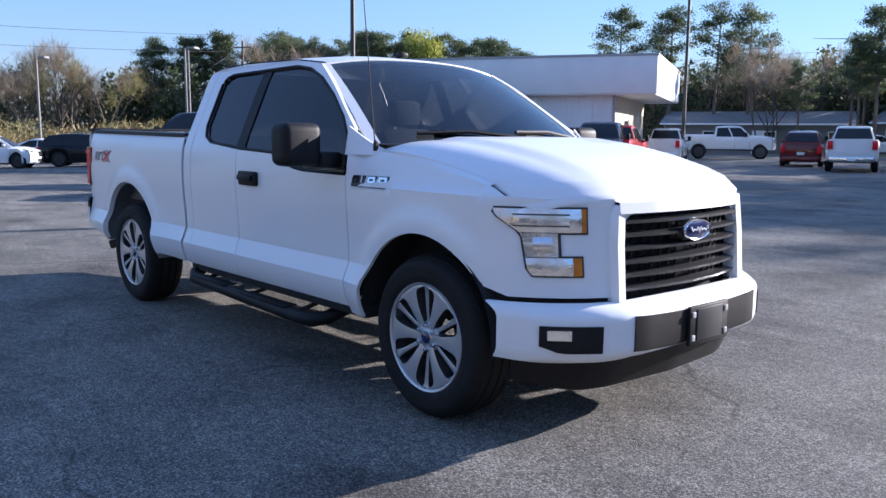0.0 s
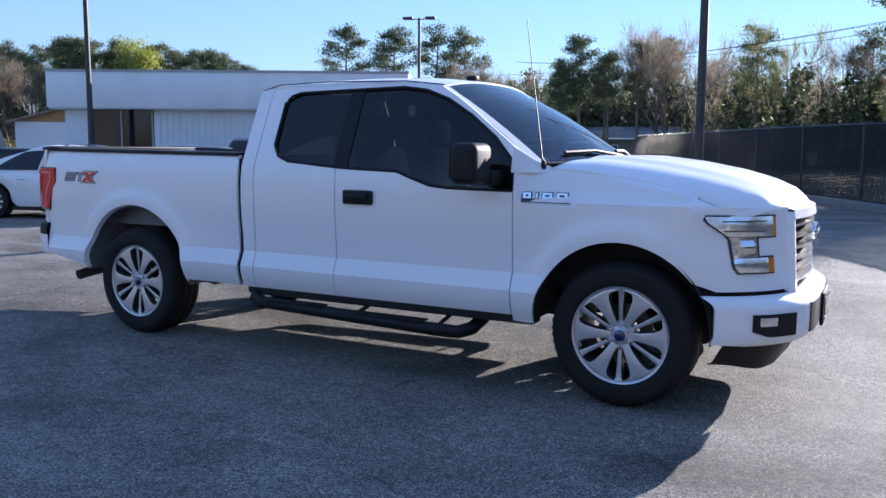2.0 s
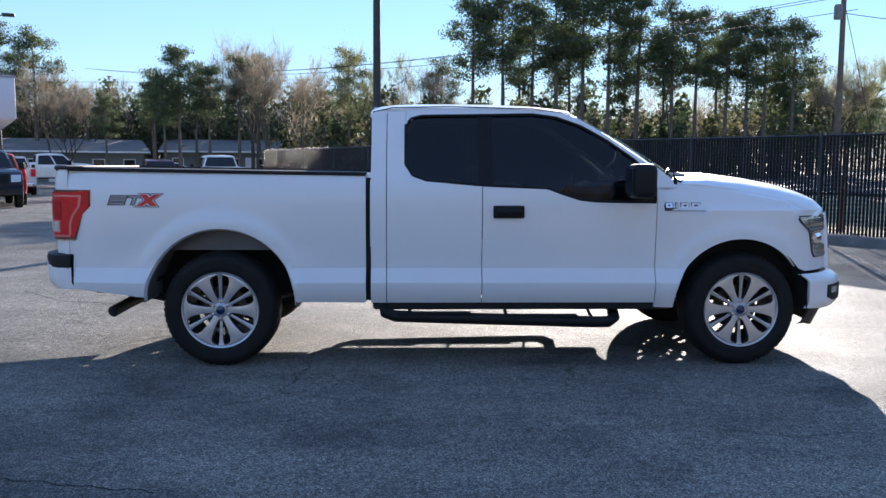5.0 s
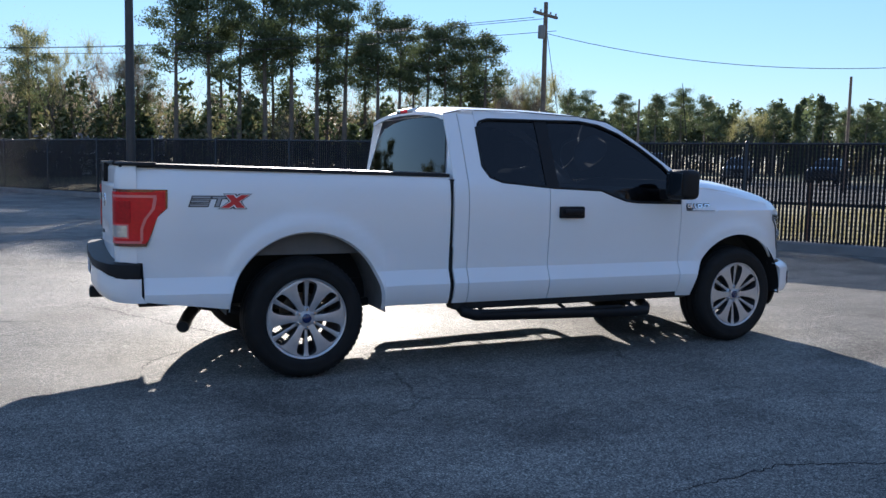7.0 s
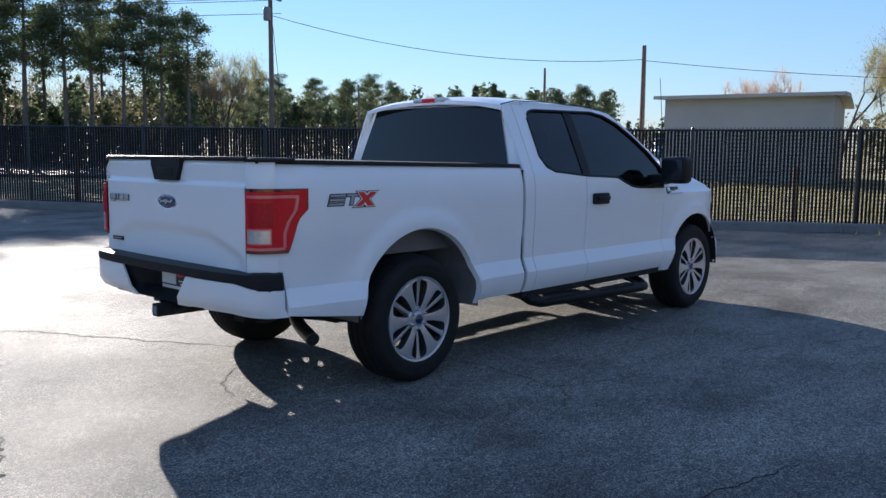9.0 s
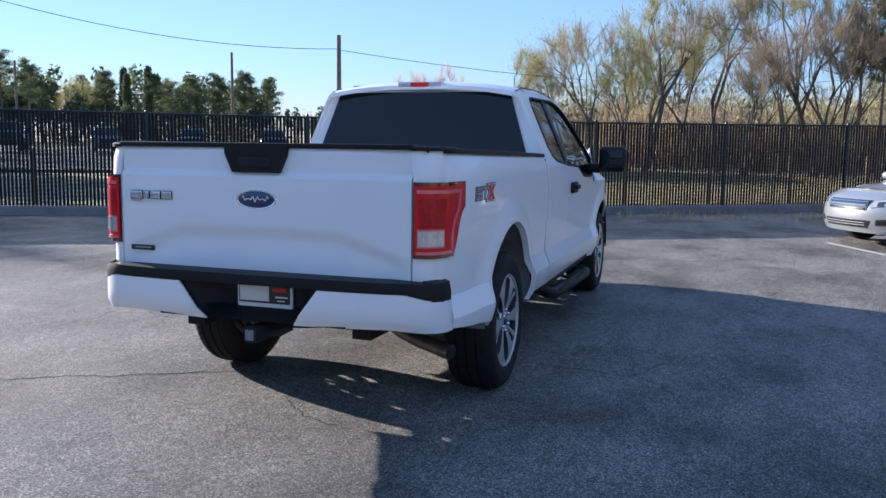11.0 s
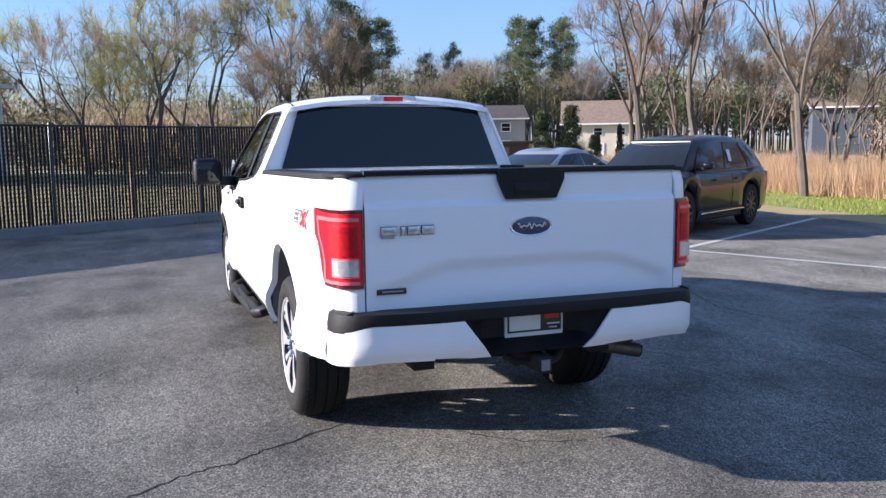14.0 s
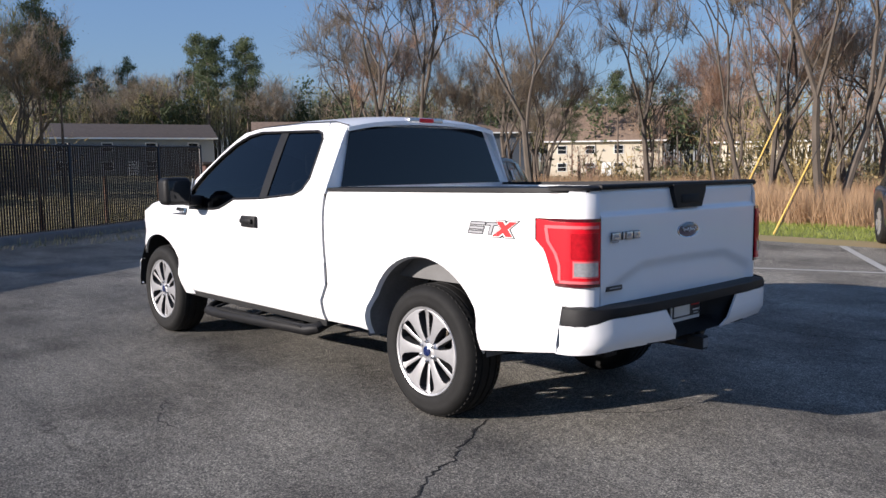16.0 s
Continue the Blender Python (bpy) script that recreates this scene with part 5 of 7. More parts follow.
FENCE_BASE, FENCE_TOP = 0.15, 1.98
fence = thing("fence", "black chain link fence with dark privacy slats", "fence")
turn = Matrix.Rotation(math.atan2(fence_dir.y, fence_dir.x), 4, "Z")
post_me = None
for k in range(-1, 15):
    s = 0.03 if k < 0 else 1.87 + 3.1 * k
    p = fence_point(s)
    if post_me is None:
        ob = part("post", tubed([(0, 0, 0.0), (0, 0, 2.0), (0, 0, 2.03)], [0.036, 0.036, 0.02], 10), POSTBLACK, fence)
        post_me = ob.data
    else:
        ob = new("post", post_me)
        ob.parent = fence
    ob.location = p
part("top_rail", tubed([fence_point(s, 0, FENCE_TOP - 0.02) for s in np.linspace(0, fence_len, 24)], 0.021, 8), POSTBLACK, fence)
part("bottom_wire", tubed([fence_point(s, 0, FENCE_BASE + 0.02) for s in np.linspace(0, fence_len, 24)], 0.005, 5), WIRE, fence)
slat_rng = random.Random(5)
slat_me = None
rest = bmesh.new()
for k in range(int(fence_len / 0.07)):
    s = 0.07 * (k + 0.5)
    p = fence_point(s, 0, FENCE_BASE)
    h = FENCE_TOP - 0.03 - FENCE_BASE + slat_rng.uniform(-0.012, 0.012)
    m = Matrix.Translation(p) @ turn @ Matrix.Rotation(radians(slat_rng.uniform(-0.15, 0.15)), 4, "Y")
    if k < 300:
        if slat_me is None:
            ob = part("slat", boxed(-0.0235, 0.0235, -0.004, 0.004, 0, 1.0), SLAT, fence)
            slat_me = ob.data
        else:
            ob = new("slat", slat_me)
            ob.parent = fence
        ob.matrix_basis = m @ Matrix.Diagonal((1, 1, h, 1))
    else:
        box(rest, -0.0235, 0.0235, -0.004, 0.004, 0, h, m=m)
part("far_slats", rest, SLAT, fence, kind="stuff")
net = bmesh.new()
for k in range(-26, int(fence_len / 0.075)):
    for lean in (-1, 1):
        s0, s1 = 0.075 * k + (0 if lean > 0 else 1.83), 0.075 * k + (1.83 if lean > 0 else 0)
        z0, z1 = FENCE_BASE + 0.02, FENCE_TOP + 0.035
        t0, t1 = 0.0, 1.0
        for lim, sign in ((0, 1), (fence_len, -1)):
            a, b = sign * (s0 - lim), sign * (s1 - lim)
            if a < 0 and b < 0:
                t1 = -1
            elif a < 0:
                t0 = max(t0, a / (a - b))
            elif b < 0:
                t1 = min(t1, a / (a - b))
        if t1 <= t0:
            continue
        e = [fence_point(s0 + (s1 - s0) * t, -0.012 * lean, z0 + (z1 - z0) * t) for t in (t0, t1)]
        tube(net, e, 0.0036, 4, caps=False)
part("wire_mesh", net, WIRE, fence, kind="stuff")
# kerb along its foot
bm = bmesh.new()
cs = [(-0.34, 0.0), (-0.31, 0.13), (-0.28, 0.15), (0.30, 0.15), (0.34, 0.0)]
rows = [[bm.verts.new(fence_point(s, o, z)) for o, z in cs] for s in np.linspace(-0.4, fence_len, 40)]
for r, q in zip(rows, rows[1:]):
    for i in range(4):
        bm.faces.new((r[i], r[i + 1], q[i + 1], q[i]))
bm.faces.new(rows[0])
bm.faces.new(rows[-1][::-1])
bmesh.ops.recalc_face_normals(bm, faces=bm.faces)
structure(part("kerb", bm, CONCRETE), "weathered grey concrete kerb under the fence", "kerb")
# an older row of posts behind it
old = thing("old_fence", "row of rusty brown posts with a sagging wire", "fence")
for k in range(13):
    p = fence_point(0.4 + 2.15 * k, 1.1)
    part("post", tubed([p, p + Vector((0.02, 0.01, 1.22))], 0.045, 7), RUST, old)
part("wire", tubed([fence_point(0.4 + 2.15 * k, 1.1, 1.12) for k in range(13)], 0.005, 4), WIRE, old)

# painted parking lines
LINES = [((9.6, -3.69), (-4.4, -9.9)), ((8.14, -4.33), (11.2, -9.6)), ((5.44, -5.55), (8.5, -11.0)), ((2.75, -6.75), (5.25, -11.1)), ((0.42, -7.78), (2.4, -11.1)), ((-2.2, -8.95), (-0.9, -11.1))]
for (x0, y0), (x1, y1) in LINES:
    d = Vector((x1 - x0, y1 - y0, 0))
    n = Vector((-d.y, d.x, 0)).normalized() * (0.05 if d.length > 12 else 0.062)
    bm = bmesh.new()
    k = max(2, int(d.length / 1.2))
    rows = []
    for i in range(k + 1):
        p = Vector((x0, y0, 0)) + d * (i / k)
        rows.append([bm.verts.new((q.x, q.y, gz(q.x, q.y) + 0.006)) for q in (p - n, p + n)])
    for r, q in zip(rows, rows[1:]):
        bm.faces.new((r[0], r[1], q[1], q[0]))
    structure(part("parking_line", bm, LINEPAINT), "worn white painted parking line", "road marking")


# the neighbouring lot beyond the fence, where cars are parked
bm = bmesh.new()
rows = []
for o in np.linspace(15.5, 52, 20):
    row = []
    for q in np.linspace(9, 62, 20):
        p = FENCE_A + fence_dir * float(q) + fence_out * float(o)
        row.append(bm.verts.new((p.x, p.y, gz(p.x, p.y) + 0.05)))
    rows.append(row)
for r, q in zip(rows, rows[1:]):
    for i in range(19):
        bm.faces.new((r[i], r[i + 1], q[i + 1], q[i]))
bmesh.ops.recalc_face_normals(bm, faces=bm.faces)
structure(part("road", bm, ASPHALT), "dark asphalt of the neighbouring parking lot", "parking lot")


# ---- poles and wires ----
def light_pole(x, y, h, heads=2, wide=0.09, label="tall dark steel parking light pole", material=None, turn_deg=20):
    ob = thing("light_pole", label, "light pole", "light poles", Matrix.Translation((x, y, gz(x, y))))
    part("base", tubed([(0, 0, -0.05), (0, 0, 0.16)], 0.26, 14), CONCRETE, ob)
    part("pole", tubed([(0, 0, 0.1), (0, 0, h)], [wide, wide * 0.72], 10), material or POLEMETAL, ob)
    for k in range(heads):
        s = -1 if k else 1
        m = Matrix.Rotation(radians(turn_deg), 4, "Z")
        a = part("arm", tubed([m @ Vector((0, 0, h - 0.1)), m @ Vector((s * 0.5, 0, h - 0.05))], 0.035, 6), material or POLEMETAL, ob)
        part("lamp_head", boxed(s * 0.4, s * 1.05, -0.2, 0.2, h - 0.1, h + 0.06, 0.03, m=m), material or POLEMETAL, a)
    return ob


light_pole(0.3, 18.0, 10.5, 2, 0.13)
light_pole(-26.1, 19.7, 10.5, 2, 0.13)
light_pole(-22.1, 41.6, 9.8, 2, 0.12)
for x, y, h in ((-57.1, 25.7, 8.5), (-51.1, 12.7, 6.6), (-48.0, 21.3, 7.5)):
    light_pole(x, y, h, 1, 0.09, "slim pale galvanised lot light pole", POLEGREY)


def utility_pole(x, y, h, arm=True, can=False, r=0.14):
    ob = thing("utility_pole", "brown wooden utility pole with wires", "utility pole", "utility poles", Matrix.Translation((x, y, gz(x, y))))
    part("pole", tubed([(0, 0, -0.1), (0.02, 0.0, h * 0.5), (0, 0, h)], [r, r * 0.85, r * 0.68], 10), POLEWOOD, ob)
    if arm:
        a = part("crossarm", boxed(-0.95, 0.95, -0.06, 0.06, h - 0.62, h - 0.5, 0.01, m=Matrix.Rotation(radians(25), 4, "Z")), POLEWOOD, ob)
        for u in (-0.85, -0.4, 0.4, 0.85):
            part("insulator", tubed([Matrix.Rotation(radians(25), 4, "Z") @ Vector((u, 0, h - 0.5)), Matrix.Rotation(radians(25), 4, "Z") @ Vector((u, 0, h - 0.38))], [0.035, 0.05], 7), PLATEGREY, a)
    if can:
        part("transformer", lathe(bmesh.new(), [(0.0, -0.3), (0.15, -0.3), (0.17, -0.25), (0.17, 0.22), (0.14, 0.28), (0, 0.3)], 16, Matrix.Translation((-0.26, -0.12, h - 1.35)) @ Matrix.Rotation(radians(90), 4, "X")), POLEGREY, ob)
    return ob


utility_pole(18.8, 27.0, 8.6, True, True)
utility_pole(30.9, 15.1, 6.05, False)
utility_pole(33.0, 22.2, 5.6, False, r=0.09)
utility_pole(26.3, 29.6, 4.7, False, r=0.07)
utility_pole(106, -24, 12.0, True)
utility_pole(94, -36, 9.7, True)
utility_pole(-47.3, 23.0, 6.0, False, r=0.11)
utility_pole(-45.4, 26.4, 6.2, False, r=0.11)
utility_pole(-59.6, 31.8, 9.8, True, r=0.13)


def wire(p, q, sag, label="thin black overhead cable", r=0.014):
    p, q = Vector(p), Vector(q)
    ob = part("overhead_wire", tubed([p.lerp(q, k / 16) - Vector((0, 0, sag * 4 * (k / 16) * (1 - k / 16))) for k in range(17)], r, 5), CABLE)
    return tagged(ob, label, "cable", "overhead wires")


wire((18.8, 27.0, 7.65), (30.9, 15.1, 5.95), 0.75)
wire((30.9, 15.1, 5.9), (62, -14, 7.2), 1.2)
wire((18.8, 27.0, 8.2), (24.5, 33.5, 1.0), 0.05, "steel guy cable of a pole")
for k in range(3):
    wire((18.2 + 0.6 * k, 27.0, 8.3 - 0.5 * (k == 2)), (-30, 75, 10.5), 1.5)
for k in range(2):
    wire((106, -24, 11.7 - 0.9 * k), (94, -36, 9.4 - 0.9 * k), 0.3)
    wire((94, -36, 9.4 - 0.9 * k), (50, -92, 10), 1.0)
    wire((-59.6, 31.8, 9.6 - 1.4 * k), (-47.3, 23.0 - 60 * 0, 5.9 - 0.5 * k), 0.4)
    wire((-59.6, 31.8, 9.6 - 1.4 * k), (-52, -40, 9 - k), 1.2)
    wire((-70, 62, 8.5 + 0.6 * k), (-6, 74, 9.0 + 0.6 * k), 0.8)
for (x, y), (dx, dy), h in (((5.4, -12.4), (-2.3, -1.1), 6.0), ((4.35, -12.5), (-2.3, -1.1), 6.0)):
    g = thing("guy_wire", "steel guy wire with a yellow plastic guard", "guy wire", "guy wires of a pole", Matrix.Translation((x, y, gz(x, y))))
    part("cable", tubed([(0, 0, -0.1), (dx, dy, h)], 0.008, 5), CABLE, g)
    f = 0.42 if x > 5 else 0.26
    part("guard", tubed([(0, 0, 0.02), (dx * f, dy * f, h * f)], 0.017, 7), YELLOW, g)


# ---- parked vehicles ----
def car_paint(name, c, metal=0.0, coat=0.8):
    return mat(name, c, 0.28, metal, coat=coat, var=0.03, scale=3, bscale=200, spec=0.15)


P_SILVER, P_BLACK, P_WHITE = car_paint("silver_paint", (0.33, 0.345, 0.36), 0.45), car_paint("black_paint", (0.006, 0.007, 0.009), coat=0.5), car_paint("car_white", (0.74, 0.74, 0.73))
P_RED, P_MAROON, P_NAVY, P_GREY = car_paint("red_paint", (0.4, 0.015, 0.012)), car_paint("maroon_paint", (0.12, 0.012, 0.012)), car_paint("navy_paint", (0.012, 0.016, 0.028)), car_paint("grey_paint", (0.13, 0.14, 0.15), 0.4)
SHAPES = {
    # length, width, height, wheelbase, front overhang, wheel radius; lower body's top line; cabin: base front, roof front, roof rear, base rear;
    # nose: heights and how far forward the face stands there; bow: how round it is in plan
    "sedan": dict(L=4.85, W=1.84, H=1.47, wb=2.76, fo=0.96, r=0.335, low=0.2, top=((-2.43, 0.80), (-2.38, 0.96), (-2.2, 1.02), (-1.7, 1.03), (-1.2, 0.96), (0.6, 0.93), (1.2, 0.93), (1.6, 0.88), (2.08, 0.79)), cab=(1.22, 0.25, -0.75, -1.9), arc=0.07, crown=0.045, bow=0.33,
                  nose=((0.22, 0.30, 0.40, 0.52, 0.60, 0.68, 0.75, 0.82), (2.36, 2.40, 2.425, 2.42, 2.405, 2.37, 2.28, 2.08)),
                  front=dict(lamp=((0.47, 0.60), (0.80, 0.66), (0.86, 0.765), (0.50, 0.70)), grille=(0.56, 0.71), grille_w=(0.40, 0.45), bars=3, intake=(0.30, 0.41, 0.48))),
    "suv": dict(L=4.82, W=1.9, H=1.68, wb=2.86, fo=0.93, r=0.385, low=0.25, top=((-2.41, 0.8), (-2.38, 1.02), (-2.2, 1.09), (-1.2, 1.06), (0.6, 1.03), (1.2, 1.06), (1.7, 1.03), (2.06, 0.96)), cab=(1.25, 0.4, -1.85, -2.34), arc=0.06, crown=0.06, bow=0.42,
                nose=((0.28, 0.36, 0.46, 0.60, 0.74, 0.84, 0.92, 1.0), (2.32, 2.38, 2.405, 2.41, 2.40, 2.37, 2.29, 2.06)),
                front=dict(lamp=((0.60, 0.78), (0.82, 0.80), (0.90, 0.93), (0.66, 0.86)), grille=(0.60, 0.86), grille_w=(0.36, 0.54), bars=7, intake=(0.36, 0.50, 0.56))),
    "truck": dict(L=5.85, W=2.02, H=1.93, wb=3.65, fo=0.95, r=0.40, low=0.42, top=((-2.92, 0.75), (-2.9, 1.36), (-0.75, 1.38), (-0.7, 1.2), (1.3, 1.2), (1.4, 1.32), (2.2, 1.27), (2.55, 1.22)), cab=(1.45, 0.75, -0.68, -0.78), arc=0.03, crown=0.04, bow=0.25,
                  nose=((0.45, 0.52, 0.62, 0.8, 1.0, 1.1, 1.18, 1.25), (2.86, 2.91, 2.925, 2.92, 2.90, 2.87, 2.78, 2.55)),
                  front=dict(lamp=((0.62, 0.86), (0.90, 0.88), (0.92, 1.10), (0.62, 1.10)), grille=(0.80, 1.12), grille_w=(0.54, 0.58), bars=4, intake=(0.52, 0.64, 0.5))),
}


def build_car(name, label, shape, paint, m, group="", lights=None, wheel_mat=None, lift=0.0, scale=1.0):
    d = SHAPES[shape]
    L, W, H, wb, fo, wr, low = d["L"], d["W"], d["H"], d["wb"], d["fo"], d["r"], d["low"]
    fx = L / 2 - fo
    rx = fx - wb
    wr2 = wr * (1.12 if lift else 1.0)
    ob = thing(name, label, {"sedan": "car", "suv": "suv", "truck": "truck"}[shape], group, m @ Matrix.Scale(scale, 4))
    R = wr + 0.06
    tx, tz = [p[0] for p in d["top"]], [p[1] + lift for p in d["top"]]
    low += lift
    hub = wr2
    bow, tail = d["bow"], 0.12
    nose_z, nose_x0 = [z + lift for z in d["nose"][0]], d["nose"][1]

    def bottom(x):
        z = low + 0.07 * ease(L / 2 - 0.5, L / 2, abs(x))
        for c in (fx, rx):
            if abs(x - c) < R:
                z = max(z, wr + lift * 0.6 + math.sqrt(R * R - (x - c) ** 2))
        return z

    def bent(x, y):
        """Rounds the ends in plan."""
        k = min(1.0, abs(y) / (W / 2)) ** 2.5
        return x - bow * k * ease(L / 2 - 1.3, L / 2, x) + tail * k * ease(-L / 2 + 0.7, -L / 2, x)

    def fascia(y, z, d=0.0):
        """The car's front face."""
        x = lerp(z, nose_z, nose_x0)
        return Vector((bent(x, y) + d, y, z))

    xs = set(np.linspace(-L / 2 + 0.01, L / 2 - 0.35, 25).round(3)) | {round(c + R * math.cos(radians(a)), 3) for c in (fx, rx) for a in range(0, 181, 12)} | {round(t, 3) for t in tx if t < L / 2 - 0.35}
    bm = bmesh.new()
    rings = []
    for x in sorted(x for x in xs if -L / 2 <= x <= L / 2 - 0.35):
        w = W / 2 * (1 - 0.07 * max(0, (-x - L / 2 + 0.55) / 0.55) ** 2)
        t = lerp(x, tx, tz)
        b = min(bottom(x), t - 0.04)
        h = t - b
        hip = 0.012 * (1 - ease(R + 0.05, R + 0.13, min(math.hypot(x - fx, b + 0.5 * h - wr), math.hypot(x - rx, b + 0.5 * h - wr))))
        crown = d["crown"] * ease(0.3, 1.2, x)
        sec = [(w * 0.94, b), (w * 0.975 + hip, b + 0.12 * h), (w * 0.985 + hip, b + 0.3 * h), (w * 0.99, b + 0.5 * h), (w, b + 0.66 * h), (w * 0.985, b + 0.80 * h), (w * 0.95, t - 0.05 * (h > 0.2)), (w * 0.89, t - 0.012), (w * 0.7, t + crown * 0.45), (w * 0.4, t + crown * 0.8), (0, t + crown)]
        full = sec + [(-y, z) for y, z in sec[-2::-1]]
        rings.append([bm.verts.new((bent(x, y), y, z)) for y, z in full])
    # the nose, from the front of the hood to the chin
    zs0 = [p.co.z for p in rings[-1]]
    ys0 = [p.co.y for p in rings[-1]]
    for f in (0.2, 0.4, 0.6, 0.78, 0.9, 1.0):
        ring = []
        for y, z in zip(ys0, zs0):
            zt = nose_z[-1] + (z - zs0[len(zs0) // 2])
            zb0 = nose_z[0]
            q = (z - zs0[0]) / (zs0[len(zs0) // 2] - zs0[0])
            z1 = zb0 + (nose_z[-2] - zb0) * min(1, q * 1.02)
            zz = z + (z1 - z) * f ** 1.6
            yy = y * (1 - 0.05 * f * f)
            x0 = L / 2 - 0.35
            x1 = lerp(zz, nose_z, nose_x0) - 0.05
            ring.append(bm.verts.new((bent(x0 + (x1 - x0) * f, yy), yy, zz)))
        rings.append(ring)
    for p, q in zip(rings, rings[1:]):
        for i in range(len(p) - 1):
            bm.faces.new((p[i], q[i], q[i + 1], p[i + 1]))
    bm.faces.new(rings[0])
    last = rings[-1]
    mid = len(last) // 2
    for i in range(mid):
        bm.faces.new((last[i], last[i + 1], last[-i - 2], last[-i - 1])) if i + 1 < mid else bm.faces.new((last[i], last[mid], last[-i - 1]))
    bmesh.ops.recalc_face_normals(bm, faces=bm.faces)
    part("body", bm, paint, ob, sharp=45)
    rows = list(np.linspace(nose_z[0], nose_z[-2], 12)) + [(nose_z[-2] + nose_z[-1]) / 2, nose_z[-1] + 0.01]
    part("front_cover", skin(bmesh.new(), [W / 2 * k for k in (-0.95, -0.9, -0.84, -0.75, -0.62, -0.48, -0.32, -0.16, 0, 0.16, 0.32, 0.48, 0.62, 0.75, 0.84, 0.9, 0.95)], rows, lambda u, v, d: fascia(u * (1 - 0.05 * ease(nose_z[-3], nose_z[-1], v)), v, 0.0)), paint, ob, sharp=60)
    part("underbody", boxed(-L / 2 + 0.25, L / 2 - 0.45, -W / 2 + 0.22, W / 2 - 0.22, low - 0.02, lerp(0, tx, tz) - 0.1), DARK, ob)
    c0, c1, c2, c3 = d["cab"]
    zb, zr = lerp((c0 + c3) / 2, tx, tz) - 0.03, H + lift
    yb, yr = W / 2 * 0.90, W / 2 * 0.68

    def cab(u, v, side):
        """u from the rear to the front, v from the belt to the roof."""
        z = zb + (zr - 0.05 - d["arc"] * v * (2 * u - 1.08) ** 2 - zb) * v
        x0, x1 = c3 + (c2 - c3) * v ** 1.1, c0 + (c1 - c0) * (0.8 * v + 0.2 * v * v)
        k = 1 - 0.07 * (2 * u - 1) ** 4
        return Vector((x0 + (x1 - x0) * u, side * k * (yb + (yr - yb) * v ** 1.3), z))

    def swell(v, k):
        return 0.16 * (1 - 0.35 * v) * (1 - k * k)
    us = [0, 0.12, 0.25, 0.4, 0.55, 0.7, 0.85, 1]
    ks = [-0.8, -0.4, 0, 0.4, 0.8]
    bm = bmesh.new()
    loops = []
    for v in (0, 0.2, 0.4, 0.6, 0.8, 0.92, 1.0):
        loops.append([bm.verts.new(cab(u, v, -1)) for u in us] + [bm.verts.new(cab(1, v, k) + Vector((swell(v, k), 0, 0))) for k in ks] + [bm.verts.new(cab(u, v, 1)) for u in us[::-1]] + [bm.verts.new(cab(0, v, -k) - Vector((0.5 * swell(v, k), 0, 0))) for k in ks])
    cx = (c1 + c2) / 2
    top_loop = loops[-1]
    for k, dz in ((0.95, 0.02), (0.82, 0.04), (0.6, 0.052), (0.3, 0.06)):
        loops.append([bm.verts.new((cx + (q.co.x - cx) * (1 - (1 - k) * 0.85), q.co.y * k, q.co.z + dz)) for q in top_loop])
    n = len(loops[0])
    for a, b in zip(loops, loops[1:]):
        for i in range(n):
            bm.faces.new((a[i], a[(i + 1) % n], b[(i + 1) % n], b[i]))
    bm.faces.new(loops[-1])
    bmesh.ops.recalc_face_normals(bm, faces=bm.faces)
    cb = part("cabin", bm, paint, ob, sharp=50)

    def pane(name, us, v0, v1, side):
        off = Vector((0, side * 0.009, 0.002))
        f = lambda u, v, d: cab(us[0] + (us[2] - us[0]) * u + (us[1] + (us[3] - us[1]) * u - us[0] - (us[2] - us[0]) * u) * v, v0 + (v1 - v0) * u, side) + off * (1 + d * 60)
        part(name, skin(bmesh.new(), [0, 0.25, 0.5, 0.75, 1], [0, 0.25, 0.5, 0.75, 1], f, 0.015), WINDOWDARK, cb)
    cuts = {"sedan": ((0.16, 0.5, 0.14, 0.5), (0.53, 0.93, 0.53, 0.95)), "suv": ((0.08, 0.26, 0.12, 0.28), (0.29, 0.58, 0.31, 0.58), (0.61, 0.94, 0.61, 0.95)), "truck": ((0.06, 0.48, 0.06, 0.46), (0.52, 0.92, 0.5, 0.95))}[shape]
    for s in (-1, 1):
        for us2 in cuts:
            pane("side_window", us2, 0.1, 0.88, s)
    for nm, u, dx in (("windscreen", 1, 1), ("rear_window", 0, -1)):
        lo, hi = 0.06 if u else 0.22, 0.93
        f = lambda a, k, d: cab(u, lo + (hi - lo) * a, k * 0.92) + Vector((dx * (0.012 + d + swell(lo + (hi - lo) * a, k * 0.92) * (1 if u else 0.5)), 0, 0.012))
        part(nm, skin(bmesh.new(), [0, 0.2, 0.4, 0.6, 0.8, 1], [-1, -0.8, -0.6, -0.3, 0, 0.3, 0.6, 0.8, 1], f), WINDOWDARK, cb)

    def front_patch(name, corners, material, parent, out=0.012, label=""):
        """A patch on the front face between four corners (y, z): inner low, outer low, outer high, inner high."""
        (ya, za), (yb2, zb2), (yc, zc), (yd, zd) = corners
        f = lambda u, v, d: fascia((ya + (yb2 - ya) * u) * (1 - v) + (yd + (yc - yd) * u) * v, (za + (zb2 - za) * u) * (1 - v) + (zd + (zc - zd) * u) * v, out + d)
        return part(name, skin(bmesh.new(), [k / 6 for k in range(7)], [0, 0.33, 0.67, 1], f, 0.03), material, parent, label)
    ob_front = d["front"]
    up = lambda poly, s=1: [(s * y, z + lift) for y, z in poly]
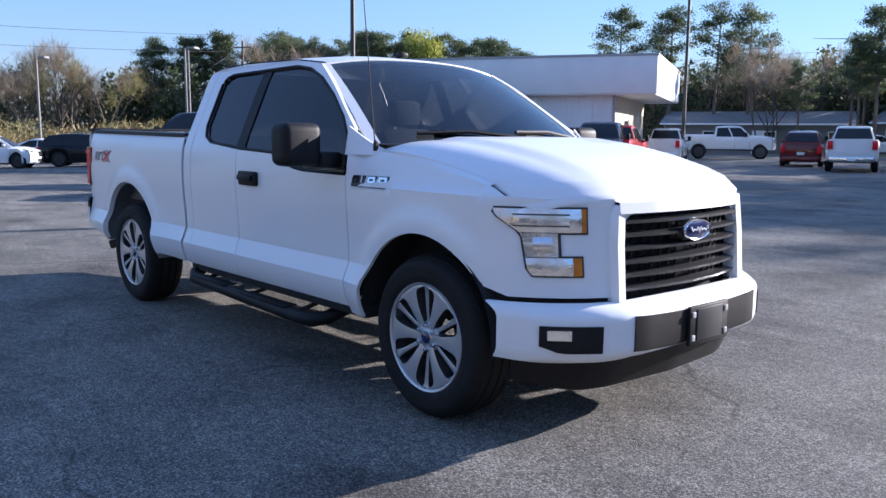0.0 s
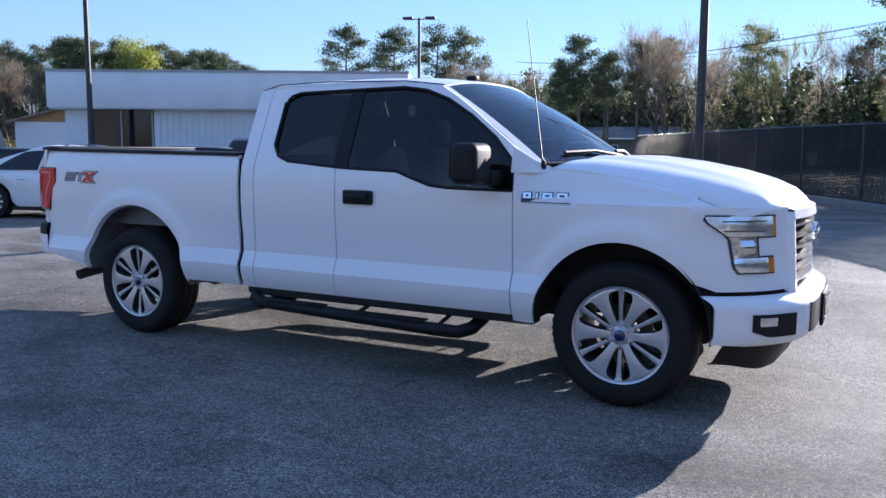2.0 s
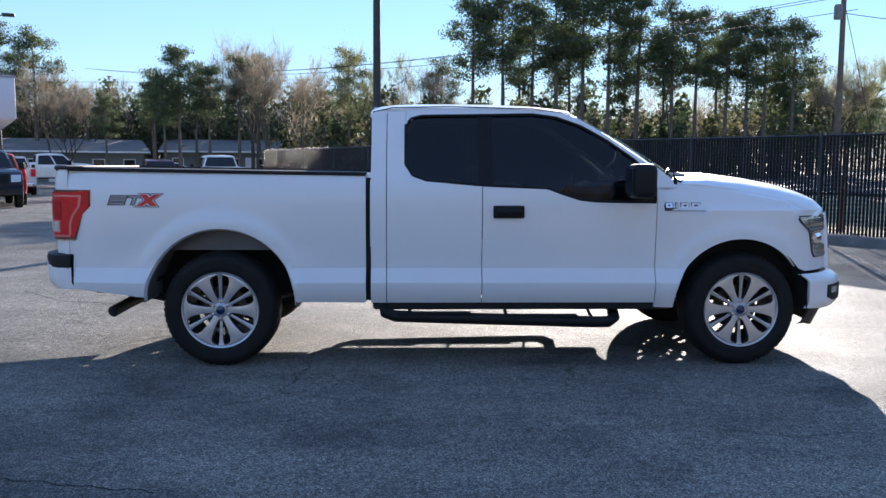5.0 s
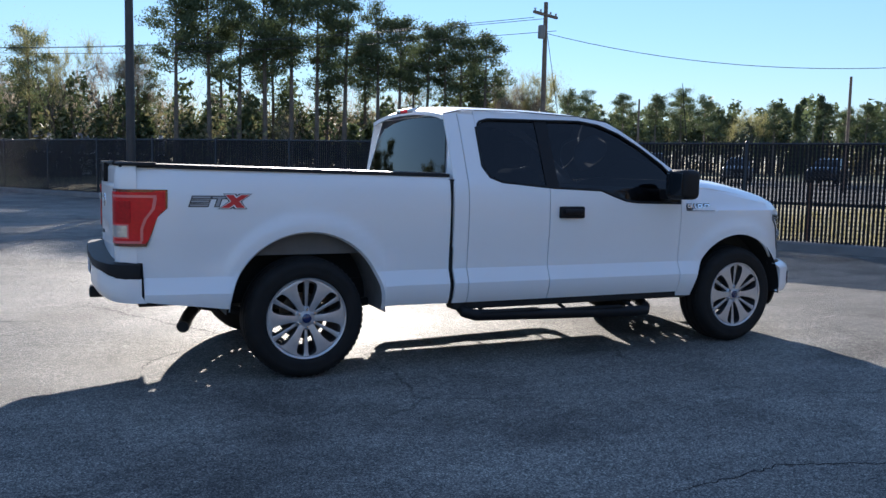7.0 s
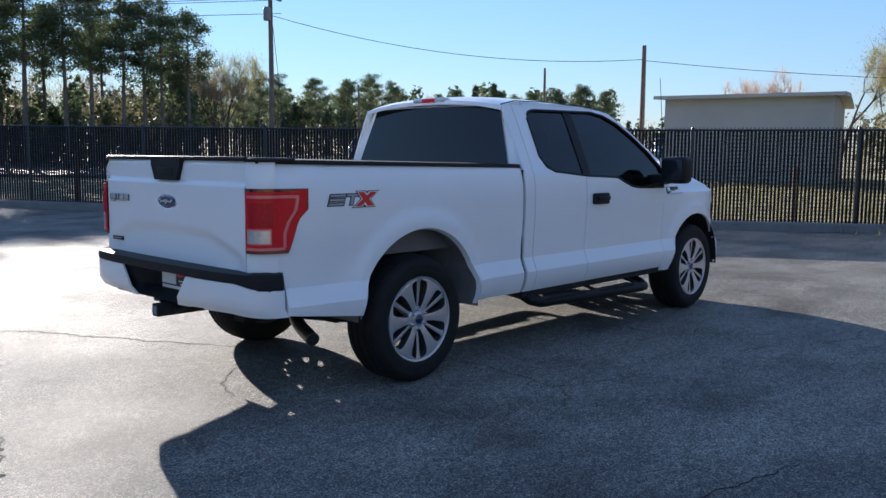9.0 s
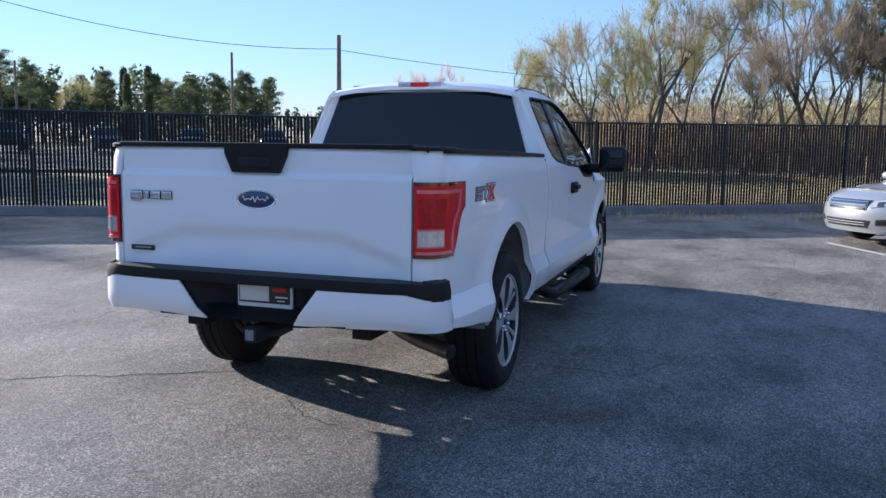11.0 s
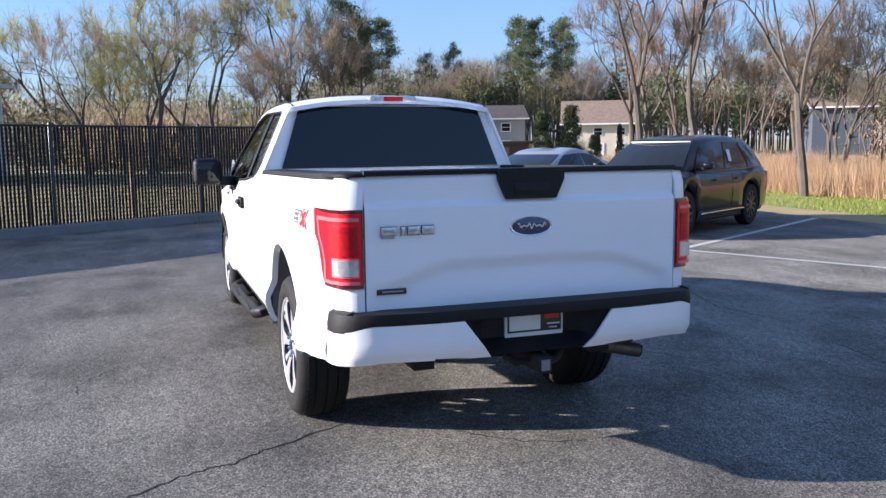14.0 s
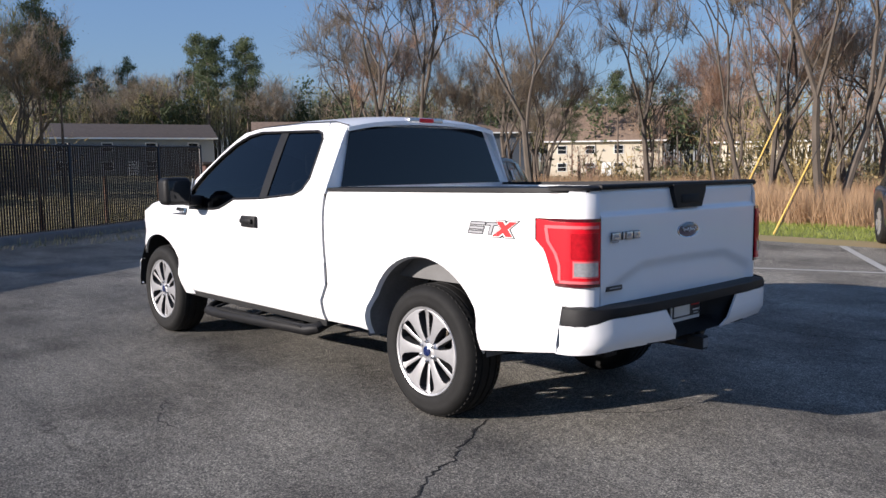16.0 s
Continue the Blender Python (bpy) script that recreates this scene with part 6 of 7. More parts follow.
    for s in (-1, 1):
        hl = front_patch("headlight", up(ob_front["lamp"], s), CLEAR if shape != "suv" else BADGE, ob, 0.012, "swept-back headlight")
        zt2 = lerp(-L / 2 + 0.12, tx, tz)
        if shape == "sedan":
            front_patch("projector", up([(0.56, 0.625), (0.64, 0.635), (0.64, 0.70), (0.56, 0.69)], s), BADGE, hl, 0.017)
            front_patch("fog_recess", up([(0.56, 0.345), (0.78, 0.36), (0.80, 0.45), (0.58, 0.43)], s), PLASTIC, ob, 0.008)
            part("taillight", boxed(-L / 2 + 0.04, -L / 2 + 0.30, s * W * 0.27, s * W * 0.455, zt2 - 0.2, zt2 - 0.06, 0.025), TAILRED, ob, "red taillight")
        else:
            part("taillight", boxed(-L / 2 - 0.002, -L / 2 + 0.16, s * W * 0.355, s * W * 0.455, zt2 - 0.42, zt2 - 0.07, 0.02), TAILRED, ob, "red taillight")
        zm = lerp(c0 - 0.3, tx, tz)
        mr = part("mirror", boxed(c0 - 0.44, c0 - 0.28, s * (W / 2 + 0.0), s * (W / 2 + 0.17), zm + 0.05, zm + (0.17 if shape != "truck" else 0.3), 0.045, seg=3), paint if shape != "truck" else PLASTIC, ob)
        part("mirror_arm", boxed(c0 - 0.42, c0 - 0.33, s * (W / 2 - 0.12), s * (W / 2 + 0.03), zm + 0.02, zm + 0.08, 0.02), PLASTIC, mr)
        for x in (0.3, -0.65):
            part("door_handle", boxed(x - 0.1, x + 0.1, s * (W / 2 - 0.012), s * (W / 2 + 0.016), zb - 0.13, zb - 0.10, 0.008), CHROME if shape == "sedan" else paint, ob)
        for x in (c0 - 0.12, (c0 + c3) / 2 + 0.12):
            part("door_seam", tubed([(x, s * (W / 2 * 0.955), zb - 0.03), (x, s * (W / 2 * 0.985), zb - 0.14), (x, s * (W / 2 * 0.998), zb - 0.28), (x, s * (W / 2 * 0.98), low + 0.12)], 0.006, 4), PLASTIC, ob)
        part("sill", boxed(rx + R, fx - R, s * (W / 2 - 0.12), s * (W / 2 - 0.035), low - 0.03, low + 0.06, 0.02), PLASTIC, ob)
    (g0, g1), (gw0, gw1), bars = ob_front["grille"], ob_front["grille_w"], ob_front["bars"]
    gl = front_patch("grille", up([(-gw0, g0), (gw0, g0), (gw1, g1), (-gw1, g1)]), PLASTIC, ob, 0.01, "dark front grille")
    for k in range(bars):
        z = g0 + (g1 - g0) * (k + 0.5) / bars
        w = gw0 + (gw1 - gw0) * (k + 0.5) / bars - 0.03
        front_patch("grille_bar", up([(-w, z - 0.011), (w, z - 0.011), (w, z + 0.011), (-w, z + 0.011)]), CHROME if shape == "sedan" else PLASTIC, gl, 0.02)
    if shape == "suv":
        for k in range(-8, 9):
            for lean in (-1, 1):
                y = 0.055 * k
                e = 0.05 * lean
                front_patch("mesh_bar", up([(y - e - 0.004, g0 + 0.02), (y - e + 0.004, g0 + 0.02), (y + e + 0.004, g1 - 0.01), (y + e - 0.004, g1 - 0.01)]), DARK, gl, 0.024)
    i0, i1, iw = ob_front["intake"]
    it = front_patch("front_intake", up([(-iw * 0.9, i0), (iw * 0.9, i0), (iw, i1), (-iw, i1)]), PLASTIC, ob, 0.008)
    for k in range(2):
        z = i0 + (i1 - i0) * (k + 1) / 3
        front_patch("intake_bar", up([(-iw * 0.85, z - 0.006), (iw * 0.85, z - 0.006), (iw * 0.85, z + 0.006), (-iw * 0.85, z + 0.006)]), ALLOYGREY if shape != "truck" else POCKET, it, 0.016)
    part("rear_bumper", boxed(-L / 2 - 0.03, -L / 2 + 0.18, -W * 0.42, W * 0.42, low + 0.02, low + 0.24, 0.05, seg=3), paint if shape != "truck" else CHROME, ob)
    part("number_plate", boxed(-L / 2 - 0.036, -L / 2 - 0.02, -0.16, 0.16, low + (0.3 if shape != "truck" else 0.06), low + (0.42 if shape != "truck" else 0.18), 0.004), PLATEWHITE, ob)
    for x in (fx, rx):
        for s in (-1, 1):
            w = new("wheel")
            w.parent = ob
            w.matrix_basis = Matrix.Translation((x, s * (W / 2 - 0.015), hub)) @ (Matrix.Identity(4) if s > 0 else Matrix.Rotation(math.pi, 4, "Z"))
            key = (shape, wr2, "tyre")
            if key not in car_meshes:
                t = part("tyre", lathe(bmesh.new(), [(wr2 * 0.64, -0.22), (wr2 * 0.9, -0.225), (wr2, -0.19), (wr2, -0.04), (wr2 * 0.95, -0.005), (wr2 * 0.8, 0.006), (wr2 * 0.66, 0.0)], 32), RUBBER, w)
                car_meshes[key] = t.data
                bm = lathe(bmesh.new(), [(wr2 * 0.66, -0.002), (wr2 * 0.63, 0.0), (wr2 * 0.6, -0.04), (wr2 * 0.56, -0.1), (0, -0.1)], 32)
                car_meshes[key[:2] + ("rim",)] = bm
                bm2 = bmesh.new()
                for k in range(10):
                    a = 2 * math.pi * k / 10
                    prism(bm2, [(wr2 * 0.12 * math.cos(a - 0.35), wr2 * 0.12 * math.sin(a - 0.35)), (wr2 * 0.63 * math.cos(a - 0.1), wr2 * 0.63 * math.sin(a - 0.1)), (wr2 * 0.63 * math.cos(a + 0.1), wr2 * 0.63 * math.sin(a + 0.1)), (wr2 * 0.12 * math.cos(a + 0.35), wr2 * 0.12 * math.sin(a + 0.35))], lambda u, v, dd: (u, dd, v), -0.04, -0.006)
                lathe(bm2, [(0, 0.0), (wr2 * 0.13, -0.003), (wr2 * 0.14, -0.04)], 16)
                r = part("rim", bm, POCKET, w)
                sp = part("spokes", bm2, wheel_mat or ALLOY, r)
                car_meshes[key[:2] + ("rim",)] = r.data
                car_meshes[key[:2] + ("spokes",)] = sp.data
            else:
                for nm in ("tyre", "rim"):
                    o = new(nm, car_meshes[key[:2] + (nm,)])
                    o.parent = w
                sp = new("spokes", car_meshes[key[:2] + ("spokes",)])
                sp.parent = o
                if wheel_mat is not None:
                    sp.material_slots[0].link = "OBJECT"
                    sp.material_slots[0].material = wheel_mat
    return ob


car_meshes = {}


def spot(x, y, deg, sunk=0.0):
    return Matrix.Translation((x, y, gz(x, y) - sunk)) @ Matrix.Rotation(radians(deg), 4, "Z")


H120 = 120.0
hx, hy = math.cos(radians(H120)), math.sin(radians(H120))


def nosed(fx, fy, shape, deg):
    """A pose from the place of the front axle."""
    d = SHAPES[shape]
    k = d["L"] / 2 - d["fo"]
    return spot(fx - math.cos(radians(deg)) * k, fy - math.sin(radians(deg)) * k, deg)


build_car("sedan", "silver four-door sedan parked nose out", "sedan", P_SILVER, nosed(9.83, -4.7, "sedan", H120), "cars in the stalls")
sv = build_car("suv", "glossy black crossover suv with chrome grille edge", "suv", P_BLACK, nosed(7.44, -6.07, "suv", H120), "cars in the stalls", wheel_mat=BADGE)


def suv_front(y, z, d=0.0):
    x = lerp(z, SHAPES["suv"]["nose"][0], SHAPES["suv"]["nose"][1])
    return (x - 0.42 * min(1.0, abs(y) / 0.95) ** 2.5 * ease(1.11, 2.41, x) + d, y, z)


for s in (-1, 1):
    part("light_strip", tubed([suv_front(s * y, z, 0.022) for y, z in ((0.62, 0.80), (0.74, 0.88), (0.89, 0.945))], [0.016, 0.032, 0.016], 6), PLATEWHITE, sv, "white running light strip")
    part("light_strip", tubed([suv_front(s * y, z, 0.02) for y, z in ((0.80, 0.86), (0.785, 0.76), (0.78, 0.70))], [0.034, 0.028, 0.016], 6), PLATEWHITE, sv, "white running light strip")
    part("lamp_trim", tubed([suv_front(s * y, z, 0.02) for y, z in ((0.62, 0.54), (0.64, 0.47), (0.77, 0.455), (0.79, 0.60))], [0.008, 0.01, 0.012, 0.02], 6), CHROME, sv)
    part("sill_trim", boxed(-0.95, 0.95, s * 0.93, s * 0.965, 0.34, 0.365, 0.005), CHROME, sv)
gf = [(-0.56, 0.87), (-0.25, 0.875), (0.25, 0.875), (0.56, 0.87), (0.47, 0.70), (0.36, 0.61), (0.0, 0.565), (-0.36, 0.61), (-0.47, 0.70), (-0.56, 0.87)]
part("grille_frame", tubed([suv_front(y, z, 0.02) for y, z in gf], 0.017, 6), CHROME, sv)
part("grille_emblem", boxed(2.40, 2.43, -0.075, 0.075, 0.775, 0.84, 0.01), PLATEWHITE, sv)
part("lower_trim", tubed([suv_front(y, 0.335, 0.012) for y in np.linspace(-0.8, 0.8, 13)], 0.02, 6), POCKET, sv)
part("sun_strip", tubed([(0.52 + 0.13 * (1 - (y / 0.56) ** 2), y, 1.555) for y in np.linspace(-0.55, 0.55, 9)], 0.013, 6), PLATEWHITE, sv)
part("window_sticker", boxed(-0.62, -0.48, 0.832, 0.838, 1.2, 1.42, 0.001, m=Matrix.Translation((0, 0.832, 1.2)) @ Matrix.Rotation(radians(17), 4, "X") @ Matrix.Translation((0, -0.832, -1.2))), PLATEWHITE, sv)
build_car("suv", "dark green off-road vehicle with wide tyres", "suv", P_NAVY, nosed(0.05, -10.2, "suv", H120), "cars in the stalls", lift=0.06, scale=0.93)
build_car("sedan", "white sedan standing behind the truck", "sedan", P_WHITE, spot(-9.95, 6.35, 18), "cars on the lot")
build_car("pickup_truck", "black lifted pickup truck with big tyres", "truck", P_BLACK, spot(-15.6, 7.4, 212), "cars on the lot", lift=0.12, wheel_mat=POCKET)
build_car("suv", "dark blue suv with pale rear window", "suv", P_NAVY, spot(-18.6, 12.4, 212), "cars on the lot")
build_car("sedan", "dark grey sedan by the showroom window", "sedan", P_GREY, spot(-22.0, 16.0, 208), "cars by the building")
build_car("suv", "silver grey suv in front of the building", "suv", P_SILVER, spot(-18.6, 17.6, 212), "cars by the building")
build_car("pickup_truck", "grey pickup truck facing the lot", "truck", P_GREY, spot(-17.5, 20.4, -60), "cars by the building")
build_car("sedan", "silver sedan in front of the white wall", "sedan", P_SILVER, spot(-15.2, 20.6, -60), "cars by the building")
build_car("pickup_truck", "dark pickup truck beside the white wall", "truck", P_NAVY, spot(-13.4, 22.4, -60), "cars by the building")
build_car("pickup_truck", "red crew cab pickup truck", "truck", P_RED, spot(-19.0 + 5.2, 29.3 - 5.4, 118), "cars by the building", scale=0.95)
build_car("pickup_truck", "silver white pickup truck seen from behind", "truck", P_WHITE, spot(-17.4, 32.8, 118), "cars by the building", scale=0.93)
build_car("pickup_truck", "white crew cab pickup with large black wheels", "truck", P_WHITE, spot(-20.5, 44.0, 30), "cars on the lot", lift=0.15, wheel_mat=POCKET, scale=0.98)
build_car("suv", "dark red suv parked by the fence", "suv", P_MAROON, spot(-11.2, 34.6, 112), "cars by the fence", scale=0.96)
build_car("pickup_truck", "silver pickup truck with red taillights", "truck", P_WHITE, spot(-7.2, 30.2, 112), "cars by the fence", scale=0.9)
build_car("sedan", "white sedan far across the lot", "sedan", P_WHITE, spot(-17, 58, 20), "cars on the lot")
build_car("suv", "white suv at the edge of the lot", "suv", P_WHITE, spot(-38.4, 6.8, 62), "cars at the lot's edge", scale=0.98)
build_car("suv", "black crossover at the edge of the lot", "suv", P_BLACK, spot(-37.2, 11.2, 62), "cars at the lot's edge")
build_car("sedan", "dark sedan at the edge of the lot", "sedan", P_NAVY, spot(-41.5, 14.5, 62), "cars at the lot's edge")
build_car("sedan", "white sedan behind the parked suv", "sedan", P_WHITE, spot(-46, 11.5, 62), "cars at the lot's edge")
for k, (x, y, sh, p, lab) in enumerate(((43.3, 31.9, "suv", P_NAVY, "dark suv parked beyond the fence"), (46.3, 27.6, "suv", P_BLACK, "black suv parked beyond the fence"), (48.9, 23.6, "truck", P_GREY, "grey pickup parked beyond the fence"), (51.3, 19.4, "suv", P_BLACK, "black suv parked beyond the fence"), (40.4, 36.8, "suv", P_GREY, "grey suv parked beyond the fence"), (36.7, 41.1, "truck", P_NAVY, "dark pickup parked beyond the fence"))):
    build_car("suv" if sh == "suv" else "pickup_truck", lab, sh, p, Matrix.Translation((0, 0, 0.12)) @ spot(x, y, 210 + 4 * k), "cars beyond the fence")

# ---- buildings ----
def window_unit(name, parent, m, w, h, material=None, frame_mat=None):
    f = part(name, boxed(-w / 2, w / 2, -0.03, 0.05, 0, h, m=m), frame_mat or SIDING, parent)
    part("pane", boxed(-w / 2 + 0.06, w / 2 - 0.06, 0.05, 0.06, 0.06, h / 2 - 0.02, m=m), material or WINDOWDARK, f)
    part("pane", boxed(-w / 2 + 0.06, w / 2 - 0.06, 0.05, 0.06, h / 2 + 0.02, h - 0.06, m=m), material or WINDOWDARK, f)


def dealership():
    ob = thing("dealership_building", "low white metal-clad dealership building with deep roof band", "building")
    a = math.atan2(-0.473, -0.881)
    m = Matrix.Translation((-14.7, 27.8, gz(-14.7, 27.8))) @ Matrix.Rotation(a, 4, "Z")
    # x along the front, +y toward the lot, so the front face is at y = 0
    part("roof_band", boxed(0, 16.6, -11.5, 0, 3.25, 4.9, 0.02, m=m), SIDING, ob, "smooth white roof band")
    part("band_edge", boxed(-0.03, 16.63, -11.53, 0.03, 4.87, 4.98, m=m), PLATEGREY, ob)
    part("soffit", boxed(0.05, 16.5, -11.4, -0.05, 3.2, 3.245, m=m), SIDING, ob)
    part("wall_front", boxed(1.9, 11.9, -11.0, -0.6, -0.3, 3.22, m=m), SIDING, ob, "white ribbed metal wall")
    for k in range(33):
        part("rib", boxed(2.0 + 0.3 * k, 2.07 + 0.3 * k, -0.6, -0.555, -0.2, 3.2, m=m), SIDING, ob)
    part("corner_trim", boxed(1.85, 1.98, -0.62, -0.53, -0.2, 3.21, m=m), PLATEGREY, ob)
    part("side_wall", boxed(1.86, 1.9, -11.0, -0.62, -0.2, 3.21, m=m), CREAM, ob)
    d = part("side_door", boxed(1.82, 1.862, -4.6, -3.6, -0.2, 2.1, m=m), WINDOWDARK, ob)
    part("door_frame", boxed(1.80, 1.84, -4.7, -4.6, -0.2, 2.2, m=m), PLATEGREY, d)
    part("showroom_wall", boxed(14.9, 16.0, -11.0, -0.5, -0.3, 3.22, m=m), SIDING, ob)
    part("showroom_back", boxed(11.9, 14.9, -5.0, -4.8, -0.3, 3.22, m=m), BRICK, ob)
    sw = part("showroom_window", boxed(11.92, 14.88, -0.72, -0.68, 0.0, 3.2, m=m), WINDOWDARK, ob, "dark showroom glass")
    for x in (11.95, 13.4, 14.8):
        part("mullion", boxed(x, x + 0.07, -0.7, -0.6, 0, 3.2, m=m), PLATEGREY, sw)
    part("far_wall", boxed(16.0, 16.2, -11, -1.5, -0.3, 3.22, m=m), SIDING, ob)
    for k in range(3):
        part("rooftop_pipe", tubed([m @ Vector((5 + 3 * k, -6, 4.9)), m @ Vector((5 + 3 * k, -6, 5.2))], 0.08, 8), PLATEGREY, ob)


dealership()


def house(name, label, p, q, depth, eave, ridge, wall, roof, floors=2, n=5, base=-0.3, gable=None):
    """A long gabled house; p to q is its front's foot, the house lies on the side away from the lot."""
    p, q = Vector((*p, 0)), Vector((*q, 0))
    L = (q - p).length
    z0 = (gz(p.x, p.y) + gz(q.x, q.y)) / 2
    a = math.atan2(q.y - p.y, q.x - p.x)
    m = Matrix.Translation((p.x, p.y, z0)) @ Matrix.Rotation(a, 4, "Z")
    ob = thing(name, label, "house", "houses beyond the lot")
    part("wall", boxed(0, L, 0, depth, base, eave, m=m), wall, ob)
    bm = bmesh.new()
    prism(bm, [(-0.45, eave - 0.12), (depth / 2, ridge), (depth + 0.45, eave - 0.12), (depth + 0.45, eave + 0.02), (depth / 2, ridge + 0.16), (-0.45, eave + 0.02)], lambda u, v, d: m @ Vector((d, u, v)), -0.4, L + 0.4)
    part("roof", bm, roof, ob)
    for x in (0.02, L - 0.06):
        part("gable", prism(bmesh.new(), [(0, eave), (depth / 2, ridge), (depth, eave)], lambda u, v, d: m @ Vector((d, u, v)), x, x + 0.04), gable or wall, ob)
    part("gutter", boxed(-0.4, L + 0.4, -0.52, -0.44, eave - 0.12, eave + 0.02, m=m), PLATEWHITE, ob)
    for f in range(floors):
        h = 0.5 * eave / floors
        for k in range(n):
            x = L * (k + 0.5) / n
            z = eave / floors * f + 0.25 * eave / floors
            mm = m @ Matrix.Translation((x, 0, z)) @ Matrix.Rotation(math.pi, 4, "Z")
            window_unit("window", ob, mm, min(1.0, L / n * 0.4), h, frame_mat=PLATEWHITE)
    if n:
        part("door", boxed(L * 0.52 - 0.45, L * 0.52 + 0.45, -0.05, 0.02, 0, 2.0 * eave / floors / 2.6, m=m), PLATEWHITE, ob)
    return ob


house("house", "long pale two-storey house with brown shingle roof", (78.3, -20.2), (73.3, -35.2), 9, 3.6, 5.0, GREYSIDING, ROOFDARK, 2, 4)
house("house", "white house with low brown gabled roof", (66.3, -36.0), (63.2, -41.5), 8, 3.0, 5.2, CREAM, BROWNROOF, 2, 3)
house("house", "cream two-storey apartment house with brown roof", (54.6, -64.5), (45.2, -71.8), 9, 3.7, 7.4, CREAM, BROWNROOF, 2, 4)
house("house", "cream house partly hidden by bare trees", (38.0, -70.5), (29.0, -74.0), 9, 3.5, 5.8, CREAM, BROWNROOF, 2, 4)
# the wall's dark blue grey holds the shade on this end
house("house", "windowless house end with shade put into its blue grey wall, brown roof", (59.6, -59.4), (56.5, -63.8), 7, 4.6, 5.7, mat("shaded_siding", (0.075, 0.09, 0.115), 0.7), BROWNROOF, 2, 0)
house("warehouse", "plain cream metal warehouse with flat roof edge", (39.7, 9.0), (38.0, 15.4), 9, 3.45, 3.6, BEIGE, BEIGE, 1, 0)
house("house", "low grey-roofed building behind trees", (-33.0, 56.0), (-20.5, 62.0), 8, 2.4, 3.3, DULLWALL, GREYROOF, 1, 6)
house("house", "low pale building under trees", (-19.5, 64), (-6.0, 66), 8, 2.3, 3.2, DULLWALL, GREYROOF, 1, 6)
house("house", "low dark-roofed shed behind the fence", (-5, 58), (5.0, 57), 8, 1.6, 2.9, DULLWALL, GREYROOF, 1, 4)
house("small_building", "small white building with tan wooden gable", (-36.4, 32.4), (-44.3, 38.5), 7.6, 3.25, 4.4, SIDING, BROWNROOF, 1, 0, gable=mat("gable_boards", (0.36, 0.22, 0.1), 0.8, var=0.2, scale=2))
shed = thing("storage_shed", "dark red-brown wooden storage shed with flat roof", "shed", m=Matrix.Translation((21.7, -9.75, gz(21.7, -9.75))) @ Matrix.Rotation(radians(-104), 4, "Z"))
shed_brown = mat("shed_brown", (0.085, 0.045, 0.036), 0.85, var=0.25, scale=4)
part("wall", boxed(-1.1, 1.1, 0, 1.6, -0.2, 1.4), shed_brown, shed)
for k in range(8):
    part("board", boxed(-1.13, -1.1, 0.02 + 0.2 * k, 0.2 + 0.2 * k, -0.2, 1.38, 0.004), shed_brown, shed)
part("roof", boxed(-1.25, 1.25, -0.1, 1.7, 1.4, 1.5, 0.02), ROOFDARK, shed)
part("door", boxed(-0.4, 0.4, -0.03, 0.02, 0, 1.3), RUST, shed)
bol = part("bollard", tubed([(18.2, -7.3, gz(18.2, -7.3)), (18.2, -7.3, 1.35), (18.2, -7.3, 1.42)], [0.09, 0.09, 0.05], 12), YELLOW)
tagged(bol, "yellow painted steel bollard by the fence corner", "bollard")


# ---- grass ----
def grass(name, label, xr, yr, n, h, spread, material, seed):
    """Blades in one object."""
    rng = random.Random(seed)
    v, f = [], []
    for k in range(n):
        x, y = rng.uniform(*xr), rng.uniform(*yr)
        z = gz(x, y) - 0.05
        hh = h * rng.uniform(0.5, 1.15) * (0.75 + 0.4 * noise.noise(Vector((x * 0.4, y * 0.4, 3))))
        a = rng.uniform(0, 6.28)
        w = spread * rng.uniform(0.6, 1.3)
        lx, ly = rng.gauss(0, 0.22) * hh, rng.gauss(0, 0.22) * hh
        i = len(v)
        v += [(x - w * math.cos(a), y - w * math.sin(a), z), (x + w * math.cos(a), y + w * math.sin(a), z), (x + lx, y + ly, z + hh)]
        f.append((i, i + 1, i + 2))
    me = bpy.data.meshes.new(name)
    me.from_pydata(v, [], f)
    me.materials.append(material)
    return tagged(new(name, me), label, "grass", kind="stuff")


grass("tall_grass", "tall dry tan grass beyond the verge", (-14, 28), (-26, -16.0), 190000, 1.25, 0.008, DRYGRASS, 1)
grass("green_grass", "short bright green grass on the verge", (-22, 19), (-16.4, -12.5), 60000, 0.15, 0.010, GREENGRASS, 2)
grass("field_grass", "short brown field grass beyond the fence", (13, 34), (-7, 12), 26000, 0.22, 0.014, FIELDGRASS, 3)
grass("weeds", "tan weeds at the lot's far edge", (-60, -46), (2, 40), 12000, 1.3, 0.05, DRYGRASS, 4)


# ---- trees, by kind ----

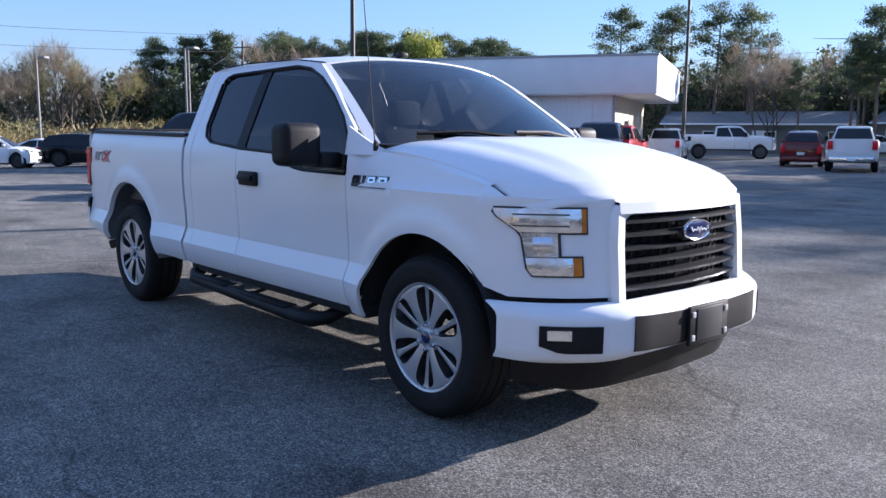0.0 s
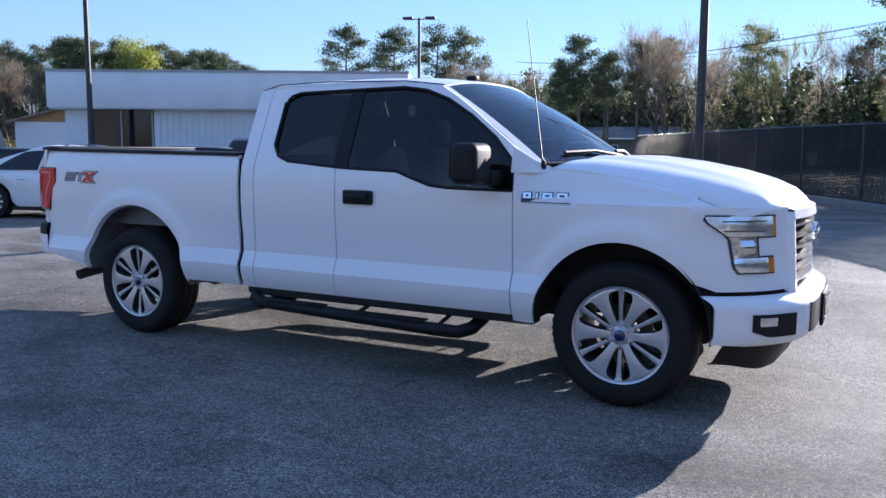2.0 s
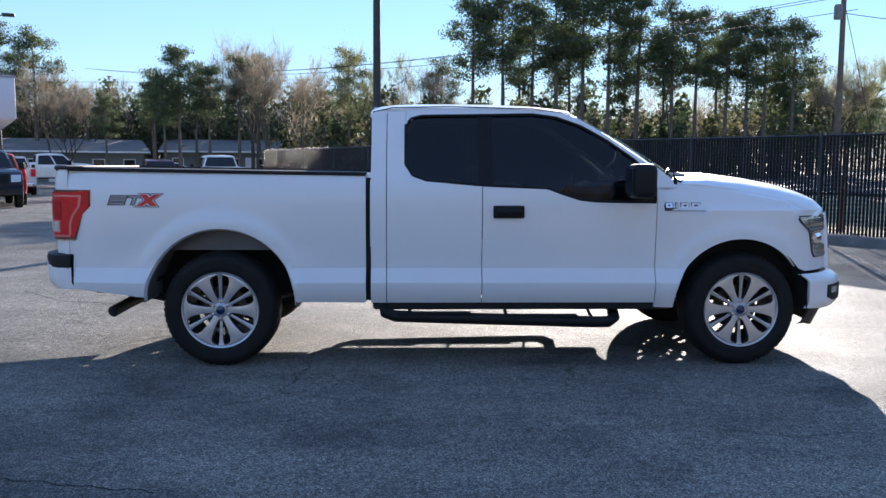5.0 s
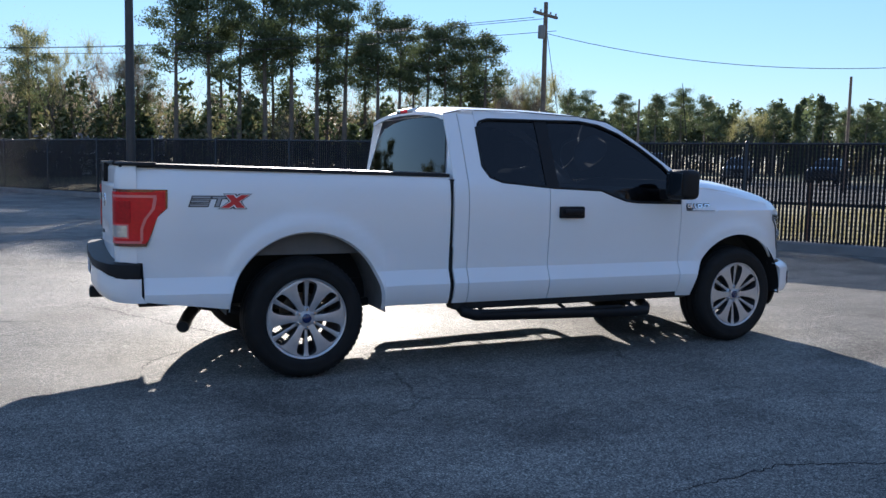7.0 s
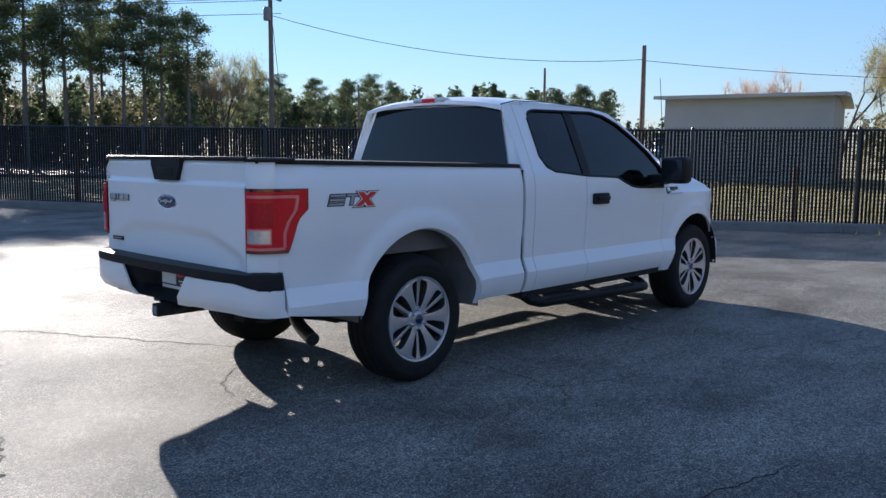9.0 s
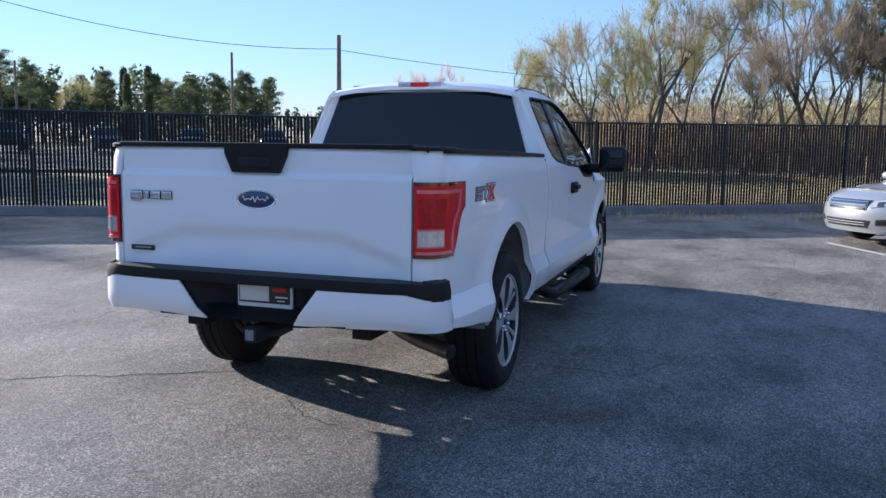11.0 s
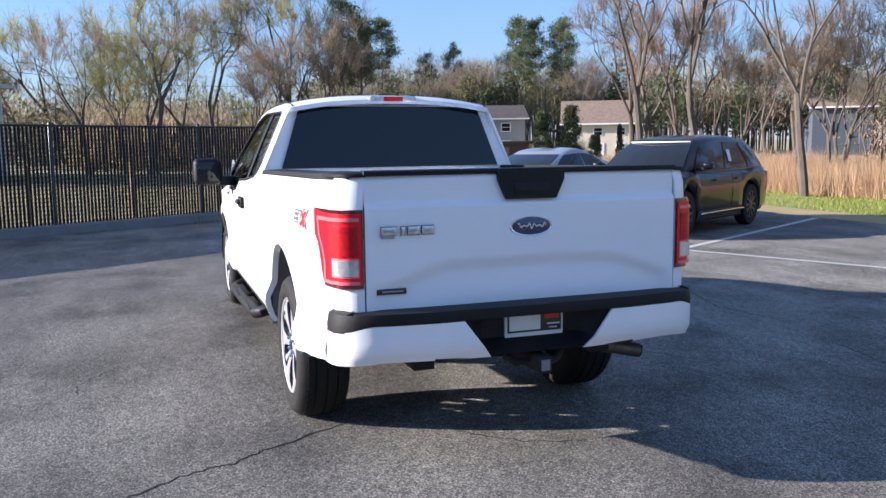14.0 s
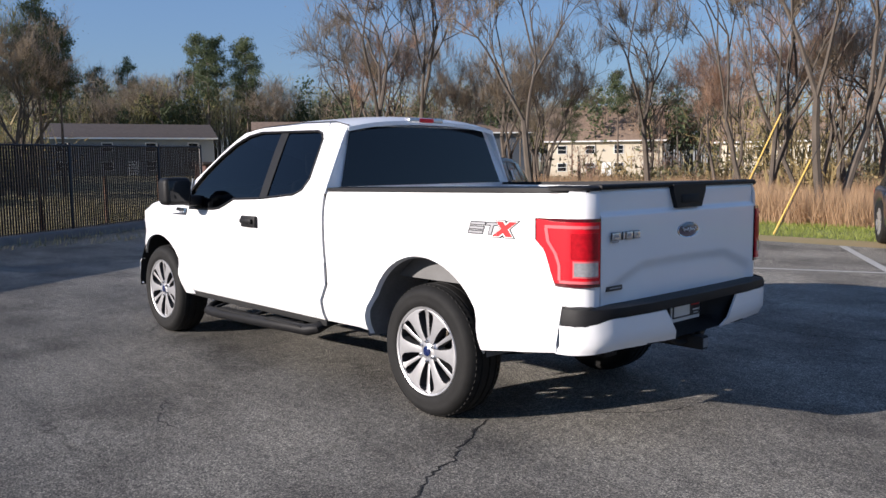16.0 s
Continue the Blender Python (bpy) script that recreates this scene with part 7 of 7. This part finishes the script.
for x, y, h in [(-65.8, 15.7, 9.7), (-65.2, 17.9, 10.1), (-62.5, 36.9, 11.5), (-61.0, 39.4, 10.8), (-63.5, 44.5, 10.9), (-27.0, 62.4, 10.0), (-24.9, 63.3, 9.2), (-8.7, 52.8, 10.8), (-6.6, 53.2, 10.3), (1.6, 54.1, 8.9), (1.7, 55.3, 9.1), (30.4, 52.2, 9.1), (54.2, 10.1, 8.5), (37.0, 4.1, 8.0), (37.4, 1.1, 8.4), (33.2, -2.8, 6.9), (33.1, -4.2, 8.5), (32.9, -6.1, 7.8), (95.0, -29.0, 13.2), (92.1, -37.3, 13.4), (91.4, -39.3, 13.1), (90.7, -40.9, 13.5), (85.3, -35.7, 12.0), (79.3, -47.3, 12.6), (87.3, -30.9, 11.2), (25.6, -17.5, 8.7), (25.0, -18.4, 8.4), (23.4, -20.6, 7.4), (18.8, -19.8, 7.2), (17.9, -20.7, 6.0)]:
    plant("bare", x, y, h)
for x, y, h in [(36.7, -34.3, 8.4), (32.8, -38.3, 7.1), (-63.1, 14.4, 9.3), (-64.2, 17.8, 10.0), (-61.1, 20.8, 8.1), (-25.5, 58.0, 9.4), (-7.8, 61.8, 12.5), (-11.6, 61.0, 11.9), (19.4, -20.8, 7.9), (18.5, -21.6, 7.7), (15.2, -24.2, 7.4), (7.7, -23.6, 6.4), (6.6, -24.0, 6.8), (34.9, -6.4, 8.4)]:
    plant("bare", x, y, h)
for x, y, h in [(-64.6, 19.8, 9.3), (-63.9, 22.0, 8.2), (-1.1, 53.9, 10.4), (31.8, 51.4, 9.3), (33.7, 54.4, 9.8), (83.2, 78.9, 8.9), (68.4, 65.7, 8.3), (53.2, 13.8, 9.4), (37.6, -0.8, 8.1), (37.3, 2.4, 6.5), (54.9, 6.5, 10.6), (55.2, 3.3, 11.2), (55.3, 1.1, 10.7), (54.7, 8.4, 8.2), (55.1, 4.5, 7.9)]:
    plant("bud", x, y, h)
for x, y, h in [(-67.0, 27.7, 10.8), (-65.8, 30.4, 10.9), (-64.9, 32.2, 11.7), (-63.7, 34.6, 10.2), (-67.4, 27.2, 10.8), (-66.2, 29.9, 10.9), (-65.1, 32.2, 11.5), (-66.7, 39.4, 12.2), (-65.8, 41.0, 11.1), (-61.2, 47.7, 12.3), (-59.5, 49.9, 11.8), (-55.8, 54.2, 11.5), (-53.4, 56.6, 11.7), (-38.0, 56.2, 12.7), (-34.4, 58.5, 12.9), (-31.2, 60.3, 12.8), (-28.8, 61.5, 12.7), (-14.6, 51.1, 9.6), (-10.8, 52.3, 9.2), (-3.2, 53.7, 9.8), (-15.5, 50.8, 8.0), (-12.7, 51.7, 8.3), (-16.8, 52.8, 8.0), (3.4, 55.2, 9.2), (-19.8, 51.8, 6.7), (5.5, 51.1, 12.9), (7.6, 50.8, 13.9)]:
    plant("pine", x, y, h, 0.6 if y < 0 else 0.9)
for x, y, h in [(9.5, 50.6, 13.5), (11.2, 50.3, 14.2), (12.9, 49.9, 13.8), (14.6, 49.6, 13.4), (16.4, 49.1, 13.8), (18.6, 48.4, 12.4), (20.0, 47.9, 11.4), (21.8, 47.3, 11.2), (23.0, 46.8, 11.3), (24.0, 46.4, 11.0), (25.5, 45.7, 10.4), (9.7, 58.6, 12.2), (13.6, 58.0, 12.6), (17.6, 57.0, 11.7), (20.4, 56.2, 11.2), (24.0, 55.0, 11.1), (28.2, 53.2, 9.6), (35.0, 53.6, 7.2), (64.4, 94.2, 10.7), (67.0, 92.4, 9.8), (70.2, 90.1, 9.9), (74.1, 87.1, 10.4), (76.7, 84.9, 10.9), (79.5, 82.4, 9.7), (86.1, 75.9, 9.2), (91.0, 70.3, 9.1), (92.7, 68.2, 8.4), (73.8, 58.9, 8.5), (75.2, 57.2, 7.5), (78.3, 53.2, 8.1)]:
    plant("pine", x, y, h, 0.6 if y < 0 else 0.9)
for x, y, h in [(79.9, 50.8, 8.7), (81.5, 48.4, 8.4), (55.4, 77.2, 10.1), (53.7, 78.5, 10.3), (58.9, 74.5, 9.6), (61.7, 72.1, 9.7), (63.9, 70.1, 10.3), (65.8, 68.3, 9.4), (70.9, 62.9, 8.4), (76.6, 55.8, 8.2), (78.1, 53.6, 8.6), (79.9, 50.9, 9.0), (96.3, -23.9, 16.6), (95.7, -26.4, 17.3), (94.2, -31.5, 12.6), (93.1, -34.8, 13.9), (90.2, -42.1, 17.0), (89.2, -44.2, 17.2), (87.9, -47.0, 17.0), (83.4, -40.0, 15.2), (81.4, -43.7, 15.4), (29.0, -41.4, 7.9), (31.3, -39.5, 6.1), (34.6, -7.4, 9.0), (34.4, -8.2, 7.6)]:
    plant("pine", x, y, h, 0.6 if y < 0 else 0.9)
# a grove behind the dealership, with bare lower trunks
for x, y, h in [(-73.8, 40.9, 11.2), (-74.5, 42.5, 12.7), (-74.4, 44.0, 13.4), (-75.3, 45.8, 13.2), (-72.7, 45.4, 12.9), (-74.0, 47.4, 12.8), (-64.6, 42.3, 11.7), (-68.3, 46.0, 11.6), (-72.5, 50.1, 12.0), (-69.0, 48.8, 12.4), (-70.8, 51.5, 13.5), (-62.6, 46.7, 12.5), (-65.4, 50.0, 13.0), (-62.7, 49.3, 12.4), (-64.3, 52.9, 12.7), (-63.9, 54.0, 13.1), (-56.6, 52.0, 12.3), (-57.8, 54.4, 12.2), (-57.5, 55.8, 11.8), (-61.8, 62.3, 12.8), (-59.7, 61.9, 12.8), (-53.7, 57.5, 11.7), (-58.2, 63.8, 11.6), (-51.7, 59.0, 10.3), (-11.5, 63.1, 10.8), (-19.9, 62.5, 9.3), (-16.7, 63.7, 10.0), (-67.7, 26.1, 8.2)]:
    plant("pine", x, y, h, 0.8)
for x, y, h in [(-57.7, 50.6, 12.6)]:
    plant("spring", x, y, h, 0.62)
for x, y, h in [(-60.4, 47.3, 10.6)]:
    plant("spring", x, y, h, 0.5)
for x, y, h in [(87.7, 74.2, 10.3), (72.1, 60.9, 8.2), (73.8, 59.4, 9.1), (31.0, -20.3, 2.4), (31.5, -19.4, 2.0)]:
    plant("ever", x, y, h, 0.42)
for x, y, h in [(51.6, 18.6, 6.4), (52.2, 17.1, 7.1), (24.3, -19.4, 7.9), (13.7, -25.1, 6.4), (8.5, -23.3, 7.5), (7.3, -23.8, 7.2), (10.8, -22.2, 6.2)]:
    plant("red", x, y, h)

# tall trees
for x, y, h in [(18.0, -13.2, 14), (13.6, -15.5, 11.5), (37.4, -1.8, 12), (8.6, -19.9, 13), (12.9, -20.9, 13)]:
    plant("bare", x, y, h * 0.85, 0.9)
for x, y, h in [(18.5, -15.8, 13), (5.4, -18.1, 13)]:
    plant("red", x, y, h * 0.85, 0.9)
for x, y, h in [(35.7, -6.1, 13), (35.6, 1.5, 12)]:
    plant("bud", x, y, h * 0.9, 0.9)
for x, y, h in [(36.1, -18.6, 3.2), (35.4, -20.0, 3.5), (33.5, -20.3, 1.9)]:
    plant("ever", x, y, h, 0.95)
for x, y, h in [(40.7, -20.0, 1.2), (42.0, -21.9, 1.2), (43.2, -24.0, 1.5), (39.1, -23.1, 1.2), (36.3, -20.0, 1.2)]:
    plant("bush", x, y, 1.4 * h, 1.3)


# ---- woods in the distance ----
def far_woods(name, label, a0, a1, r0, r1, n, h0, h1, kinds, seed, leaves=150, size=0.26):
    """A wood of many trees in one object; kinds: needle, twig, red, brush, tan, bud."""
    rng = np.random.default_rng(seed)
    mats = {"needle": PINELEAF, "dark": EVERGREEN, "twig": TWIG, "red": REDTWIG, "brush": BUSHLEAF, "tan": TANBRUSH, "bud": BUDS}
    used = sorted(set(kinds))
    v, f, mi = [], [], []
    for k in range(n):
        a = radians(a0 + (a1 - a0) * (k + rng.random()) / n)
        r = rng.uniform(r0, r1)
        x, y = r * math.cos(a), r * math.sin(a)
        z = gz(x, y) - 0.1
        h = rng.uniform(h0, h1)
        kind = kinds[rng.integers(len(kinds))]
        low = kind in ("brush", "tan")
        h = min(h, 5.0) if low else h
        # trunk of two crossed blades
        for t in ((1, 0), (0, 1)):
            i = len(v)
            w = 0.05 if low else 0.11
            top = 0.95 if kind in ("twig", "red", "bud") else 0.85
            v += [(x - w * t[0], y - w * t[1], z), (x + w * t[0], y + w * t[1], z), (x + rng.normal(0, 0.03) * h, y + rng.normal(0, 0.03) * h, z + h * top)]
            f.append((i, i + 1, i + 2))
            mi.append(len(used))
        m = leaves
        if low:
            c = np.column_stack([rng.normal(0, 0.3 * h, m), rng.normal(0, 0.3 * h, m), h * rng.beta(1.4, 1.8, m)])
        elif kind in ("needle", "dark"):
            zz = rng.beta(2.2, 1.8, m) * 0.72 + 0.28
            rad = 0.23 * h * (1.12 - zz) ** 0.6 * np.sqrt(rng.random(m)) * (0.6 + 0.6 * rng.random(m))
            th = rng.uniform(0, 2 * math.pi, m)
            c = np.column_stack([rad * np.cos(th), rad * np.sin(th), h * zz])
        else:
            th, u = rng.uniform(0, 2 * math.pi, m), rng.random(m)
            rad = 0.26 * h * np.sqrt(u)
            zz = 0.35 + 0.65 * rng.beta(2.0, 1.6, m)
            c = np.column_stack([rad * np.cos(th) * (0.5 + 0.5 * zz), rad * np.sin(th) * (0.5 + 0.5 * zz), h * zz])
        d = rng.normal(0, 1, (m, 3))
        d /= np.linalg.norm(d, axis=1)[:, None]
        e = rng.normal(0, 1, (m, 3))
        e = np.cross(d, e)
        e /= np.linalg.norm(e, axis=1)[:, None]
        if kind in ("twig", "red", "bud") or (low and kind == "tan"):
            d = np.column_stack([c[:, 0] * 0.25, c[:, 1] * 0.25, np.abs(rng.normal(0.8, 0.4, m))]) + rng.normal(0, 0.35, (m, 3))
            d /= np.linalg.norm(d, axis=1)[:, None]
            ln, wd = rng.uniform(0.5, 1.5, m)[:, None] * (0.09 * h if not low else min(0.35 * h, 0.7)), (0.028 if kind != "bud" else 0.034) * (1.6 if low else 1)
            tri = np.stack([c - d * ln * 0.5 + e * wd, c - d * ln * 0.5 - e * wd, c + d * ln * 0.5], 1)
        else:
            s = size * rng.uniform(0.5, 1.3, m)[:, None] * (0.8 if low else 1)
            tri = np.stack([c + d * s, c - d * s * 0.6 + e * s * 0.6, c - d * s * 0.6 - e * s * 0.6], 1)
        tri = tri.reshape(-1, 3) + np.array([x, y, z])
        i = len(v)
        v += [tuple(p) for p in tri]
        f += [(i + 3 * q, i + 3 * q + 1, i + 3 * q + 2) for q in range(m)]
        mi += [used.index(kind)] * m
    me = bpy.data.meshes.new(name)
    me.from_pydata(v, [], f)
    for k in used:
        me.materials.append(mats[k])
    me.materials.append(BARKGREY)
    me.polygons.foreach_set("material_index", mi)
    return tagged(new(name, me), label, "trees", kind="stuff")


far_woods("brush", "tan and olive brush at the lot's far edge", 147, 188, 56, 64, 150, 1.8, 3.6, ("tan", "brush", "tan", "bud"), 1, 160, 0.18)
far_woods("woods", "mixed spring woods of bare trees and pines", 140, 195, 68, 92, 420, 4.5, 8.6, ("twig", "needle", "dark", "twig", "brush", "dark"), 2, 260)
far_woods("woods", "dark dense pine and hardwood woods", 90, 142, 70, 96, 640, 6.0, 9.3, ("needle", "dark", "brush", "dark", "twig"), 3, 230)
far_woods("brush", "dark shaded brush under the pines", 60, 98, 52, 72, 260, 3.5, 7.5, ("brush", "dark", "twig", "brush", "needle"), 4, 220)
far_woods("woods", "bare hardwoods with dark understorey", 60, 98, 66, 90, 90, 5, 9, ("twig", "twig", "dark", "bud"), 5, 240)
far_woods("woods", "low distant line of green trees", 30.5, 62, 102, 135, 230, 6.5, 10.0, ("dark", "needle", "dark", "bud", "brush"), 6, 200, 0.36)
far_woods("woods", "sparse low trees far beyond the field", 12, 31, 120, 150, 60, 4.0, 6.5, ("dark", "needle", "twig", "bud"), 14, 160, 0.3)
far_woods("woods", "bare budding trees beyond the field", -12, 12, 52, 80, 150, 3.5, 6.5, ("bud", "twig", "twig", "tan", "brush"), 7, 260)
far_woods("woods", "wooded hillside of bare trees and pines", -36, -10, 92, 118, 300, 7, 12, ("twig", "needle", "twig", "bud", "dark"), 8, 280)
far_woods("woods", "brown bare woods with some pines", -64, -34, 84, 108, 260, 6, 11, ("twig", "needle", "red", "bud", "dark"), 9, 280)
far_woods("woods", "reddish bare thicket beyond the dry grass", -112, -62, 31, 56, 105, 4, 10, ("red", "twig", "tan", "tan", "bud"), 10, 300)
far_woods("brush", "tan brush at the thicket's edge", -112, -52, 25, 31, 120, 1.0, 2.4, ("tan", "red", "tan", "brush"), 11, 160, 0.14)
# never in view: these trees are added only to be reflected
far_woods("woods", "unseen mixed trees added for reflections", -165, -110, 45, 75, 120, 6, 11, ("needle", "twig", "bud"), 12, 220)
far_woods("woods", "brown leafless thicket behind the fence", -13, 6, 40, 50, 110, 2.0, 4.2, ("twig", "red", "tan", "twig", "bud"), 13, 200)
